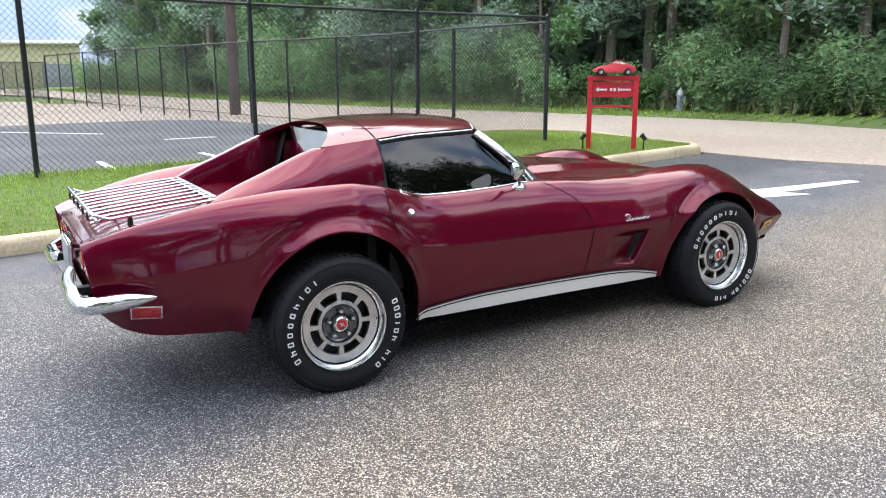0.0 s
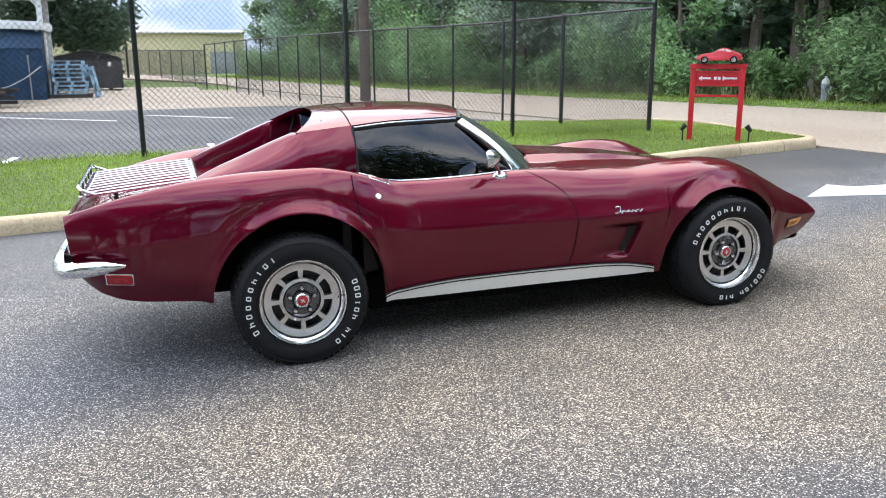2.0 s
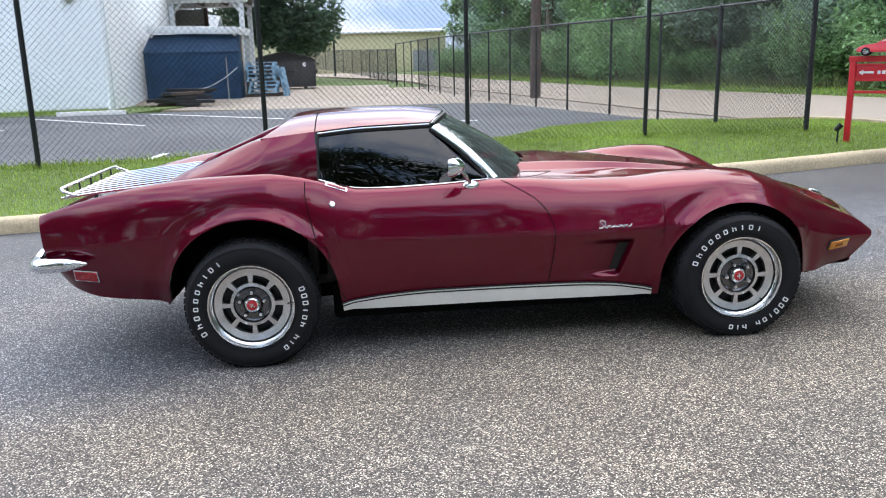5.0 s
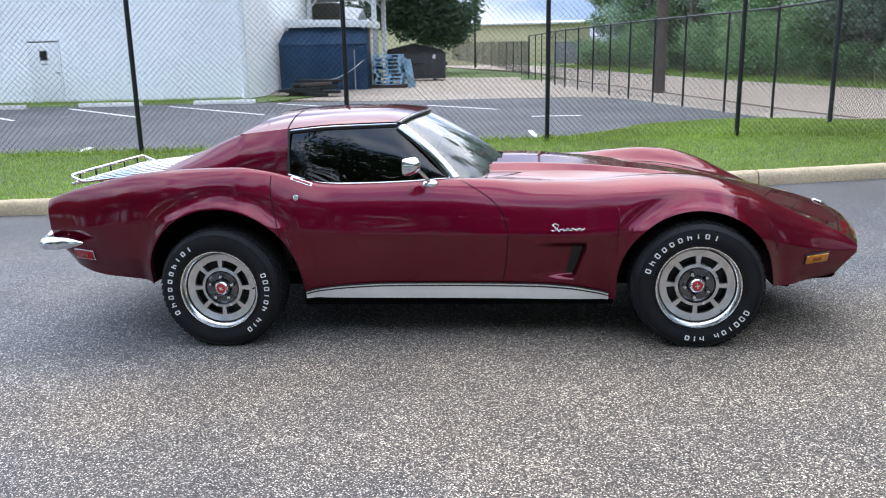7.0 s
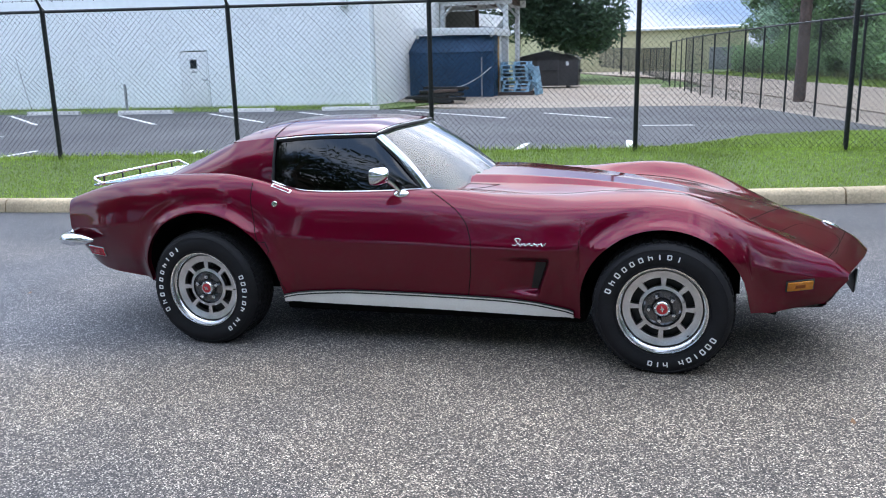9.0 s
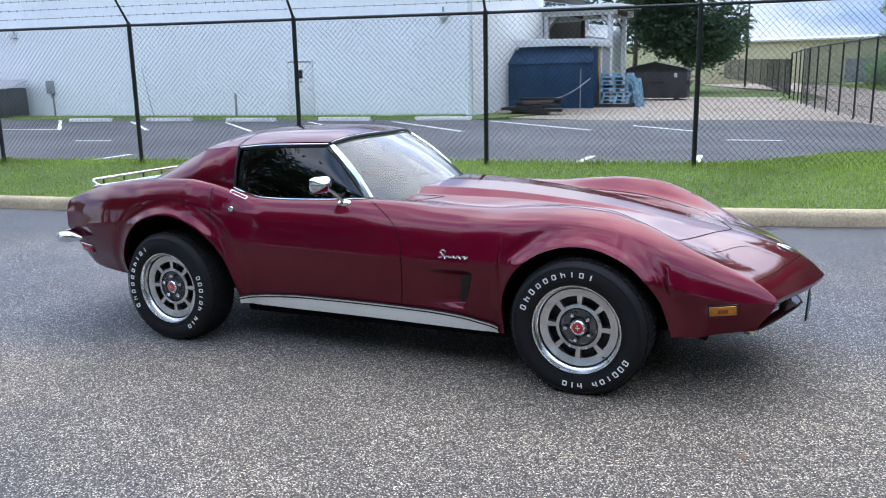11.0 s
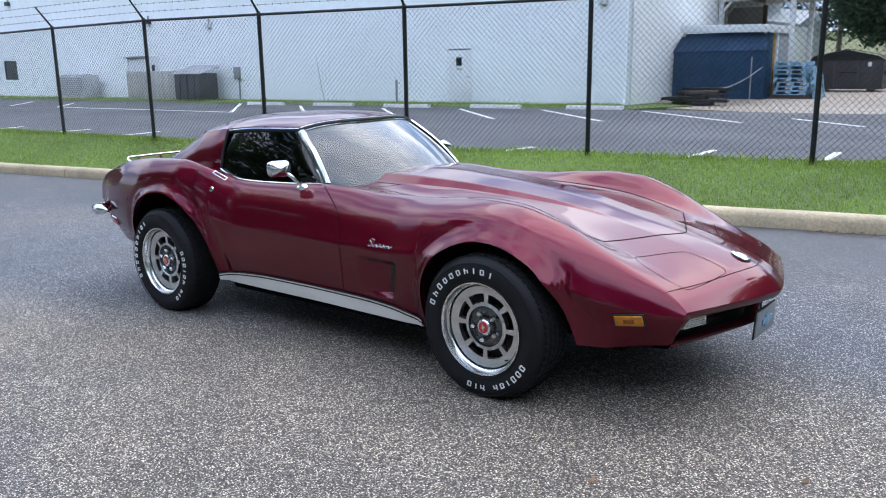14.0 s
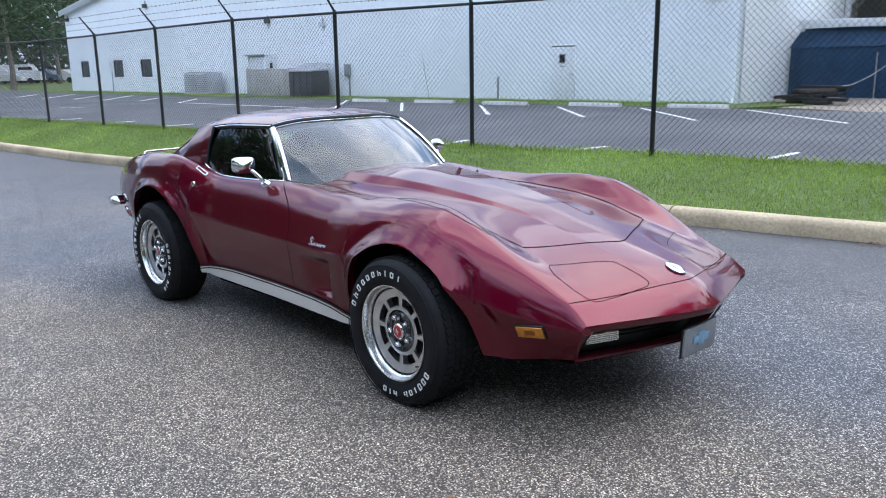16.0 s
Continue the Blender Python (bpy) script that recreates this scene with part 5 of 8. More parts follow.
for xc, zc, rx, rz in ARCHES:
    for sign in (1, -1):
        bm = bmesh.new()
        rows = []
        for k in range(33):
            a = math.pi * k / 32
            x, z = xc + (rx + 0.012) * math.cos(a), zc + (rz + 0.012) * math.sin(a)
            n = on_side(x, max(z, 0.33), sign)[0] if z > 0.2 else Vector((x, sign * 0.7, z))
            rows.append([(x, sign * y, z) for y in (0.50, 0.60, 0.70, min(0.83, abs(n.y) - 0.012))])
        grid_mesh(bm, rows)
        part("wheel_housing", bm, UNDERSIDE, CAR)
        bm = bmesh.new()
        box(bm, 2 * rx - 0.04, 0.02, 0.36, pose(xc, sign * 0.50, 0.5))
        part("wheel_housing", bm, UNDERSIDE, CAR)
        # rolled edge of the wheel opening
        bm, edge = bmesh.new(), []
        for k in range(61):
            x = xc + rx * math.cos(math.pi * k / 60) * 0.9995
            z = arch_height(x)
            i = min(range(len(stations)), key=lambda q: abs(SECTIONS[q][-1][0] - x))
            ex, eh, ez = SECTIONS[i][-1]
            edge.append((ex, eh, ez))
        seen_pts = []
        for e in edge:
            if not seen_pts or math.dist(seen_pts[-1], e) > 0.004:
                seen_pts.append(e)
        inner = [(xc + (x - xc) * 1.0, h - 0.035, z) for x, h, z in seen_pts]
        grid_mesh(bm, [[(x, sign * h, z) for x, h, z in seen_pts], [(x, sign * (h - 0.012), z + 0.003) for x, h, z in seen_pts], [(x, sign * h, z + 0.006) for x, h, z in inner]])
        part("arch_lip", bm, PAINT, CAR)


# ---- nose ----
def lip_x(h):
    return 2.27 - NOSE_BOW * (abs(h) / 0.65) ** 1.2


bm = bmesh.new()
prof = [(0.0, 0.0), (-0.004, -0.012), (-0.010, -0.022), (-0.017, -0.032), (-0.04, -0.038), (-0.12, -0.038)]
grid_mesh(bm, [[(lip_x(h) + dx, h, 0.4565 + 0.011 * ease(0.1, 0.58, abs(h)) + dz) for dx, dz in prof] for h in [0.6 * k / 20 for k in range(-20, 21)]])
part("bumper_lip", bm, PAINT, CAR)
bm = bmesh.new()
grid_mesh(bm, [[(lip_x(h) - 0.032 + dx - undercut(2.27, z) * 0.6, h, z) for dx, z in ((-0.05, 0.312), (-0.012, 0.31), (-0.004, 0.305), (-0.002, 0.296), (-0.012, 0.284), (-0.15, 0.272))] for h in [0.556 * k / 20 for k in range(-20, 21)]])
part("chin", bm, PAINT, CAR)
bm = bmesh.new()
grid_mesh(bm, [[(lip_x(h) - 0.17, h, z) for z in (0.29, 0.36, 0.43)] for h in [0.56 * k / 12 for k in range(-12, 13)]])
part("grille_recess", bm, BLACK, CAR)
bm = bmesh.new()
grid_mesh(bm, [[(lip_x(h) - 0.09 - dx, h, 0.308 - dx * 0.05) for dx in (0.0, 0.04, 0.08)] for h in [0.53 * k / 12 for k in range(-12, 13)]])
part("grille_floor", bm, BLACK, CAR)
for k in range(5):
    bm = bmesh.new()
    tube(bm, [(lip_x(h) - 0.165, h, 0.35 + 0.016 * k) for h in [0.4 * q / 10 for q in range(-10, 11)]], 0.003, 4)
    part("grille_bar", bm, BLACK, CAR)
for sign in (1, -1):
    slope = math.atan2(lip_x(0.53) - lip_x(0.38), 0.15)
    m = Matrix.Translation((lip_x(0.455) - 0.09, sign * 0.455, 0.388)) @ Matrix.Rotation(math.pi / 2 - sign * slope, 4, "Z")
    lamp = part("parking_lamp", boxed(0.15, 0.03, 0.042, m, 0.008), CLEAR_LENS, CAR, "clear ribbed parking lamp")
    for k in range(5):
        m2 = m @ pose(0, -0.016, -0.016 + 0.008 * k)
        part("lens_rib", boxed(0.14, 0.004, 0.003, m2), CHROME, lamp)
    # the closed corner between the fender's end and the lamp
    bm = bmesh.new()
    edge = [p for p in SECTIONS[-1] if p[2] < 0.462]
    rows = []
    for x, h, z in edge:
        xi = lip_x(0.535) - 0.03 - undercut(2.27, z)
        rows.append([(x, sign * h, z), (x + 0.004, sign * (h - 0.012), z), (x * 0.5 + xi * 0.5 + 0.008, sign * (h + 0.535) / 2, z), (xi, sign * 0.535, z), (xi - 0.06, sign * 0.53, z)])
    grid_mesh(bm, rows)
    part("bumper_end", bm, PAINT, CAR)
# front plate: plain blue-grey picture plate
plate = part("front_plate", boxed(0.012, 0.245, 0.118, pose(2.205, 0.0, 0.31, 0, 4), 0.003), material("dull_plate", (0.36, 0.38, 0.4), 0.35, 0.5, vary=(8, 0.15, 60, 0.1)), CAR, "dull metal show plate")
part("plate_frame", boxed(0.008, 0.257, 0.13, pose(2.2, 0.0, 0.309, 0, 4), 0.003), BLACK, plate)
badge_mat = material("pale_blue_print", (0.25, 0.42, 0.6), 0.4, vary=(20, 0.15, 90, 0.1))
part("plate_badge", boxed(0.006, 0.12, 0.03, pose(2.2135, 0.0, 0.31, 0, 4), 0.002), badge_mat, plate)
part("plate_badge", boxed(0.006, 0.045, 0.055, pose(2.2136, 0.0, 0.31, 0, 4), 0.002), badge_mat, plate)

p, n = on_top(2.085, 0.0, 0.003)
bm = bmesh.new()
lathe(bm, [(0.0, 0.012), (0.03, 0.011), (0.047, 0.007), (0.052, 0.0), (0.052, -0.01)], 32, "z")
bmesh.ops.scale(bm, vec=(0.7, 0.9, 0.5), verts=bm.verts)
bmesh.ops.transform(bm, matrix=Matrix.Translation(p) @ n.to_track_quat("Z", "Y").to_matrix().to_4x4(), verts=bm.verts)
em = part("nose_emblem", bm, CHROME, CAR, "oval chrome nose emblem")
bm = bmesh.new()
lathe(bm, [(0.0, 0.0145), (0.028, 0.0135)], 24, "z")
bmesh.ops.scale(bm, vec=(0.62, 0.86, 0.55), verts=bm.verts)
bmesh.ops.transform(bm, matrix=Matrix.Translation(p) @ n.to_track_quat("Z", "Y").to_matrix().to_4x4(), verts=bm.verts)
part("emblem_face", bm, WHITE_LETTER, em)


def side_frame(x, z, sign):
    """A frame on the body's side: X forward, Y up along the skin, Z out."""
    p, n = on_side(x, z, sign)
    fx = (Vector((1, 0, 0)) - n * n.x).normalized()
    fy = n.cross(fx)
    return Matrix(((fx.x, fy.x, n.x, p.x), (fx.y, fy.y, n.y, p.y), (fx.z, fy.z, n.z, p.z), (0, 0, 0, 1)))


for sign in (1, -1):
    for x, z, mat, lab in ((1.865, 0.417, AMBER_LENS, "amber side marker lamp"), (-2.07, 0.482, RED_LENS, "red side marker lamp")):
        f = side_frame(x, z, sign)
        mk = part("side_marker", boxed(0.118, 0.052, 0.014, f @ pose(0, 0, 0.004), 0.005), mat, CAR, lab)
        part("marker_bezel", boxed(0.13, 0.064, 0.01, f @ pose(0, 0, 0.001), 0.004), CHROME if x < 0 else BLACK, mk)
        part("marker_bulb", boxed(0.045, 0.02, 0.006, f @ pose(0, 0, 0.010), 0.002), RED_CAP if x < 0 else material("amber_core", (0.3, 0.08, 0.004), 0.2, vary=(30, 0.1, 90, 0.1)), mk)

# side louvre behind the front wheel
for sign in (1, -1):
    corners = [(0.34, 0.545), (0.687, 0.53), (0.655, 0.43), (0.628, 0.345), (0.40, 0.335)]
    outline = []
    for a, b in zip(corners, corners[1:] + corners[:1]):
        for k in range(10):
            outline.append((a[0] + (b[0] - a[0]) * k / 10, a[1] + (b[1] - a[1]) * k / 10))
    # the dark slot at its front end and the sill below it
    rows = []
    for k in range(13):
        z = 0.362 + 0.15 * k / 12
        front = 0.626 + (z - 0.35) * 0.345
        wide = 0.04 + 0.018 * k / 12
        rows.append([on_side(front + 0.002 - wide * (1 - q / 8), z, sign, 0.0022)[0] for q in range(9)])
    bm = grid_mesh(bmesh.new(), rows)
    lv = part("side_louvre", bm, BLACK, CAR, "dark air outlet behind the front wheel")

# script on the fender, as a plain flowing bar
for sign in (1, -1):
    f = side_frame(0.61, 0.613, sign)
    bm = bmesh.new()
    pts = [(-0.075 + 0.15 * k / 60, 0.006 * math.sin(k * 0.55) + 0.004 * math.sin(k * 1.27) - 0.006, 0.004) for k in range(61)]
    pts = [(-0.055, 0.022, 0.004), (-0.075, 0.028, 0.004), (-0.088, 0.02, 0.004), (-0.075, 0.01, 0.004), (-0.068, 0.0, 0.004), (-0.08, -0.012, 0.004), (-0.095, -0.008, 0.004)][::-1] + pts[4:]
    tube(bm, [f @ Vector(p if sign < 0 else (-p[0], p[1], p[2])) for p in pts], 0.0014, 6)
    part("fender_script", bm, CHROME, CAR, "chrome script badge")

# bright rocker panel under each door
for sign in (1, -1):
    top_line = pchip([-0.84, -0.6, -0.35, 0.4, 0.6, 0.82], [0.268, 0.300, 0.312, 0.306, 0.294, 0.254])
    low_line = pchip([-0.84, 0.82], [0.236, 0.222])
    bm, rows, lo = bmesh.new(), [], []
    for k in range(61):
        x = -0.835 + 1.65 * k / 60
        r = []
        for q in range(6):
            z = low_line(x) + (top_line(x) - low_line(x)) * q / 5
            r.append(on_side(x, max(z, 0.24), sign, 0.008)[0] * 1.0)
            r[-1].z = z
        crown = on_side(x, top_line(x), sign, 0.008)[0]
        for q in range(6):
            r[q].y = crown.y - sign * 0.006 * (1 - q / 5) ** 2
        first = r[0].copy()
        first.y -= sign * 0.03
        rows.append([first] + r)
    grid_mesh(bm, rows)
    rk = part("rocker_trim", bm, ROCKER, CAR, "satin bright rocker trim")
    bm = bmesh.new()
    grid_mesh(bm, [[r[-1] + Vector((0, sign * 0.002, -0.014)) for r in rows], [r[-1] + Vector((0, sign * 0.002, -0.007)) for r in rows]])
    part("rocker_stripe", bm, BLACK, rk)
    bm = bmesh.new()
    tube(bm, [r[-1] + Vector((0, 0, 0.004)) for r in rows], 0.004, 6)
    part("rocker_bead", bm, BLACK, rk)


# ---- roof, glass and sails ----
rail_h = pchip([-1.2, -0.89, -0.6, -0.3], [0.5, 0.522, 0.502, 0.466])
rail_z = pchip([-1.2, -0.91, -0.64, -0.3], [1.105, 1.132, 1.150, 1.152])
roof_z = pchip([-1.2, -0.93, -0.68, -0.43, -0.2], [1.165, 1.208, 1.216, 1.212, 1.186])


def roof_point(s, f):
    """f from -1 to 1 across the roof."""
    x = s
    h = rail_h(s) * f
    if s > -0.6:
        x = s + 0.10 * (1 - f * f) * ease(-0.6, -0.3, s)
    z = roof_z(x) - (roof_z(x) - rail_z(s)) * abs(f) ** 3
    return Vector((x, h, z))


fs = [math.sin(math.pi / 2 * k / 14) for k in range(-14, 15)]
for sign in (-1, 1):
    bm = bmesh.new()
    rows = []
    for i in range(21):
        s = -0.895 + 0.595 * i / 20
        rows.append([roof_point(s, sign * (0.075 + (1 - 0.075) * math.sin(math.pi / 2 * k / 14))) for k in range(15)])
    grid_mesh(bm, rows)
    bmesh.ops.recalc_face_normals(bm, faces=bm.faces)
    top = part("roof_panel", bm, PAINT, CAR, "removable maroon roof panel")
    for s in (-0.897,):
        pts = [(roof_point(s, sign * (0.075 + 0.925 * k / 20)), Vector((0, 0, 1))) for k in range(21)]
        seam("roof_gap", pts, top, 0.006, SEAM, 0.002)
    pts = [(roof_point(-0.895 + 0.59 * k / 20, sign * 0.075), Vector((0, 0, 1))) for k in range(21)]
    seam("roof_gap", pts, top, 0.006, SEAM, 0.002)
    bm = bmesh.new()
    tube(bm, [roof_point(-0.895 + 0.59 * k / 20, sign) + Vector((0, sign * 0.002, -0.012)) for k in range(21)], 0.0052, 8)
    part("drip_rail", bm, CHROME, CAR)
    bm = bmesh.new()
    tube(bm, [roof_point(-0.895 + 0.59 * k / 20, sign) + Vector((0, -sign * 0.004, -0.022)) for k in range(21)], 0.009, 6)
    part("weather_strip", bm, BLACK, CAR)
bm = bmesh.new()
grid_mesh(bm, [[roof_point(-0.90 + 0.6 * i / 20, 0.075 * k / 4) for k in range(-4, 5)] for i in range(21)])
part("roof_bar", bm, PAINT, CAR)
# header over the screen
for off, mat, nm, r in ((0.008, CHROME, "header_trim", 0.003), (0.02, BLACK, "header_seal", 0.011), (0.034, CHROME, "screen_trim", 0.0035)):
    bm = bmesh.new()
    tube(bm, [roof_point(-0.30, f) + Vector((off * 0.6, 0, -off * 0.75)) for f in fs], r, 8)
    part(nm, bm, mat, CAR)
# rear of the roof, out to the open back between the sails
bm = bmesh.new()
rows = []
for i in range(9):
    row = []
    for f in fs:
        s_end = -1.03 - 0.15 * (abs(f) ** 3)
        s = -0.897 + (s_end + 0.897) * i / 8
        row.append(roof_point(s, f))
    rows.append(row)
low = [p + Vector((0.015, 0, -0.02)) for p in rows[-1]]
rows.append(low)
grid_mesh(bm, rows)
part("rear_roof", bm, PAINT, CAR)

sail_top_h = pchip([-1.80, -1.6, -1.49, -1.28, -1.17], [0.475, 0.476, 0.478, 0.486, 0.5])
sail_top_z = pchip([-1.80, -1.70, -1.6, -1.49, -1.28, -1.17, -1.15], [0.854, 0.892, 0.932, 0.974, 1.06, 1.102, 1.11])
sail_low_h = pchip([-1.80, -1.5, -1.2, -0.98, -0.895], [0.50, 0.565, 0.61, 0.612, 0.602])
sail_low_z = pchip([-1.80, -1.5, -1.2, -0.98, -0.895], [0.85, 0.90, 0.915, 0.905, 0.895])
for sign in (-1, 1):
    bm, rows = bmesh.new(), []
    for i in range(34):
        x = -0.893 - 0.90 * i / 33
        lh, lz = sail_low_h(x), sail_low_z(x)
        f = ease(-1.2, -1.12, x)
        e = roof_point(max(x, -1.2), 1.0)
        th = sail_top_h(min(x, -1.17)) * (1 - f) + e.y * f
        tz = sail_top_z(min(x, -1.15)) * (1 - f) + e.z * f
        row = []
        w = 0.075 * (1 - f) + 0.03 * f
        up = 0.014 * (1 - f) - 0.02 * f
        ridge = min(1.0, max(0.0, (tz - 0.865) / 0.08))
        row += [(x, sign * (th - w - 0.012), 0.845), (x, sign * (th - w - 0.006), (0.845 + tz) / 2), (x, sign * (th - w), tz - 0.016 * ridge)]
        row += [(x, sign * (th - w * 0.85), tz + up * 0.5 * ridge), (x, sign * (th - w * 0.5), tz + up * ridge), (x, sign * (th - w * 0.2), tz + up * 0.6 * ridge), (x, sign * th, tz)]
        for k in range(1, 11):
            t = k / 10
            bulge = 0.022 * math.sin(math.pi * t) * ease(-1.80, -1.4, x)
            row.append((x, sign * (th + (lh - th) * t + bulge), tz + (lz - tz) * t))
        row.append((x, sign * (lh + 0.012), lz - 0.05))
        rows.append(row)
    grid_mesh(bm, rows)
    bmesh.ops.recalc_face_normals(bm, faces=bm.faces)
    part("sail_panel", bm, PAINT, CAR)
# upright rear window and the shelf in front of it
bm = bmesh.new()
grid_mesh(bm, [[(-1.03 - 0.07 * (1 - k / 6) - 0.03 * (1 - (q / 8) ** 2), 0.44 * q / 8, 0.87 + 0.29 * k / 6) for k in range(7)] for q in range(-8, 9)])
rw = part("rear_window", bm, glassy("rear_pane", (0.45, 0.47, 0.48), 0.0, 0.4), CAR)
rw.visible_shadow = False
bm = bmesh.new()
tube(bm, [(-1.12 - 0.03 * (1 - (q / 8) ** 2), 0.43 * q / 8, 0.882) for q in range(-8, 9)], 0.012, 6)
part("window_seal", bm, BLACK, CAR)
for sign in (-1, 1):
    bm = bmesh.new()
    grid_mesh(bm, [[(-1.125 - 0.02 * (1 - a / 0.44) + 0.085 * k / 6, sign * (a + b * (1 - abs(k / 3 - 1) ** 3) * 0.0), 0.855 + 0.285 * k / 6) for k in range(7)] for a, b in ((0.37, 0), (0.40, 0), (0.43, 0), (0.47, 0))])
    part("window_surround", bm, BLACK, CAR)
# windscreen
def screen_low(h):
    t = 1 - (h / 0.569) ** 2
    return Vector((0.018 + 0.24 * t, h, 0.852 + 0.022 * t))


def screen_high(f):
    return roof_point(-0.30, f) + Vector((0.018, 0, -0.026))


bm = bmesh.new()
rows = []
for f in [k / 16 for k in range(-16, 17)]:
    a, b = screen_low(0.569 * f), screen_high(f)
    a = a + (a - b) * 0.13
    rows.append([a.lerp(b, k / 10) + Vector((0.018, 0, 0.012)) * math.sin(math.pi * k / 10) for k in range(11)])
grid_mesh(bm, rows)
bmesh.ops.recalc_face_normals(bm, faces=bm.faces)
ws = part("windscreen", bm, SCREEN, CAR, "raked curved windscreen")
ws.visible_shadow = False
for sign in (-1, 1):
    a, b = screen_low(sign * 0.572), screen_high(sign * 1.0)
    bm = bmesh.new()
    pts = [a.lerp(b, k / 10) + Vector((0.014, sign * 0.006, 0.010)) * math.sin(math.pi * k / 10) for k in range(11)]
    grid_mesh(bm, [[p + Vector(o) for p in pts] for o in ((-0.022, sign * 0.012, -0.012), (-0.018, sign * 0.02, -0.004), (0.0, sign * 0.017, 0.008), (0.018, sign * 0.006, 0.012), (0.02, -sign * 0.004, 0.006))])
    part("screen_pillar", bm, CHROME, CAR)
    bm = bmesh.new()
    tube(bm, [p + Vector((-0.024, sign * 0.008, -0.014)) for p in pts], 0.007, 6)
    part("pillar_seal", bm, BLACK, CAR)
# side windows
belt = [(-0.888, 0.605, 0.900), (-0.84, 0.612, 0.885), (-0.77, 0.616, 0.864), (-0.67, 0.618, 0.848), (-0.5, 0.615, 0.845), (-0.25, 0.603, 0.848), (-0.05, 0.583, 0.855), (0.01, 0.572, 0.856)]
for sign in (-1, 1):
    acc = [0.0]
    for a, b in zip(belt, belt[1:]):
        acc.append(acc[-1] + math.dist(a, b))
    fb = [pchip(acc, [p[k] for p in belt]) for k in range(3)]
    low = [Vector([f(acc[-1] * k / 24) for f in fb]) for k in range(25)]
    up_ = []
    for k in range(25):
        t = k / 24
        if t < 0.66:
            s = -0.885 + (0.585) * t / 0.66
            p = roof_point(s, 1.0)
            up_.append(Vector((p.x, p.y - 0.004, p.z - 0.018)))
        else:
            q = (t - 0.66) / 0.34
            a, b = screen_high(1.0), screen_low(0.569)
            p = a.lerp(b, q)
            up_.append(Vector((p.x - 0.02, abs(p.y) + 0.004, p.z - 0.004)))
    bm = bmesh.new()
    rows = []
    for a, b in zip(low, up_):
        rows.append([Vector((a.x + (b.x - a.x) * k / 6, sign * (a.y - 0.006 + (b.y - a.y) * k / 6 + 0.012 * math.sin(math.pi * k / 6)), a.z - 0.012 + (b.z - a.z + 0.012) * k / 6)) for k in range(7)])
    grid_mesh(bm, rows)
    sw = part("side_window", bm, TINT, CAR, "dark tinted side window")
    bm = bmesh.new()
    tube(bm, [Vector((p.x, sign * (p.y + 0.004), p.z - 0.004)) for p in low], 0.0055, 8)
    part("belt_trim", bm, CHROME, CAR)
    bm = bmesh.new()
    tube(bm, [Vector((-0.888, sign * 0.604, 0.90)), Vector((-0.892, sign * 0.575, 1.01)), Vector((-0.89, sign * 0.53, 1.125))], 0.009, 6)
    part("window_seal", bm, BLACK, CAR)

# cabin
part("dashboard", boxed(0.3, 1.05, 0.16, pose(0.0, 0, 0.77, 0, 12), 0.05), INTERIOR, CAR)
part("cabin_floor", boxed(1.4, 1.1, 0.05, pose(-0.4, 0, 0.36), 0.01), INTERIOR, CAR)
part("tunnel", boxed(1.2, 0.26, 0.3, pose(-0.4, 0, 0.5), 0.06), INTERIOR, CAR)
part("rear_shelf", boxed(0.5, 1.05, 0.04, pose(-1.08, 0, 0.835), 0.01), INTERIOR, CAR)
part("bulkhead", boxed(0.05, 1.1, 0.5, pose(-0.95, 0, 0.6), 0.01), INTERIOR, CAR)
for sign in (-1, 1):
    part("door_card", boxed(1.1, 0.04, 0.46, pose(-0.33, sign * 0.585, 0.6), 0.01), INTERIOR, CAR)
    seat = part("seat_back", boxed(0.14, 0.42, 0.56, pose(-0.7, sign * 0.28, 0.73, 0, -14), 0.05), INTERIOR, CAR, "dark vinyl bucket seat")
    part("headrest", boxed(0.09, 0.24, 0.14, pose(-0.79, sign * 0.28, 1.02, 0, -10), 0.035), INTERIOR, seat)
    part("seat_cushion", boxed(0.48, 0.44, 0.16, pose(-0.42, sign * 0.28, 0.45, 0, -6), 0.05), INTERIOR, seat)
    part("sun_visor", boxed(0.14, 0.36, 0.015, pose(-0.33, sign * 0.22, 1.13, 0, -20), 0.006), GREY_VINYL, CAR)
bm = bmesh.new()
ring = [(0.19 * math.cos(a), 0.19 * math.sin(a), 0) for a in [2 * math.pi * k / 40 for k in range(41)]]
tube(bm, ring, 0.013, 8, False)
for a in (0.5, math.pi - 0.5, 1.5 * math.pi):
    tube(bm, [(0.03 * math.cos(a), 0.03 * math.sin(a), -0.02), (0.185 * math.cos(a), 0.185 * math.sin(a), 0)], 0.011, 6)
lathe(bm, [(0.0, 0.0), (0.05, -0.005), (0.05, -0.05)], 20, "z")
bmesh.ops.transform(bm, matrix=pose(-0.22, 0.29, 0.83, 0, -68, 0), verts=bm.verts)
part("steering_wheel", bm, BLACK, CAR, "black three-spoke steering wheel")
part("mirror_inside", boxed(0.03, 0.2, 0.05, pose(-0.16, 0.0, 1.08), 0.012), BLACK, CAR)


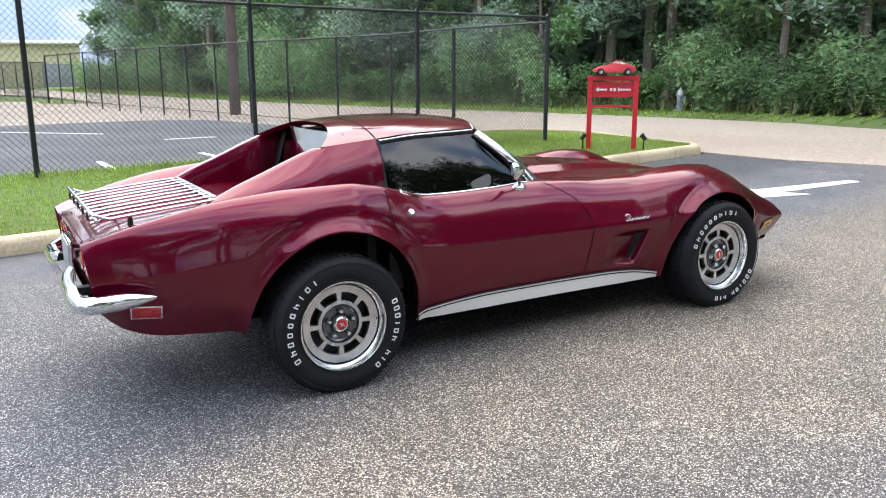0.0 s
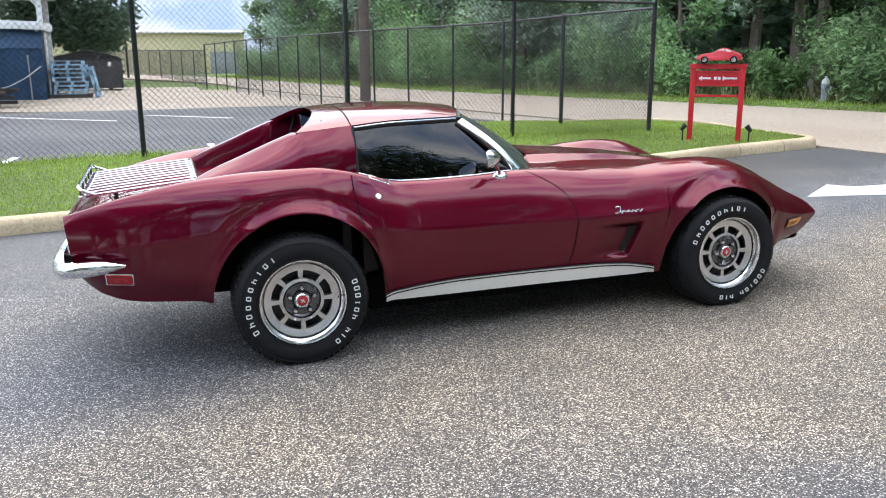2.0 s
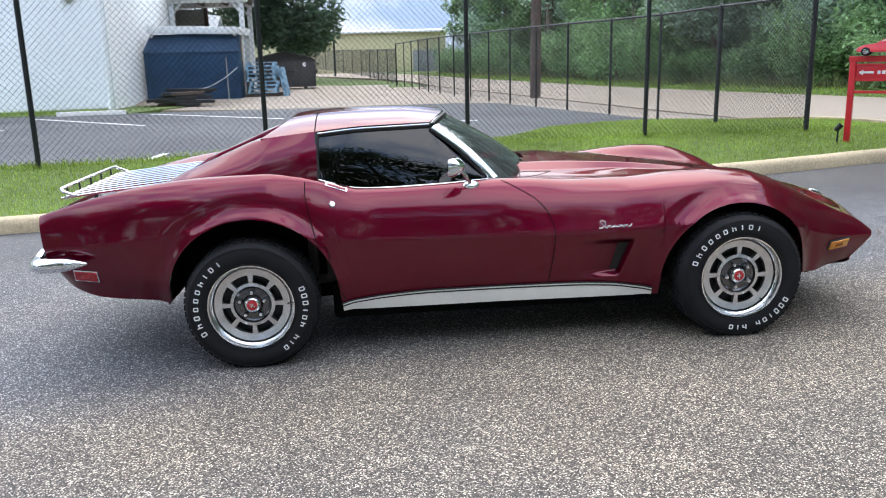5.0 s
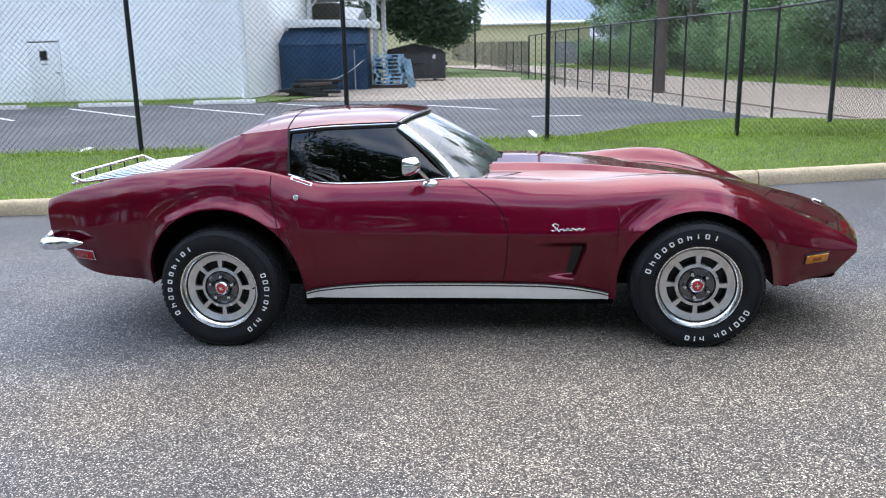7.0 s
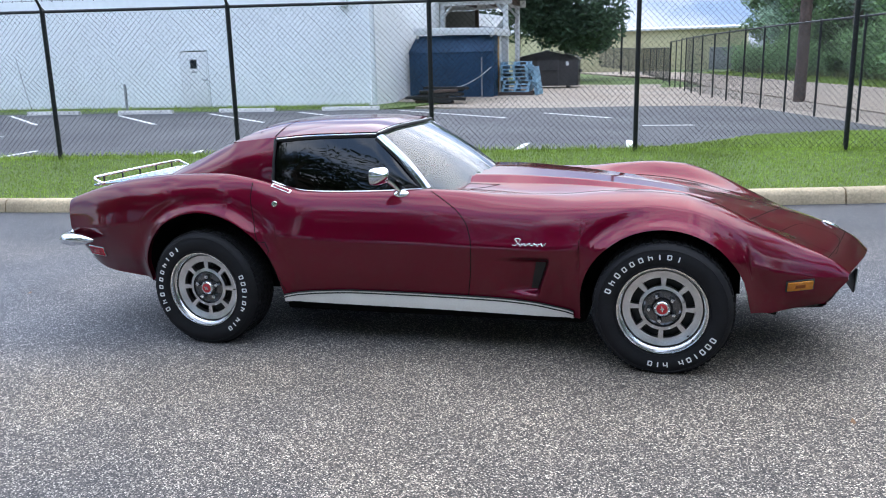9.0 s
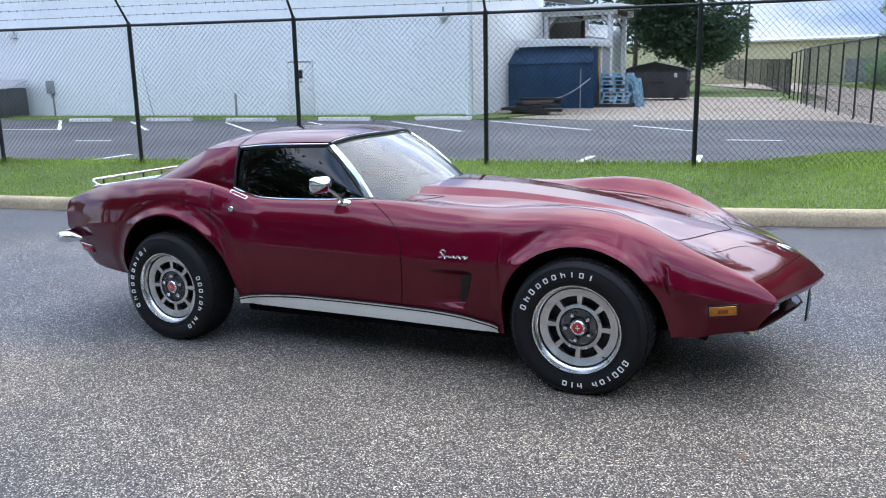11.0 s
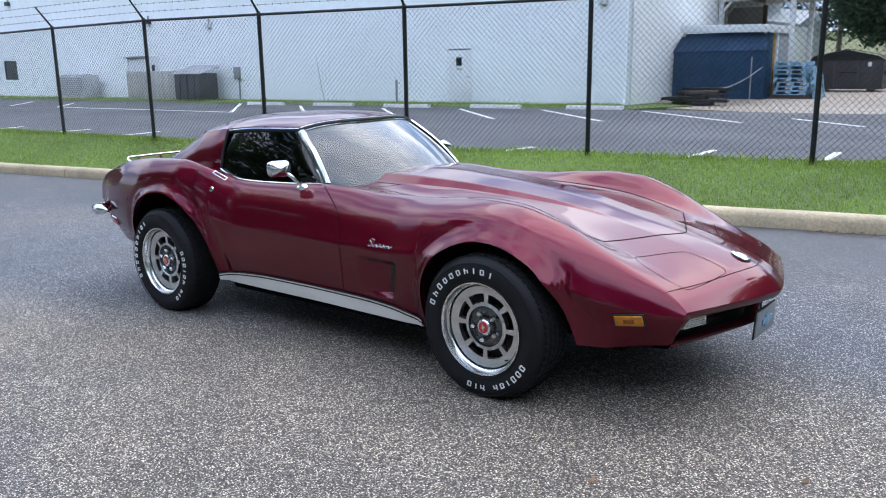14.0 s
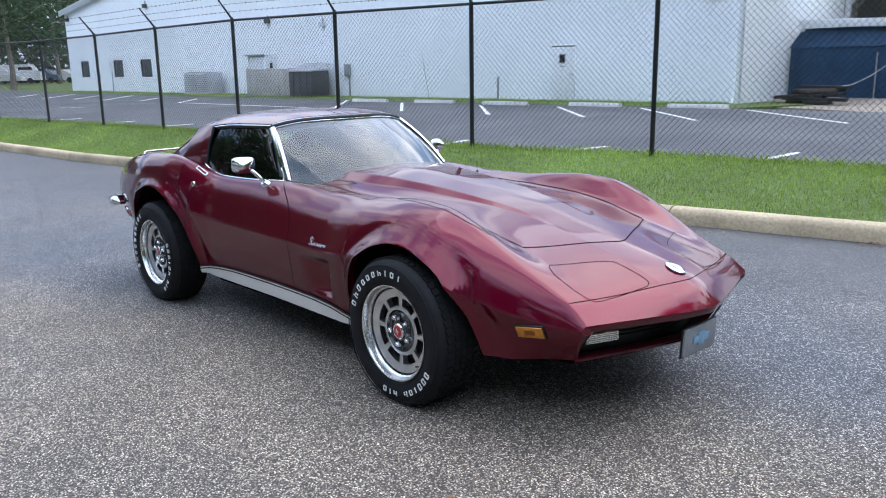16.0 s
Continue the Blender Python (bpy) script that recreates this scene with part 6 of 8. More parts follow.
# ---- wheels ----
def wheel_meshes():
    """Meshes of one wheel, its axis along y and its outer face towards -y."""
    out = {}
    bm = bmesh.new()
    R, W = 0.326, 0.118
    prof = [(0.198, 0.06), (0.205, W - 0.012), (0.235, W + 0.004), (0.268, W + 0.008), (0.296, W + 0.002), (0.314, W - 0.012), (0.322, W - 0.028), (R, W - 0.05)]
    tread = [(R + 0.001, y) for y in (0.052, 0.018, -0.018, -0.052)]
    full = prof + tread + [(r, -y) for r, y in prof[::-1]]
    lathe(bm, full, 72)
    out["tyre"] = (bm, RUBBER)
    bm = bmesh.new()
    # tread blocks
    for i in range(60):
        a = 2 * math.pi * i / 60
        for y, w in ((-0.072, 0.03), (-0.034, 0.026), (0.0, 0.026), (0.034, 0.026), (0.072, 0.03)):
            m = Matrix.Rotation(a + (0.02 if abs(y) > 0.05 else 0), 4, "Y") @ pose(0, y, R + 0.001, 0, 0, 14 if y else -14)
            box(bm, 0.026, w, 0.008, m)
    out["tread"] = (bm, RUBBER)
    # sidewall rib rings
    bm = bmesh.new()
    for r in (0.221, 0.301):
        tube(bm, [(r * math.cos(a), -(W + (0.0055 if r > 0.25 else 0.003)), r * math.sin(a)) for a in [2 * math.pi * k / 72 for k in range(73)]], 0.0022, 5, False)
    out["sidewall_rib"] = (bm, RUBBER)
    # rim lip and barrel
    bm = bmesh.new()
    lathe(bm, [(0.190, 0.06), (0.196, -0.03), (0.200, -(W - 0.018)), (0.206, -(W - 0.004)), (0.2125, -(W - 0.002)), (0.214, -(W - 0.008)), (0.2095, -(W - 0.02)), (0.200, -(W - 0.026)), (0.1935, -(W - 0.035)), (0.1925, -(W - 0.05)), (0.184, -(W - 0.056))], 72)
    out["rim"] = (bm, ALLOY_LIP)
    # slotted face: inner ring, outer ring and eight broad spokes, with thickness
    bm = bmesh.new()
    y0, y1 = -(W - 0.054), -(W - 0.052) + 0.03
    n = 96

    def ring(r0, r1, a0=0.0, a1=2 * math.pi, seg=n, ya=y0, yb=y0):
        for k in range(seg):
            b0, b1 = a0 + (a1 - a0) * k / seg, a0 + (a1 - a0) * (k + 1) / seg
            q = []
            for r, a, y in ((r0, b0, ya), (r1, b0, yb), (r1, b1, yb), (r0, b1, ya)):
                q.append(bm.verts.new((r * math.cos(a), y, r * math.sin(a))))
            bm.faces.new(q)

    def wall(r0, r1, a0, a1, seg):
        for k in range(seg):
            b0, b1 = a0 + (a1 - a0) * k / seg, a0 + (a1 - a0) * (k + 1) / seg
            s0, s1 = r0 + (r1 - r0) * k / seg, r0 + (r1 - r0) * (k + 1) / seg
            bm.faces.new([bm.verts.new(p) for p in ((s0 * math.cos(b0), y0, s0 * math.sin(b0)), (s1 * math.cos(b1), y0, s1 * math.sin(b1)), (s1 * math.cos(b1), y1, s1 * math.sin(b1)), (s0 * math.cos(b0), y1, s0 * math.sin(b0)))])

    ri, ro, half = 0.110, 0.151, radians(17.5)
    ring(ro, 0.156)
    ring(0.156, 0.187, ya=y0, yb=y0 - 0.010)
    ring(0.094, ri, ya=y0 - 0.003, yb=y0)
    for k in range(8):
        c = 2 * math.pi * (k + 0.5) / 8
        step = 2 * math.pi / 8
        ring(ri, ro, c + half, c + step - half, 6)
        wall(ri, ri, c - half, c + half, 6)
        wall(ro, ro, c - half, c + half, 6)
        wall(ri, ro, c - half, c - half, 2)
        wall(ri, ro, c + half, c + half, 2)
    bmesh.ops.remove_doubles(bm, verts=bm.verts, dist=1e-5)
    bmesh.ops.recalc_face_normals(bm, faces=bm.faces)
    out["slotted_face"] = (bm, ALLOY)
    bm = bmesh.new()
    lathe(bm, [(0.0, 0.0), (0.19, 0.0), (0.195, 0.05)], 40)
    out["brake_backing"] = (bm, BLACK)
    bm = bmesh.new()
    lathe(bm, [(0.094, y0 - 0.003), (0.088, y0 + 0.010), (0.080, y0 + 0.015), (0.050, y0 + 0.013), (0.041, y0 - 0.004), (0.0, y0 - 0.006)], 48)
    out["hub_dish"] = (bm, ALLOY_DARK)
    bm = bmesh.new()
    for k in range(5):
        a = 2 * math.pi * k / 5 + 0.3
        b2 = bmesh.new()
        lathe(b2, [(0.0, -0.026), (0.008, -0.025), (0.0135, -0.017), (0.0145, 0.0), (0.0145, 0.006)], 6)
        bmesh.ops.translate(b2, vec=(0.062 * math.cos(a), y0 + 0.004, 0.062 * math.sin(a)), verts=b2.verts)
        me = bpy.data.meshes.new("tmp")
        b2.to_mesh(me)
        b2.free()
        out[f"lug_nut{k}"] = (me, CHROME)
    bm.free()
    bm = bmesh.new()
    lathe(bm, [(0.037, y0 + 0.0), (0.036, y0 - 0.014), (0.031, y0 - 0.019), (0.026, y0 - 0.0185)], 32)
    out["cap_ring"] = (bm, CHROME)
    bm = bmesh.new()
    lathe(bm, [(0.027, y0 - 0.018), (0.024, y0 - 0.0195), (0.0, y0 - 0.0205)], 32)
    out["cap"] = (bm, RED_CAP)
    bm = bmesh.new()
    box(bm, 0.03, 0.002, 0.006, pose(0, y0 - 0.0212, 0, 0, 35))
    box(bm, 0.006, 0.002, 0.022, pose(0, y0 - 0.0210, 0, 0, 35))
    out["cap_mark"] = (bm, CHROME)
    bm = bmesh.new()
    tube(bm, [(0.182, -(W - 0.05), 0), (0.176, -(W - 0.03), 0)], 0.004, 6)
    out["valve_stem"] = (bm, BLACK)
    return out


WHEEL = {}
for nm, (data, mat) in wheel_meshes().items():
    if isinstance(data, bpy.types.Mesh):
        me = data
    else:
        me = bpy.data.meshes.new(nm)
        data.to_mesh(me)
        data.free()
    me.materials.append(mat)
    me.shade_smooth()
    me.set_sharp_from_angle(angle=radians(32))
    WHEEL[nm] = me


def letter_mesh(name, boxes):
    me = bpy.data.meshes.new(name)
    bm = bmesh.new()
    for x, z, w, h in boxes:
        box(bm, w, 0.003, h, pose(x, 0, z))
    bm.to_mesh(me)
    bm.free()
    me.materials.append(WHITE_LETTER)
    return me


# plain white bars in place of the sidewall's raised letters
LETTER = {"o": letter_mesh("letter_ring", [(-0.0075, 0, 0.005, 0.021), (0.0075, 0, 0.005, 0.021), (0, 0.0105, 0.015, 0.005), (0, -0.0105, 0.015, 0.005)]),
          "i": letter_mesh("letter_bar", [(0, 0, 0.0055, 0.025)]),
          "l": letter_mesh("letter_bars", [(-0.006, 0, 0.005, 0.025), (0.0045, 0.003, 0.013, 0.005), (0.0085, -0.004, 0.005, 0.014)])}


def letter_bars(a0, a1, kinds, wheel):
    """Raised white shapes in an arc on the sidewall, one for each letter's place."""
    for k, kind in enumerate(kinds):
        if kind == " ":
            continue
        a = a0 + (a1 - a0) * (k + 0.5) / len(kinds)
        h = 1.12 if k < 3 else 0.95
        o = new("letter_bar", LETTER[kind])
        o.parent = wheel
        o.matrix_local = Matrix.Rotation(-a + math.pi / 2, 4, "Y") @ pose(0, -0.1265, 0.266 - 0.012 * (1 - h)) @ Matrix.Diagonal((1.1, 1, h, 1))


for i, (wx, sign, turn) in enumerate(((-1.2446, -1, 0), (1.2446, -1, 47), (-1.2446, 1, 70), (1.2446, 1, 140))):
    y = 0.743
    m = pose(wx, sign * y, 0.318, 0, 0, 0 if sign < 0 else 180) @ pose(0, 0, 0, 0, turn if sign < 0 else -turn, 0)
    w = part("wheel", boxed(0.05, 0.12, 0.05, pose(0, 0.06, 0)), BLACK, CAR, "slotted alloy wheel with white-lettered tyre")
    w.matrix_local = m
    for nm, me in WHEEL.items():
        o = new("lug_nut" if nm.startswith("lug") else nm, me)
        o.parent = w
    letter_bars(radians(212), radians(116), "oloooolioi", w)
    letter_bars(radians(22), radians(-58), "oooiol lio", w)


# ---- bright parts and fittings ----
for sign in (-1, 1):
    # rear bumper half: blade round the corner
    bm = bmesh.new()
    path = [(-2.315, 0.20, 0.556), (-2.335, 0.24, 0.548), (-2.345, 0.36, 0.542), (-2.345, 0.52, 0.54), (-2.33, 0.645, 0.542), (-2.28, 0.715, 0.55), (-2.20, 0.742, 0.556), (-2.10, 0.755, 0.560), (-2.035, 0.752, 0.560)]
    pts = smooth_path(path, 0.025)
    rows = []
    for i, p in enumerate(pts):
        d = (pts[min(i + 1, len(pts) - 1)] - pts[max(i - 1, 0)]).normalized()
        n = Vector((d.y, -d.x, 0)).normalized()
        if n.dot(Vector((p.x + 1.6, p.y, 0))) < 0:
            n = -n
        e = 1.0 if p.x < -2.2 else max(0.12, 1 - ((p.x + 2.2) / 0.168) ** 2 * 0.88)
        hh = 0.036 * e + 0.024 * ease(0.62, 0.5, p.y)
        prof = [(-0.03, 0.95), (-0.005, 1.0), (0.012, 0.75), (0.022, 0.25), (0.024, -0.1), (0.018, -0.6), (0.004, -0.95), (-0.03, -1.0)]
        rows.append([(p.x + n.x * o * e, sign * (p.y + n.y * o * e), p.z + hh * q) for o, q in prof])
    grid_mesh(bm, rows)
    bmesh.ops.recalc_face_normals(bm, faces=bm.faces)
    bmp = part("rear_bumper", bm, CHROME, CAR, "chrome half bumper", sharp=60)
    part("bumper_bracket", boxed(0.1, 0.05, 0.04, pose(-2.30, sign * 0.4, 0.545), 0.006), BLACK, bmp)
    # round tail lamps, two on each side
    for y in (0.36, 0.53):
        for r, mat, nm, dx in ((0.052, CHROME, "lamp_ring", 0.0), (0.044, RED_LENS, "tail_lamp", 0.006)):
            bm = bmesh.new()
            lathe(bm, [(0.0, -0.006), (r * 0.8, -0.004), (r, 0.0), (r, 0.02)], 28)
            bmesh.ops.transform(bm, matrix=pose(-2.266 - dx + 0.005 * (y / 0.65) ** 1.2, sign * y, 0.672, 0, 0, -90), verts=bm.verts)
            part(nm, bm, mat, tail)
plate2 = part("rear_plate", boxed(0.01, 0.3, 0.15, pose(-2.30, 0, 0.63), 0.003), GREYBOX, CAR, "rear plate in its recess")
part("plate_frame", boxed(0.014, 0.34, 0.19, pose(-2.292, 0, 0.63), 0.004), CHROME, plate2)
# luggage rack on the rear deck
rack = part("luggage_rack", boxed(0.02, 0.9, 0.006, pose(-1.69, 0.0, 0.893)), CHROME, CAR, "chrome luggage rack on the rear deck")
for k in range(10):
    y = -0.45 + 0.1 * k
    bm = bmesh.new()
    tube(bm, smooth_path([(-2.225, y, 0.846), (-2.15, y, 0.855), (-1.95, y, 0.874), (-1.67, y, 0.898)], 0.05), 0.0072, 8)
    part("rack_bar", bm, CHROME, rack)
for x, z in ((-1.67, 0.899), (-2.20, 0.849)):
    bm = bmesh.new()
    tube(bm, [(x, y, z) for y in (-0.46, -0.2, 0.0, 0.2, 0.46)], 0.009, 8)
    part("rack_cross_bar", bm, CHROME, rack)
bm = bmesh.new()
tube(bm, smooth_path([(-2.15, -0.46, 0.857), (-2.215, -0.46, 0.885), (-2.225, -0.43, 0.895), (-2.225, 0.0, 0.897), (-2.225, 0.43, 0.895), (-2.215, 0.46, 0.885), (-2.15, 0.46, 0.857)], 0.03), 0.0085, 8)
part("rack_rear_rail", bm, CHROME, rack)
for y in (-0.36, -0.18, 0.0, 0.18, 0.36):
    bm = bmesh.new()
    tube(bm, [(-2.225, y, 0.846), (-2.225, y, 0.897)], 0.0055, 6)
    part("rack_stay", bm, BLACK, rack)
for y in (-0.42, 0.42):
    for x in (-1.72, -2.06):
        top, _ = on_top(x, y)
        bm = bmesh.new()
        tube(bm, [top - Vector((0, 0, 0.01)), (x, y, 0.884 if x > -1.9 else 0.862)], [0.014, 0.009], 8)
        part("rack_foot", bm, BLACK, rack)
for y in (-0.25, 0.0, 0.25):
    for x in (-1.70, -2.1):
        top, _ = on_top(x, y)
        bm = bmesh.new()
        tube(bm, [top - Vector((0, 0, 0.01)), (x, y, 0.89 if x > -1.9 else 0.86)], 0.006, 6)
        part("rack_stay", bm, CHROME, rack)

# door mirrors, locks, handles
for sign in (-1, 1):
    d = PANELS["door_right" if sign < 0 else "door_left"]
    base = Vector((-0.115, sign * 0.640, 0.838))
    mir = bmesh.new()
    lathe(mir, [(0.0, 0.012), (0.018, 0.012), (0.03, 0.006), (0.034, 0.0), (0.034, -0.01)], 24, "z")
    bmesh.ops.scale(mir, vec=(1.25, 0.8, 1), verts=mir.verts)
    bmesh.ops.transform(mir, matrix=Matrix.Translation(base) @ pose(0, 0, 0, -sign * 38), verts=mir.verts)
    m0 = part("door_mirror", mir, CHROME, CAR, "chrome door mirror on a slim stalk")
    bm = bmesh.new()
    tube(bm, smooth_path([base, base + Vector((-0.03, sign * 0.035, 0.05)), base + Vector((-0.075, sign * 0.075, 0.10))], 0.015), 0.010, 10)
    part("mirror_stalk", bm, CHROME, m0)
    c = Vector((-0.200, sign * 0.722, 0.941))
    bm = bmesh.new()
    rows = []
    for i, (dx, k) in enumerate(((-0.018, 0.94), (-0.012, 1.0), (0.004, 0.97), (0.02, 0.78), (0.038, 0.5), (0.049, 0.22), (0.051, 0.02))):
        rows.append([(dx, k * 0.066 * math.copysign(abs(math.cos(a)) ** 0.52, math.cos(a)), k * 0.046 * math.copysign(abs(math.sin(a)) ** 0.52, math.sin(a))) for a in [2 * math.pi * q / 28 for q in range(29)]])
    grid_mesh(bm, rows)
    bmesh.ops.transform(bm, matrix=Matrix.Translation(c) @ pose(0, 0, 0, 0, 0, sign * 27), verts=bm.verts)
    bmesh.ops.recalc_face_normals(bm, faces=bm.faces)
    part("mirror_shell", bm, CHROME, m0)
    bm = bmesh.new()
    bm.faces.new([bm.verts.new((-0.016, 0.94 * 0.064 * math.copysign(abs(math.cos(a)) ** 0.52, math.cos(a)), 0.94 * 0.044 * math.copysign(abs(math.sin(a)) ** 0.52, math.sin(a)))) for a in [2 * math.pi * q / 28 for q in range(28)]])
    bmesh.ops.transform(bm, matrix=Matrix.Translation(c) @ pose(0, 0, 0, 0, 0, sign * 27), verts=bm.verts)
    part("mirror_glass", bm, material("mirror_silver", (0.85, 0.86, 0.87), 0.02, 1.0, vary=(10, 0.01, 40, 0.01)), m0)
    f = side_frame(-0.82, 0.79, sign)
    bm = bmesh.new()
    lathe(bm, [(0.0, 0.007), (0.012, 0.007), (0.016, 0.004), (0.018, -0.002)], 24, "z")
    bmesh.ops.transform(bm, matrix=f, verts=bm.verts)
    lk = part("door_lock", bm, CHROME, d, "round chrome door lock")
    # flush handle plate on top of the door
    p, n = SKIN.find_nearest(Vector((-0.80, sign * 0.68, 0.865)))[:2]
    if n.z < 0:
        n = -n
    fx = Vector((1, 0, -0.28))
    fx = (fx - n * n.dot(fx)).normalized()
    fy = n.cross(fx)
    m = Matrix(((fx.x, fy.x, n.x, p.x), (fx.y, fy.y, n.y, p.y), (fx.z, fy.z, n.z, p.z), (0, 0, 0, 1)))
    hd = part("door_handle", boxed(0.115, 0.024, 0.003, m @ pose(0, 0, 0.0005), 0.001), CHROME, d, "flush chrome door handle")
    part("handle_flap", boxed(0.098, 0.016, 0.002, m @ pose(0, 0, 0.0028), 0.0008), PAINT, hd)

# aerial stump and wiper arm
p, n = on_top(0.50, 0.40)
bm = bmesh.new()
tube(bm, [p - n * 0.005, p + n * 0.02, p + n * 0.035], [0.012, 0.010, 0.005], 8)
part("aerial_base", bm, BLACK, CAR)
bm = bmesh.new()
tube(bm, [(0.285, 0.10, 0.885), (0.29, -0.28, 0.882)], 0.005, 6)
part("wiper_arm", bm, BLACK, CAR)
# exhaust tips under the tail
for sign in (-1, 1):
    bm = bmesh.new()
    tube(bm, smooth_path([(-1.7, sign * 0.46, 0.36), (-1.9, sign * 0.465, 0.365), (-2.08, sign * 0.47, 0.378)], 0.06), 0.034, 14, False)
    tube(bm, [(-2.078, sign * 0.47, 0.378), (-1.95, sign * 0.467, 0.369)], 0.029, 14, False)
    part("exhaust_tip", bm, CHROME, CAR, "short chrome exhaust tip")
# front chin shield below the nose and an axle line below the car
part("air_dam", boxed(0.07, 1.06, 0.09, pose(1.76, 0, 0.268, 0, 12), 0.02), UNDERSIDE, CAR)
bm = bmesh.new()
tube(bm, [(-1.2446, -0.66, 0.3), (-1.2446, 0.66, 0.3)], 0.03, 8)
tube(bm, [(1.2446, -0.66, 0.3), (1.2446, 0.66, 0.3)], 0.03, 8)
part("axle", bm, BLACK, CAR)
# ---- plants ----
def leaf_mesh(name, centres, sizes, rnd, mat, squash=0.75, droop=0.0):
    """One small folded leaf blade at each centre, turned at random."""
    n = len(centres)
    c = np.array(centres)
    rg = np.random.RandomState(rnd)
    u = rg.normal(size=(n, 3))
    u[:, 2] = u[:, 2] * 0.6 - droop
    u /= np.linalg.norm(u, axis=1)[:, None]
    v = np.cross(u, rg.normal(size=(n, 3)))
    v /= np.linalg.norm(v, axis=1)[:, None]
    s = np.array(sizes)[:, None]
    w = np.cross(u, v)
    a, b, d, e = c - u * s, c + v * s * squash * 0.5 + w * s * 0.12, c + u * s, c - v * s * squash * 0.5 + w * s * 0.12
    verts = np.stack([a, b, d, e], axis=1).reshape(-1, 3)
    faces = np.arange(4 * n).reshape(-1, 4)
    me = bpy.data.meshes.new(name)
    me.from_pydata(verts.tolist(), [], faces.tolist())
    me.materials.append(mat)
    return me


def broadleaf(seed, height, spread_r, low, leaves, mat, leaf=0.15):
    """A tree: tapered trunk, limbs, and a crown of leaf clumps round the limbs' ends."""
    rnd = random.Random(seed)
    t = thing("tree", None, "", "tree")
    bm = bmesh.new()
    lean = Vector((rnd.uniform(-0.3, 0.3), rnd.uniform(-0.3, 0.3), 0))
    r0 = 0.016 * height + 0.04
    pts = [Vector((0, 0, -0.2)) + lean * (k / 6) ** 2 + Vector((rnd.uniform(-0.05, 0.05), rnd.uniform(-0.05, 0.05), height * 0.85 * k / 6)) for k in range(7)]
    tube(bm, pts, [r0 * (1.25 if k == 0 else 1 - 0.8 * k / 6) for k in range(7)], 8)
    tips = []
    for k in range(16):
        f = rnd.uniform(low, 0.98)
        z = height * 0.85 * f
        a = rnd.uniform(0, 2 * math.pi)
        prof = math.sin(math.pi * min(1, max(0.12, (f - low * 0.6) / (1.06 - low * 0.6))) ** 0.8) ** 0.7
        ln = spread_r * prof * rnd.uniform(0.65, 1.15)
        base = lean * f * f + Vector((0, 0, z))
        tip = base + Vector((math.cos(a) * ln, math.sin(a) * ln, ln * rnd.uniform(0.05, 0.5)))
        mid = base.lerp(tip, 0.5) + Vector((0, 0, -0.08 * ln))
        rr = r0 * 0.35 * (1 - 0.5 * f)
        tube(bm, [base, mid, tip], [rr, rr * 0.7, rr * 0.25], 5)
        tips += [tip, mid.lerp(tip, 0.4), mid]
    tips.append(pts[-1] + Vector((0, 0, height * 0.12)))
    part("trunk", bm, BARK, t)
    centres, sizes = [], []
    for k in range(leaves):
        c = tips[rnd.randrange(len(tips))]
        r = spread_r * 0.30 * rnd.uniform(0.2, 1.0) ** 0.5 * (1.2 if rnd.random() < 0.1 else 1)
        d = Vector((rnd.gauss(0, 1), rnd.gauss(0, 1), rnd.gauss(0, 0.75))).normalized() * r
        centres.append(tuple(c + d))
        sizes.append(leaf * rnd.uniform(0.6, 1.25))
    cr = new("crown", leaf_mesh("crown", centres, sizes, seed, mat))
    cr.parent = t
    return t


def pine(seed, height, leaves, leaf=0.22):
    rnd = random.Random(seed)
    t = thing("pine_tree", None, "", "tree")
    bm = bmesh.new()
    r0 = 0.0075 * height + 0.03
    pts = [Vector((0.12 * noise.noise((seed, k * 0.4, 0)), 0.12 * noise.noise((seed, k * 0.4, 9)), height * k / 8 - 0.2)) for k in range(9)]
    tube(bm, pts, [r0 * (1.2 if k == 0 else 1 - 0.85 * k / 8) for k in range(9)], 8)
    tips = []
    for k in range(26):
        f = rnd.uniform(0.38, 1.0)
        a = rnd.uniform(0, 2 * math.pi)
        ln = height * 0.17 * (1.12 - f) ** 0.6 * rnd.uniform(0.6, 1.15)
        base = Vector((0, 0, height * f))
        tip = base + Vector((math.cos(a) * ln, math.sin(a) * ln, ln * rnd.uniform(-0.1, 0.35)))
        tube(bm, [base, base.lerp(tip, 0.6) + Vector((0, 0, -0.05 * ln)), tip], [0.05, 0.03, 0.01], 4)
        tips += [tip, base.lerp(tip, 0.7), base.lerp(tip, 0.45)]
    part("trunk", bm, BARK, t)
    centres, sizes = [], []
    for k in range(leaves):
        c = tips[rnd.randrange(len(tips))]
        d = Vector((rnd.gauss(0, 1), rnd.gauss(0, 1), rnd.gauss(0, 0.6))) * 0.36
        centres.append(tuple(c + d))
        sizes.append(leaf * rnd.uniform(0.6, 1.3))
    cr = new("crown", leaf_mesh("crown", centres, sizes, seed, NEEDLE, 0.28))
    cr.parent = t
    return t


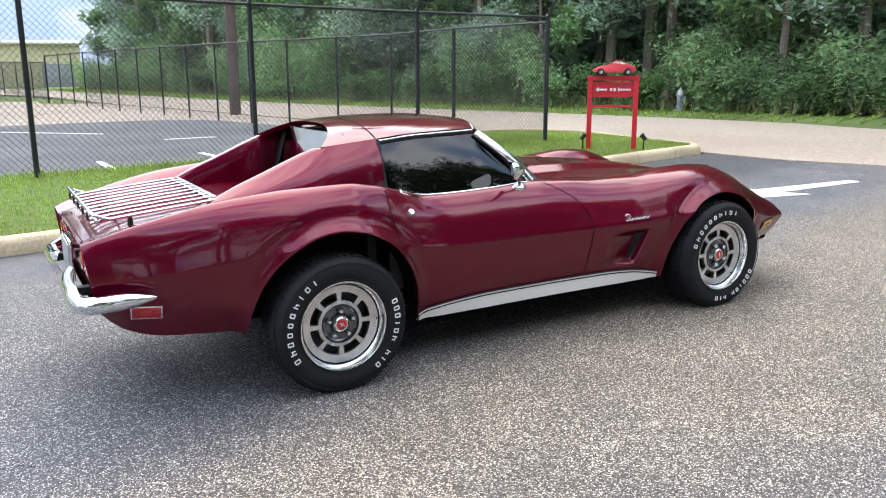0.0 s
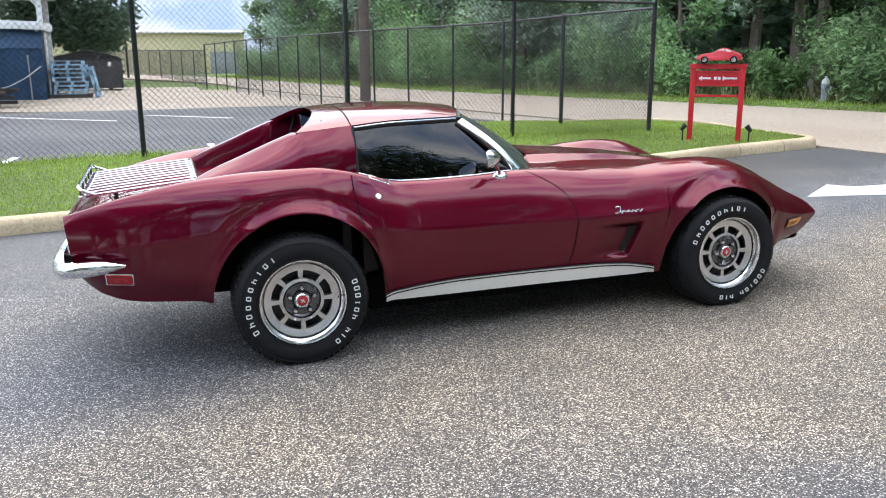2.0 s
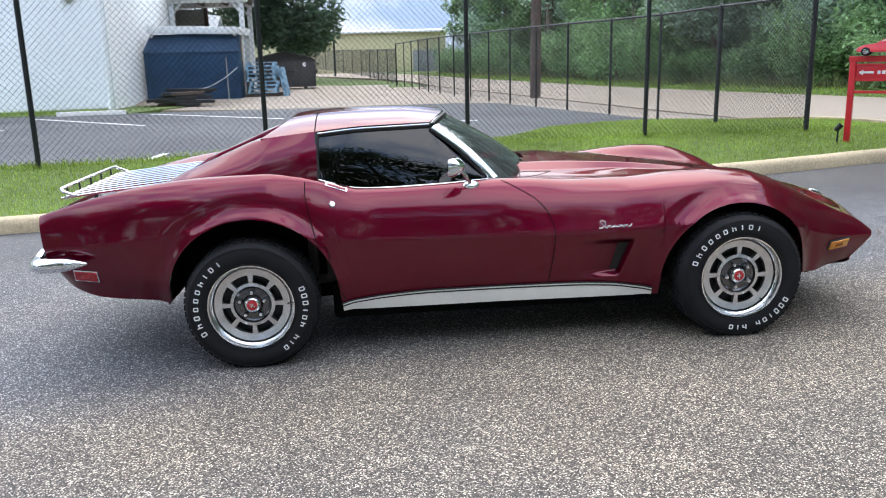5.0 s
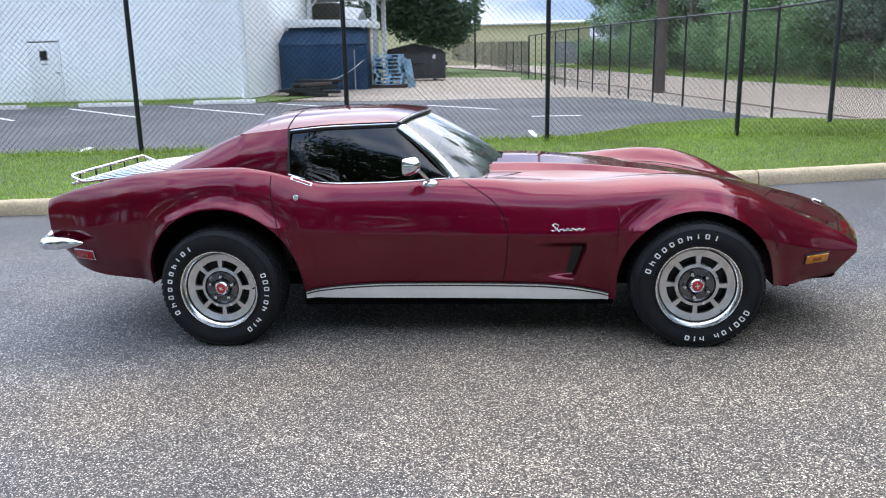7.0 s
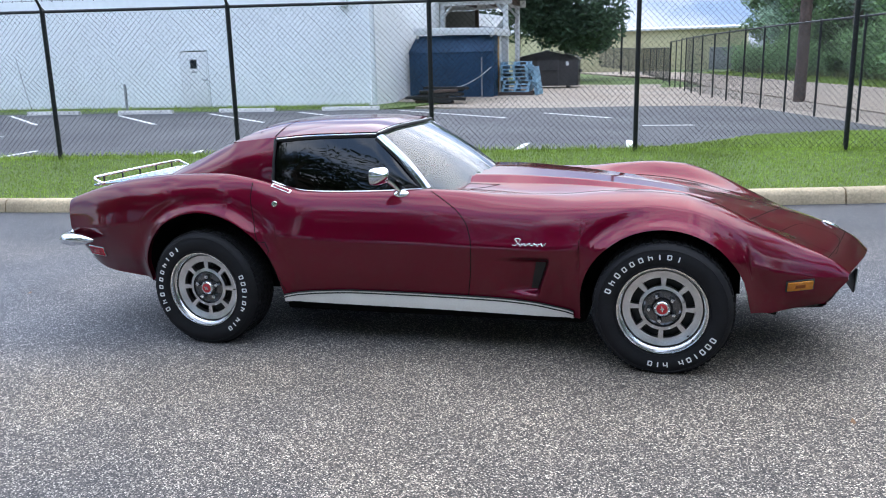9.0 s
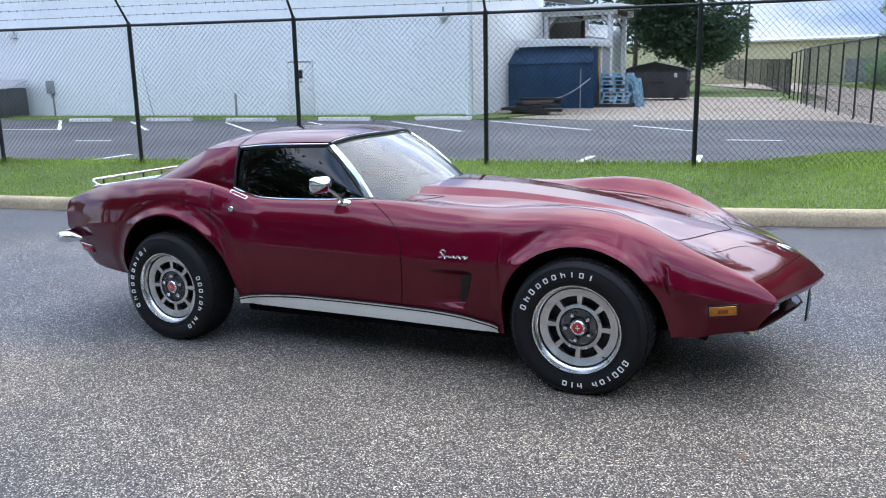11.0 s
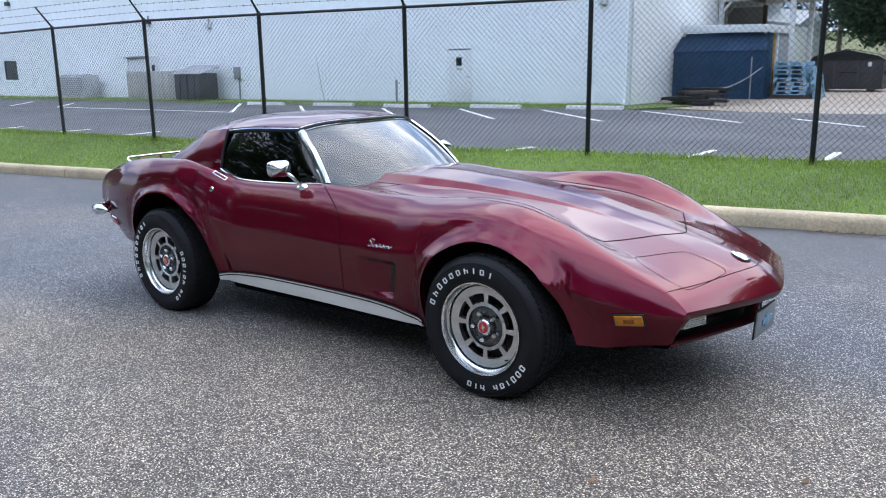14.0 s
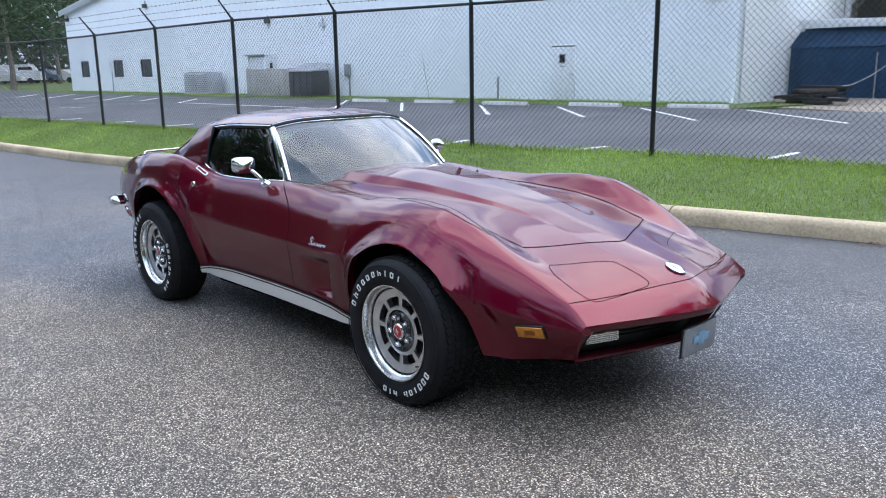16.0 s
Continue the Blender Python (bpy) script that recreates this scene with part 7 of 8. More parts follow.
def shrub(seed, height, leaves, mat, leaf=0.09):
    rnd = random.Random(seed)
    t = thing("shrub", None, "", "shrub")
    bm, tips = bmesh.new(), []
    for k in range(9):
        a, ln = rnd.uniform(0, 2 * math.pi), height * rnd.uniform(0.5, 1.0)
        tip = Vector((math.cos(a) * ln * 0.55, math.sin(a) * ln * 0.55, ln))
        tube(bm, [(0, 0, -0.1), tip * 0.5 + Vector((0, 0, 0.1)), tip], [0.03, 0.018, 0.006], 5)
        tips += [tip, tip * 0.7, tip * 0.42]
    part("stem", bm, BARK, t)
    centres, sizes = [], []
    for k in range(leaves):
        c = tips[rnd.randrange(len(tips))]
        centres.append(tuple(c + Vector((rnd.gauss(0, 1), rnd.gauss(0, 1), rnd.gauss(0, 0.8))) * height * 0.15))
        sizes.append(leaf * rnd.uniform(0.6, 1.3))
    cr = new("foliage", leaf_mesh("foliage", centres, sizes, seed, mat))
    cr.parent = t
    return t


woods = smooth_path(far_edge[:-1], 0.5)


def beside(i, off):
    """A place off metres beyond the road's far edge."""
    d = (woods[min(i + 1, len(woods) - 1)] - woods[max(i - 1, 0)]).normalized()
    return woods[i] + Vector((d.y, -d.x)) * off


def plant(kinds, spots, label, group):
    used = set()
    for (x, y, z, turn, size), k in spots:
        ob = kinds[k]
        m = pose(x, y, z, 0, 0, turn)
        if k not in used:
            used.add(k)
            ob.matrix_world = m
            ob.scale = (size,) * 3
            tagged(ob, label[k], "", group)
        else:
            c = copy_thing(ob, m)
            c.scale = (size,) * 3
    for k, ob in enumerate(kinds):
        if k not in used:
            for c in (*ob.children_recursive, ob):
                bpy.data.objects.remove(c)


rnd = random.Random(7)
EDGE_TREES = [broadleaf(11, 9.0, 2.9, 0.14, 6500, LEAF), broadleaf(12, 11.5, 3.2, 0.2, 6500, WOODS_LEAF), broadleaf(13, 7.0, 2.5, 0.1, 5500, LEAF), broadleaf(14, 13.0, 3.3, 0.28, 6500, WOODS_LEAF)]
spots, i = [], 2
while i < len(woods) - 1:
    off = rnd.uniform(4.2, 7.0)
    p = beside(i, off)
    spots.append(((p.x, p.y, 0.22, rnd.uniform(0, 360), rnd.uniform(0.8, 1.2)), rnd.randrange(4)))
    i += rnd.randrange(3, 6)
EDGE_LABELS = ["leafy green broadleaf tree at the edge of the woods", "dark green broadleaf tree in the woods", "low bushy broadleaf tree at the woods' edge", "tall dark broadleaf tree in the woods"]
plant(EDGE_TREES, spots, EDGE_LABELS, "trees of the roadside woods")
PINES = [pine(21, 16.0, 4500), pine(22, 19.0, 4500)]
spots, i = [], 0
while i < len(woods) - 1:
    p = beside(i, rnd.uniform(5.5, 12.0))
    spots.append(((p.x, p.y, 0.2, rnd.uniform(0, 360), rnd.uniform(1.1, 1.45)), rnd.randrange(2)))
    i += rnd.randrange(4, 8)
plant(PINES, spots, ["tall pine with a bare trunk in the woods", "taller straight pine in the woods"], "pines of the roadside woods")
SHRUBS = [shrub(31, 1.5, 2600, LEAF), shrub(32, 2.3, 3400, LEAF), shrub(33, 1.1, 2000, LEAF_DARK)]
spots, i = [], 1
while i < len(woods) - 1:
    p = beside(i, rnd.uniform(2.6, 4.2))
    spots.append(((p.x, p.y, 0.22, rnd.uniform(0, 360), rnd.uniform(0.7, 1.25)), rnd.randrange(3)))
    i += rnd.randrange(2, 4)
plant(SHRUBS, spots, ["leafy green shrub on the roadside verge", "tall loose shrub at the woods' edge", "low dark shrub on the verge"], "shrubs along the woods")
# the depth of the woods behind the edge: stems and foliage without number
centres, sizes, rg = [], [], random.Random(77)
for k in range(120000):
    i = rg.randrange(0, len(woods) - 1)
    p = beside(i, rg.uniform(8.0, 24.0))
    centres.append((p.x, p.y, 0.2 + 23 * rg.random() ** 0.95))
    sizes.append(rg.uniform(0.3, 0.75))
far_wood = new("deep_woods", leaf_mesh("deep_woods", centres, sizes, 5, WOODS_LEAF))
tagged(far_wood, "deep mixed woods behind the roadside trees", "woods", kind="stuff")
# the big oak of the yard, and the trees past the warehouse
oak = broadleaf(41, 11.5, 5.6, 0.22, 28000, OAK_LEAF, 0.24)
oak.matrix_world = pose(-6.7, 52.0, 0.3)
tagged(oak, "large dark-leaved oak on the yard's grass", "tree")
yard = [broadleaf(42, 10.0, 4.0, 0.3, 5000, FAR_LEAF, 0.2)]
plant(yard, [((-11.0, 56, 0.3, 20, 1.1), 0), ((-14.5, 50, 0.3, 200, 1.0), 0), ((-62, 22, 0.2, 80, 1.0), 0), ((-68, 16, 0.2, 10, 1.15), 0), ((-76, 24, 0.2, 140, 1.2), 0), ((-84, 12, 0.2, 40, 1.3), 0), ((-95, 28, 0.2, 300, 1.4), 0), ((-90, 20, 0.2, 30, 1.2), 0), ((-100, 14, 0.2, 90, 1.4), 0), ((-97, 6, 0.2, 210, 1.3), 0), ((-104, 22, 0.2, 250, 1.5), 0), ((-88, 2, 0.2, 120, 1.2), 0)], ["dark broadleaf tree beyond the warehouse"], "trees past the buildings")
# trees across the drive, behind where the camera goes: bare stems below, with open bright ground under the crowns
BACK = [broadleaf(51, 13.5, 4.1, 0.24, 4300, FAR_LEAF, 0.17), broadleaf(52, 11.5, 3.8, 0.22, 3800, FAR_LEAF, 0.17)]
spots = []
for k in range(30):
    x = -48 + 3.4 * k
    spots.append(((x + rnd.uniform(-1.3, 1.3), -13.2 - rnd.uniform(0, 4.0), -0.1, rnd.uniform(0, 360), (1.22 - 0.3 * ease(0.0, 8.0, x)) * rnd.uniform(0.85, 1.15)), rnd.randrange(2)))
# second row, never in view: added to keep low sky off the car's side
for k in range(24):
    x = -56 + 4.6 * k
    spots.append(((x + rnd.uniform(-1.5, 1.5), -20.5 - rnd.uniform(0, 5.0), -0.1, rnd.uniform(0, 360), rnd.uniform(1.1, 1.6)), rnd.randrange(2)))
plant(BACK, spots, ["dark tree in the row across the drive", "green tree in the row across the drive"], "trees across the drive")
centres, sizes = [], []
for k in range(9000):
    centres.append((rg.uniform(-60, 60), rg.uniform(-34, -26), 1.7 * rg.random() ** 1.3))
    sizes.append(rg.uniform(0.15, 0.4))
tagged(new("woods_across", leaf_mesh("woods_across", centres, sizes, 6, LEAF_DARK)), "low dark scrub behind the trees across the drive", "scrub", kind="stuff")


centres, sizes = [], []
for k in range(14000):
    centres.append((rg.uniform(-125, -106), rg.uniform(-10, 60), 0.2 + 13 * rg.random()))
    sizes.append(rg.uniform(0.4, 0.9))
tagged(new("far_woods", leaf_mesh("far_woods", centres, sizes, 8, FAR_LEAF)), "dark woods beyond the far car park", "woods", kind="stuff")


def blades(name, spots, height, width, rnd, mat, label):
    """Loose upright blades of grass, without number."""
    rg = np.random.RandomState(rnd)
    p = np.array(spots)
    n = len(p)
    a = rg.uniform(0, 2 * np.pi, n)
    h = height * rg.uniform(0.5, 1.2, n)
    w = width * rg.uniform(0.6, 1.3, n)
    side = np.stack([np.cos(a), np.sin(a), np.zeros(n)], 1) * w[:, None]
    tip = p + np.stack([rg.normal(size=n) * h * 0.35, rg.normal(size=n) * h * 0.35, h], 1)
    verts = np.stack([p - side, p + side, tip], 1).reshape(-1, 3)
    me = bpy.data.meshes.new(name)
    me.from_pydata(verts.tolist(), [], np.arange(3 * n).reshape(-1, 3).tolist())
    me.materials.append(mat)
    return tagged(new(name, me), label, "grass", kind="stuff")


rg = random.Random(3)
spots = []
while len(spots) < 135000:
    x = rg.uniform(-27, 7.6)
    a, b = lawn_near(x), lawn_far(x)
    y = rg.uniform(a, b)
    if rg.random() < (b - a) / 6.0:
        spots.append((x, y, lawn_z(x, y) - 0.005))
blades("lawn_grass", spots, 0.042, 0.006, 1, BLADE, "short mown grass of the lawn strip")
spots = []
for k in range(26000):
    i = rg.randrange(0, len(woods) - 1)
    p = beside(i, 0.15 + 3.2 * rg.random())
    spots.append((p.x, p.y, ground_z(p.x, p.y)))
blades("verge_grass", spots, 0.12, 0.012, 2, BLADE, "unmown grass of the road verge")
spots = []
for k in range(9000):
    i = rg.randrange(0, len(woods) - 1)
    p = beside(i, 2.0 + 2.2 * rg.random())
    spots.append((p.x, p.y, ground_z(p.x, p.y)))
blades("verge_weeds", spots, 0.5, 0.014, 3, material("straw_weeds", (0.22, 0.24, 0.09), 0.7, vary=(0.5, 0.3, 10, 0.3), island=0.3), "tall straw-green weeds before the woods")
spots = []
for k in range(9000):
    s = rg.random()
    x = -8.4 - 43.0 * s ** 1.5
    spots.append((x, rg.uniform(wall_y(x) - 2.0, wall_y(x) - 0.05), 0.2))
for k in range(5000):
    x = rg.uniform(-16, 5.5)
    spots.append((x, fence_y(x) + rg.gauss(0.08, 0.06), lawn_z(x, fence_y(x)) - 0.01))
for x, y in FENCE_LINE:
    for k in range(70):
        spots.append((x + rg.gauss(0, 0.07), y + rg.gauss(0, 0.06), left_base(x, y) - 0.02))
blades("edge_grass", spots, 0.11, 0.008, 4, BLADE, "longer grass along wall and fence")
# fallen leaves and litter by the kerb
verts, faces = [], []
for k in range(60):
    x = rg.gauss(1.75, 0.25) if k < 40 else rg.uniform(-4, 7)
    y = kerb_y(min(x, 7)) - abs(rg.gauss(0.06, 0.07))
    a, s = rg.uniform(0, 6.28), rg.uniform(0.012, 0.03)
    n0, z = len(verts), drive_z(x) + 0.006
    for q in range(4):
        verts.append((x + s * math.cos(a + q * 1.57) * (1 if q % 2 else 0.5), y + s * math.sin(a + q * 1.57) * (1 if q % 2 else 0.5), z + rg.uniform(0, 0.012)))
    faces.append((n0, n0 + 1, n0 + 2, n0 + 3))
for x, y in ((2.02, -1.33), (2.62, -0.9), (1.5, -2.6), (-3.2, -0.2), (3.3, 1.1)):
    n0 = len(verts)
    for q in range(4):
        verts.append((x + 0.024 * math.cos(q * 1.57) * (1 if q % 2 else 0.5), y + 0.024 * math.sin(q * 1.57), drive_z(x) + 0.004 + 0.008 * (q == 1)))
    faces.append((n0, n0 + 1, n0 + 2, n0 + 3))
me = bpy.data.meshes.new("fallen_leaves")
me.from_pydata(verts, [], faces)
me.materials.append(material("dry_leaf", (0.16, 0.09, 0.045), 0.8, vary=(4, 0.3, 60, 0.3), island=0.4))
tagged(new("fallen_leaves", me), "dry brown leaves on the asphalt by the kerb", "leaves", kind="stuff")
# ---- things of the place ----
def entrance_sign():
    yaw = math.degrees(math.atan2(4.62 - 5.07, 5.76 - 5.25))
    t = thing("entrance_sign", pose(5.94, 5.42, 0.02, 0, 0, yaw), "red timber post sign with a panel of white script", "sign")
    w, z0, z1 = 0.345, 0.20, 1.335
    for s in (-1, 1):
        part("post", boxed(0.075, 0.075, z1 - z0, pose(s * w, 0, (z0 + z1) / 2), 0.008), SIGN_RED, t)
    part("top_beam", boxed(2 * w + 0.10, 0.085, 0.075, pose(0, 0, 1.31), 0.008), SIGN_RED, t)
    panel = part("panel", boxed(2 * w - 0.07, 0.03, 0.17, pose(0, 0, 1.135), 0.004), SIGN_RED, t, "red panel with white script as bars")
    part("panel_rail", boxed(2 * w - 0.07, 0.05, 0.03, pose(0, 0, 1.235), 0.005), SIGN_RED, t)
    part("panel_rail", boxed(2 * w - 0.07, 0.05, 0.03, pose(0, 0, 1.04), 0.005), SIGN_RED, t)
    part("lower_rail", boxed(2 * w - 0.02, 0.05, 0.035, pose(0, 0, 0.885), 0.005), SIGN_RED, t)
    # two words and a mark, as plain bars
    for x, ww, h in ((-0.175, 0.17, 0.028), (0.17, 0.20, 0.028), (-0.225, 0.02, 0.06), (0.085, 0.02, 0.06), (-0.03, 0.035, 0.045), (0.025, 0.04, 0.045)):
        part("script_bar", boxed(ww, 0.006, h, pose(x, -0.018, 1.138), 0.002), WHITE_LETTER, panel)
    return t


entrance_sign()


def model_car():
    yaw = math.degrees(math.atan2(4.62 - 5.07, 5.76 - 5.25))
    t = thing("model_car", pose(5.94, 5.42, 1.372, 0, 0, yaw + 4), "small red model coupe fixed on the sign's beam", "model car")
    side = [(-0.31, 0.06), (-0.30, 0.10), (-0.22, 0.135), (-0.09, 0.15), (-0.03, 0.19), (0.04, 0.215), (0.11, 0.21), (0.19, 0.17), (0.26, 0.15), (0.31, 0.13), (0.32, 0.07), (0.29, 0.045), (-0.28, 0.045)]
    bm, rows = bmesh.new(), []
    for f, k in ((-1.0, 0.9), (-0.95, 1.0), (-0.6, 1.02), (0, 1.04), (0.6, 1.02), (0.95, 1.0), (1.0, 0.9)):
        rows.append([(x * (0.98 if abs(f) == 1 else 1), f * 0.125 * (0.72 if z > 0.16 else 1.0), 0.045 + (z - 0.045) * k) for x, z in side + side[:1]])
    grid_mesh(bm, rows)
    bm.verts.ensure_lookup_table()
    n = len(side) + 1
    bm.faces.new([bm.verts[k] for k in range(n - 1)])
    bm.faces.new([bm.verts[len(bm.verts) - n + k] for k in range(n - 1)][::-1])
    bmesh.ops.recalc_face_normals(bm, faces=bm.faces)
    part("body", bm, SIGN_RED, t)
    for s in (-1, 1):
        bm = bmesh.new()
        bm.faces.new([bm.verts.new((x, s * 0.098, z)) for x, z in ((-0.045, 0.155), (-0.005, 0.195), (0.06, 0.205), (0.075, 0.16))][::s])
        part("side_window", bm, WHITE_LETTER, t)
        bm = bmesh.new()
        bm.faces.new([bm.verts.new((x, s * 0.098, z)) for x, z in ((0.09, 0.16), (0.075, 0.203), (0.115, 0.2), (0.17, 0.165))][::s])
        part("side_window", bm, WHITE_LETTER, t)
        for x in (-0.2, 0.2):
            bm = bmesh.new()
            lathe(bm, [(0.0, -0.012), (0.03, -0.014), (0.052, -0.012), (0.055, 0.0), (0.055, 0.02), (0.0, 0.02)], 24)
            bmesh.ops.transform(bm, matrix=pose(x, s * 0.118, 0.052, 0, 0, 0 if s < 0 else 180), verts=bm.verts)
            wh = part("wheel", bm, RUBBER, t)
            bm = bmesh.new()
            lathe(bm, [(0.0, -0.02), (0.012, -0.021), (0.034, -0.016), (0.036, -0.012)], 24)
            bmesh.ops.transform(bm, matrix=pose(x, s * 0.118, 0.052, 0, 0, 0 if s < 0 else 180), verts=bm.verts)
            part("hub", bm, CHROME, wh)
    for x in (-0.315, 0.318):
        part("bumper", boxed(0.02, 0.22, 0.02, pose(x, 0, 0.075), 0.006), CHROME, t)
    return t


model_car()


def spot_lamp(m, label):
    t = thing("spot_lamp", m, label, "lamp", "spot lamps by the sign")
    bm = bmesh.new()
    tube(bm, [(0, 0, -0.05), (0.0, 0.0, 0.17)], 0.012, 8)
    part("stake", bm, BLACK, t)
    bm = bmesh.new()
    lathe(bm, [(0.0, -0.05), (0.022, -0.05), (0.03, -0.03), (0.038, 0.05), (0.044, 0.055), (0.040, 0.045), (0.0, 0.04)], 20)
    bmesh.ops.transform(bm, matrix=pose(0.01, 0, 0.19, 50), verts=bm.verts)
    part("head", bm, BLACK, t)
    bm = bmesh.new()
    tube(bm, [(0.0, 0.0, 0.13), (0.03, 0, 0.16), (0.03, 0, 0.19)], 0.006, 6)
    part("bracket", bm, BLACK, t)
    return t


spot_lamp(pose(5.51, 5.58, 0.255, 0, 0, -120), "small black spot lamp on a stake")
spot_lamp(pose(6.29, 5.07, 0.245, 0, 0, 60), "small black spot lamp on a stake")


def hydrant():
    t = thing("fire_hydrant", pose(16.0, 13.75, 0.24, 0, 0, 30), "pale grey-blue fire hydrant on the road verge", "hydrant")
    for nm, pr in (("flange", [(0.0, 0.0), (0.16, 0.0), (0.16, 0.04), (0.10, 0.05)]), ("barrel", [(0.10, 0.03), (0.098, 0.42), (0.125, 0.44), (0.125, 0.48), (0.10, 0.50)]), ("bonnet", [(0.118, 0.49), (0.112, 0.56), (0.08, 0.62), (0.035, 0.65), (0.03, 0.70), (0.0, 0.70)])):
        bm = bmesh.new()
        lathe(bm, pr, 24, "z")
        part(nm, bm, HYDRANT if nm != "bonnet" else WHITE_TRIM, t)
    for a, r, z in ((0, 0.06, 0.4), (180, 0.06, 0.4), (-90, 0.075, 0.36)):
        bm = bmesh.new()
        lathe(bm, [(0.0, -0.19), (r * 0.6, -0.19), (r, -0.18), (r, -0.15), (r * 0.8, -0.14), (r * 0.8, -0.05)], 16)
        bmesh.ops.transform(bm, matrix=pose(0, 0, z, 0, 0, a + 90), verts=bm.verts)
        part("nozzle_cap", bm, HYDRANT, t)
    return t


hydrant()


def utility_pole():
    t = thing("utility_pole", pose(4.35, 20.7, 0.1), "dark creosoted timber utility pole by the fence", "pole")
    bm = bmesh.new()
    tube(bm, [(0, 0, -0.3), (0.02, 0, 4), (0.0, 0.03, 10.5)], [0.17, 0.155, 0.11], 14)
    part("shaft", bm, POLE, t)
    part("cross_arm", boxed(2.4, 0.1, 0.12, pose(0, 0, 9.8, 0, 0, 15), 0.01), POLE, t)
    for x in (-1.0, -0.4, 0.4, 1.0):
        bm = bmesh.new()
        lathe(bm, [(0.0, 0.12), (0.03, 0.11), (0.045, 0.06), (0.03, 0.03), (0.02, 0.0)], 10, "z")
        bmesh.ops.transform(bm, matrix=pose(0, 0, 9.86, 0, 0, 15) @ pose(x, 0, 0), verts=bm.verts)
        part("insulator", bm, GREYBOX, t)
    return t


utility_pole()


def dumpster():
    t = thing("dumpster", pose(-4.4, 30.3, 0.325, 0, 0, 4), "dark brown steel dumpster with a peaked lid", "dumpster")
    bm, rows = bmesh.new(), []
    for x in (-1.25, 1.25):
        rows.append([(x, y, z) for y, z in ((-0.75, 0.1), (-0.78, 1.15), (0.78, 1.15), (0.75, 0.1), (-0.75, 0.1))])
    grid_mesh(bm, rows)
    bm.verts.ensure_lookup_table()
    bm.faces.new([bm.verts[k] for k in range(4)]), bm.faces.new([bm.verts[5 + k] for k in range(4)][::-1])
    bmesh.ops.recalc_face_normals(bm, faces=bm.faces)
    part("bin_body", bm, DARKMETAL, t, smooth=False)
    for s in (-1, 1):
        bm = bmesh.new()
        pts = [(s * 1.31, 1.17), (s * 1.1, 1.32), (0.0, 1.56)]
        grid_mesh(bm, [[(x, y, z) for x, z in pts] for y in (-0.82, 0.82)] )
        bmesh.ops.solidify(bm, geom=bm.faces[:], thickness=0.04)
        part("lid", bm, DARKMETAL, t)
    bm = bmesh.new()
    bm.faces.new([bm.verts.new(p) for p in ((-1.29, -0.79, 1.15), (1.29, -0.79, 1.15), (1.08, -0.79, 1.29), (0, -0.79, 1.53), (-1.08, -0.79, 1.29))])
    bmesh.ops.solidify(bm, geom=bm.faces[:], thickness=0.03)
    part("gable_plate", bm, DARKMETAL, t)
    for x in (-1.2, -0.4, 0.4, 1.2):
        part("rib", boxed(0.07, 0.06, 1.0, pose(x, -0.79, 0.63), 0.01), DARKMETAL, t)
    for s in (-1, 1):
        part("lift_pocket", boxed(0.08, 1.1, 0.14, pose(s * 1.29, 0, 0.7), 0.01), DARKMETAL, t)
    part("hand_bar", boxed(0.6, 0.05, 0.05, pose(0.1, -0.83, 0.72), 0.01), BLACK, t)
    part("notice", boxed(0.12, 0.01, 0.16, pose(0.8, -0.80, 1.0)), WHITE_TRIM, t)
    for x in (-0.8, 0.8):
        part("skid", boxed(0.12, 1.4, 0.1, pose(x, 0, 0.05), 0.01), DARKMETAL, t)
    return t


dumpster()


def pallet(m, first=None):
    if first is not None:
        return copy_thing(first, m)
    t = thing("pallet", m, "pale blue painted wooden pallet in a stack", "pallet", "stack of pallets by the shed")
    for z in (0.01, 0.115):
        for k in range(5):
            part("slat", boxed(0.95, 0.1, 0.02, pose(0, -0.44 + 0.22 * k, z), 0.003), PALLET, t)
    for x in (-0.43, 0, 0.43):
        part("bearer", boxed(0.09, 0.98, 0.085, pose(x, 0, 0.0625), 0.003), PALLET, t)
    return t


rnd = random.Random(5)
skid = thing("timber_skid", pose(-4.42, 23.5, 0.325, 0, 0, 2), "dark timber skid under the pallets", "skid")
for y in (-0.4, 0.0, 0.4):
    part("beam", boxed(1.2, 0.1, 0.12, pose(0, y, 0.06), 0.008), POLE, skid)
first = pallet(pose(-4.42, 23.5, 0.445, 0, 0, 2))
for k in range(1, 8):
    pallet(pose(-4.42 + rnd.uniform(-0.05, 0.05), 23.5 + rnd.uniform(-0.05, 0.05), 0.445 + 0.127 * k, 0, 0, rnd.uniform(-6, 6)), first)
pallet(pose(-3.78, 23.45, 0.80, 0, 80, 0), first)


def mat_pile():
    t = thing("board_pile", pose(-6.45, 21.05, 0.2, 0, 0, 6), "low pile of dark boards and rubber mats before the shed", "pile")
    rg2 = random.Random(9)
    for k in range(11):
        w = rg2.uniform(0.6, 1.5)
        part("board", boxed(w, rg2.uniform(0.3, 0.6), 0.09, pose(rg2.uniform(-0.5, 0.4), rg2.uniform(-0.12, 0.12), 0.046 + 0.085 * (k // 2), rg2.uniform(-2, 2), rg2.uniform(-3, 3), rg2.uniform(-14, 14)), 0.01), BLACK if k % 4 else POLE, t)
    return t


mat_pile()


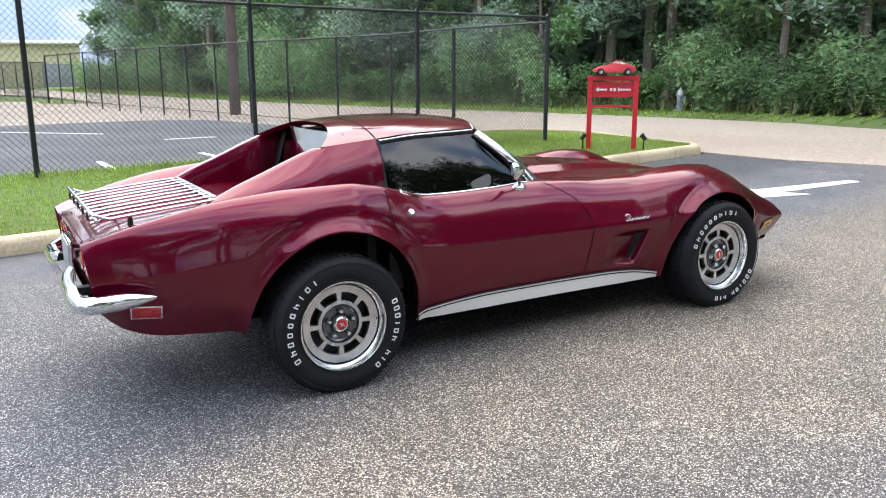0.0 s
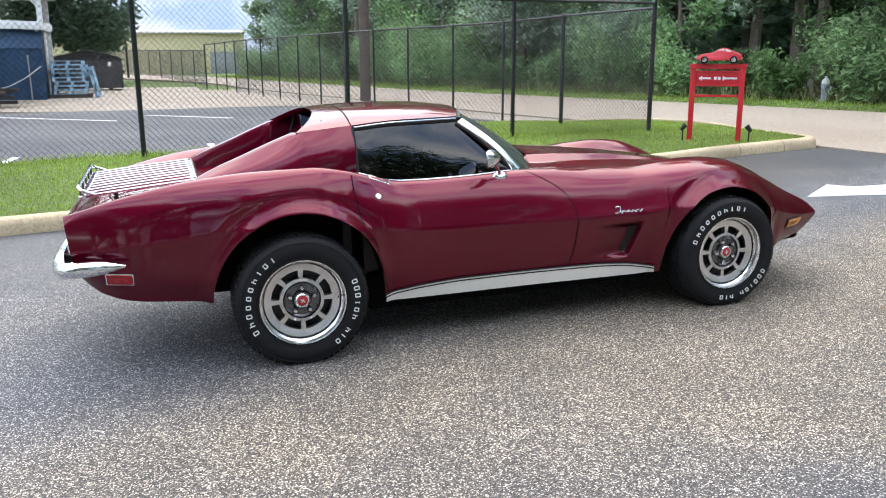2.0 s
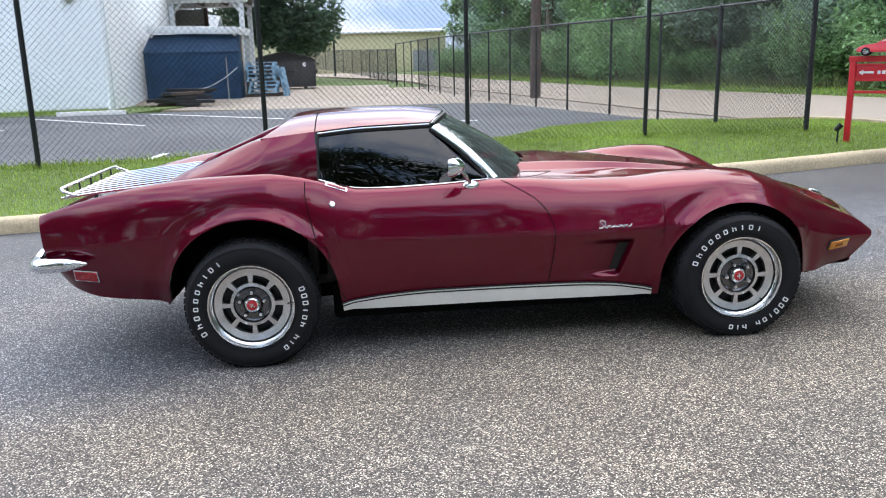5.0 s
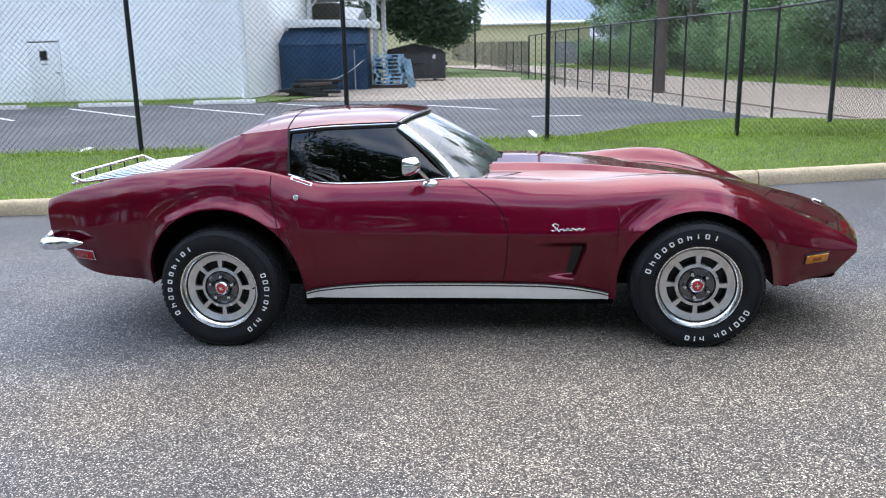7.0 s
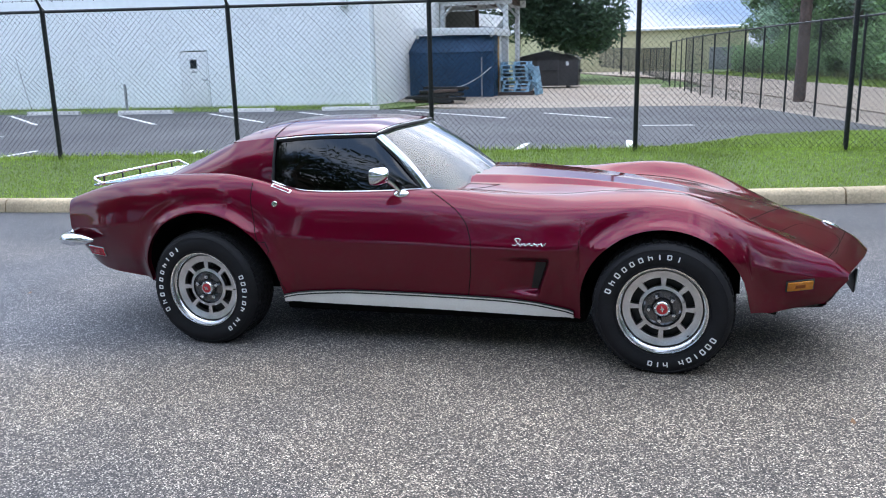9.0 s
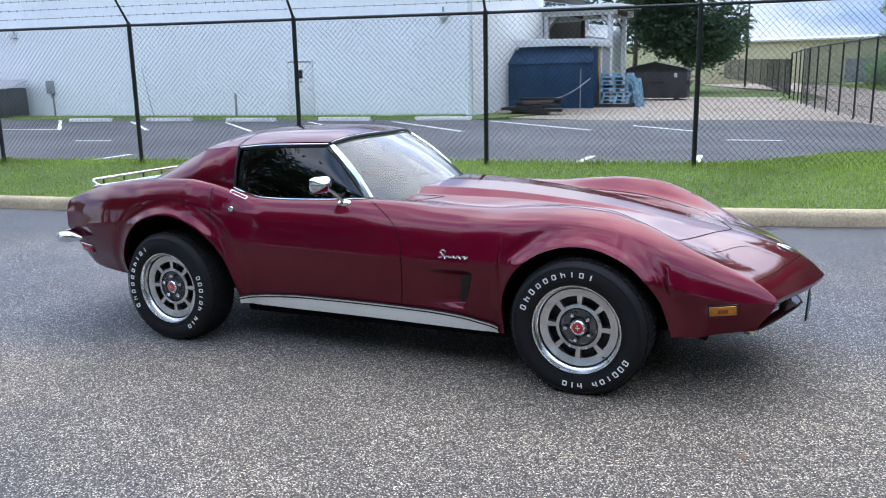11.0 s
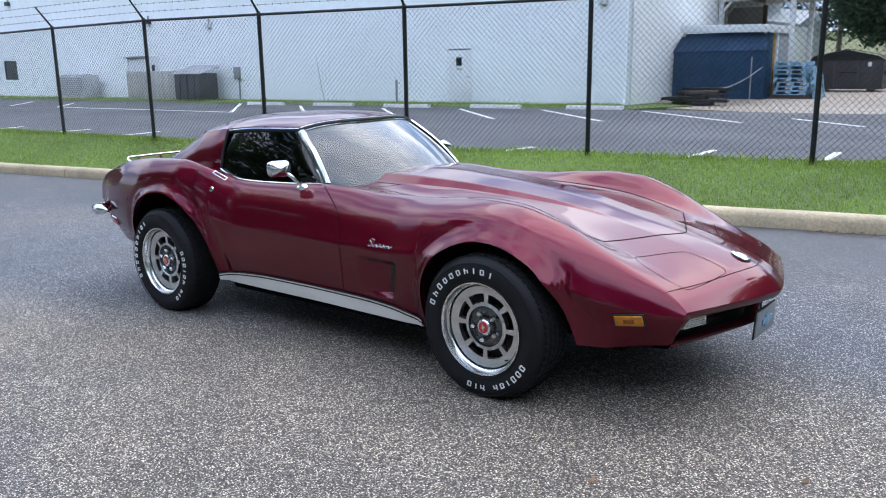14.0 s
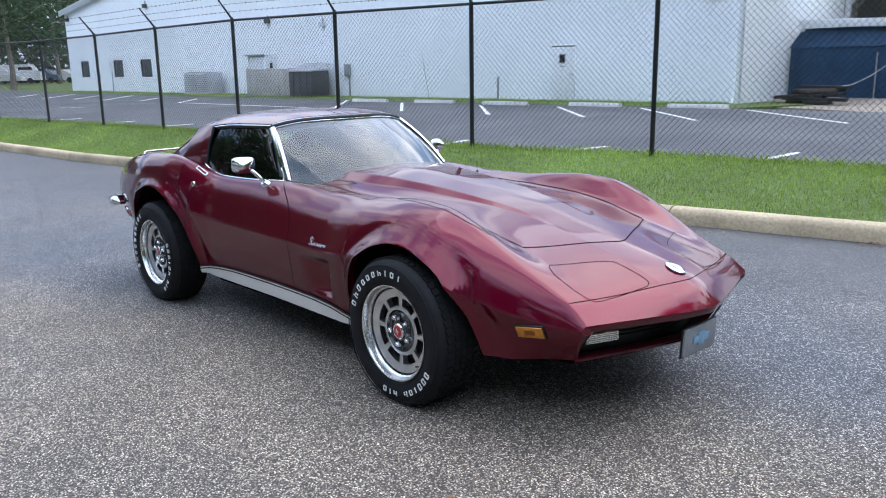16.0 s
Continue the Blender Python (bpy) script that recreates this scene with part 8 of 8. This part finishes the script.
def ac_unit(m):
    t = thing("air_conditioner", m, "pale grey boxed air conditioner beside the wall", "air conditioner", "air conditioners by the wall")
    part("case", boxed(1.05, 0.9, 1.08, pose(0, 0, 0.57), 0.03), CASE_GREY, t)
    for k in range(9):
        part("louvre", boxed(0.95, 0.012, 0.04, pose(0, -0.455, 0.18 + 0.097 * k, 25), 0.002), GREYBOX, t)
    bm = bmesh.new()
    lathe(bm, [(0.36, 1.1), (0.38, 1.13), (0.40, 1.1)], 24, "z")
    part("fan_guard", bm, BLACK, t)
    part("pad", boxed(1.15, 1.05, 0.06, pose(0, 0, 0.02), 0.01), CONCRETE, t)
    return t


ac = ac_unit(pose(-35.25, 16.5, 0.19, 0, 0, 6))
copy_thing(ac, pose(-36.37, 16.38, 0.19, 0, 0, 6))


def enclosure():
    t = thing("board_screen", pose(-29.65, 16.58, 0.18, 0, 0, 6), "weathered grey board screen round the service door", "fence")
    for k in range(23):
        part("board", boxed(0.13, 0.022, 1.22, pose(-1.56 + 0.141 * k, 0, 0.63), 0.003), CEDAR, t)
    for k in range(7):
        part("board", boxed(0.022, 0.13, 1.22, pose(1.64, 0.08 + 0.141 * k, 0.63), 0.003), CEDAR, t)
    for z in (0.25, 1.05):
        part("rail", boxed(3.2, 0.05, 0.09, pose(0, 0.04, z), 0.005), CEDAR, t)
    for x in (-1.58, 0, 1.58):
        part("post", boxed(0.09, 0.09, 1.3, pose(x, 0.075, 0.63), 0.005), CEDAR, t)
    return t


enclosure()


def wheeled_bin():
    t = thing("refuse_bin", pose(-27.0, 17.1, 0.18, 0, 0, 6), "charcoal steel refuse bin with a pale lid", "bin")
    part("bin_body", boxed(1.55, 1.0, 1.08, pose(0, 0, 0.6), 0.04), DARKBOX, t)
    lid = part("lid", boxed(1.75, 1.2, 0.05, pose(0, 0, 1.28, 15), 0.015), CASE_GREY, t)
    for k in range(9):
        part("lid_rib", boxed(0.05, 1.16, 0.03, pose(-0.76 + 0.19 * k, 0, 1.315, 15), 0.008), CASE_GREY, lid)
    for x in (-0.45, 0.0, 0.45):
        part("rib", boxed(0.06, 0.04, 1.0, pose(x, -0.51, 0.6), 0.01), DARKBOX, t)
    for x in (-0.6, 0.6):
        for y in (-0.4, 0.4):
            bm = bmesh.new()
            lathe(bm, [(0.0, -0.025), (0.07, -0.025), (0.07, 0.025), (0.0, 0.025)], 14)
            bmesh.ops.translate(bm, vec=(x, y, 0.07), verts=bm.verts)
            part("castor", bm, BLACK, t)
    return t


wheeled_bin()


def bollard():
    t = thing("pipe_bollard", pose(-16.1, 17.75, 0.18), "thin grey pipe standing in the wall's grass strip", "bollard")
    bm = bmesh.new()
    tube(bm, [(0, 0, -0.1), (0.01, 0, 0.82)], 0.04, 10)
    part("pipe", bm, GREYBOX, t)
    bm = bmesh.new()
    lathe(bm, [(0.046, 0.78), (0.046, 0.84), (0.0, 0.86)], 12, "z")
    part("cap", bm, GREYBOX, t)


bollard()


def plate_post():
    t = thing("parking_sign", pose(-44.0, 14.9, 0.18, 0, 0, 8), "small white parking sign on a thin post", "sign")
    bm = bmesh.new()
    tube(bm, [(0, 0, -0.1), (0, 0, 1.75)], 0.03, 8)
    part("post", bm, GREYBOX, t)
    part("plate", boxed(0.32, 0.02, 0.46, pose(0, -0.03, 1.5), 0.004), WHITE_TRIM, t)


plate_post()


def picnic_table():
    t = thing("picnic_table", pose(-7.4, 57.5, 0.3, 0, 0, 12), "dark picnic table on the yard's grass", "table")
    for y in (-0.28, 0, 0.28):
        part("top_board", boxed(1.8, 0.25, 0.04, pose(0, y, 0.75), 0.005), POLE, t)
    for y in (-0.75, 0.75):
        part("bench_board", boxed(1.8, 0.25, 0.04, pose(0, y, 0.45), 0.005), POLE, t)
    for x in (-0.6, 0.6):
        for s in (-1, 1):
            part("leg", boxed(0.06, 0.08, 0.95, pose(x, s * 0.4, 0.38, s * 32), 0.005), POLE, t)
        part("cross_bar", boxed(0.06, 1.6, 0.08, pose(x, 0, 0.42), 0.005), POLE, t)


picnic_table()


def lamp_mast():
    t = thing("lamp_mast", pose(-3.9, 62.0, 0.3), "slim dark lamp mast with an arm over the yard", "street lamp")
    bm = bmesh.new()
    tube(bm, [(0, 0, -0.3), (0, 0, 8.5)], [0.09, 0.06], 10)
    part("shaft", bm, FENCE, t)
    bm = bmesh.new()
    tube(bm, [(0, 0, 3.3), (-0.5, 0, 3.42), (-0.9, 0, 3.42)], 0.04, 8)
    part("arm", bm, FENCE, t)
    part("lamp_head", boxed(0.6, 0.25, 0.12, pose(-1.0, 0, 3.4), 0.03), FENCE, t)


lamp_mast()


def parked_car(name, m, mat, label, van):
    t = thing(name, m, label, "car", "vehicles in the far lot")
    prof = [(-2.2, 0.3), (-2.25, 0.8), (-2.1, 1.0), (-1.4, 1.05), (-0.9, 1.45), (0.7, 1.48), (1.5, 1.0), (2.2, 0.85), (2.25, 0.35)] if not van else [(-2.5, 0.35), (-2.55, 1.2), (-2.45, 2.05), (1.2, 2.1), (1.75, 1.4), (2.5, 1.2), (2.55, 0.4)]
    bm = bmesh.new()
    grid_mesh(bm, [[(x, y * (0.86 if z > 1.2 else 1), z) for x, z in prof + prof[:1]] for y in (-0.88, -0.8, 0.8, 0.88)])
    bm.verts.ensure_lookup_table()
    n = len(prof) + 1
    bm.faces.new([bm.verts[k] for k in range(n - 1)]), bm.faces.new([bm.verts[3 * n + k] for k in range(n - 1)][::-1])
    bmesh.ops.recalc_face_normals(bm, faces=bm.faces)
    part("body", bm, mat, t, smooth=False)
    for s in (-1, 1):
        part("side_glass", boxed(1.5, 0.02, 0.3, pose(-0.1 if not van else 0.9, s * (0.77 if not van else 0.78), 1.26 if not van else 1.65), 0.005), DARK_GLASS, t)
        for x in (-1.4, 1.4):
            bm = bmesh.new()
            lathe(bm, [(0.0, -0.1), (0.3, -0.1), (0.33, 0.0), (0.3, 0.1), (0.0, 0.1)], 18)
            bmesh.ops.translate(bm, vec=(x, s * 0.82, 0.33), verts=bm.verts)
            part("wheel", bm, RUBBER, t)


WHITE_CAR = material("white_vehicle_paint", (0.7, 0.7, 0.7), 0.3, 0, 0.8, vary=(1, 0.04, 10, 0.03))
BLUE_CAR = material("blue_vehicle_paint", (0.08, 0.12, 0.2), 0.3, 0.3, 0.8, vary=(1, 0.04, 10, 0.03))
parked_car("parked_van", pose(-96, 24.2, 0.2, 0, 0, 50), WHITE_CAR, "white van parked in the far lot", True)
parked_car("parked_car", pose(-96, 22.5, 0.2, 0, 0, 48), WHITE_CAR, "white car parked in the far lot", False)
parked_car("parked_car", pose(-96, 26.3, 0.2, 0, 0, 52), BLUE_CAR, "dark blue car parked in the far lot", False)
parked_car("parked_car", pose(-96, 28.3, 0.2, 0, 0, 52), WHITE_CAR, "white car parked by the warehouse", False)
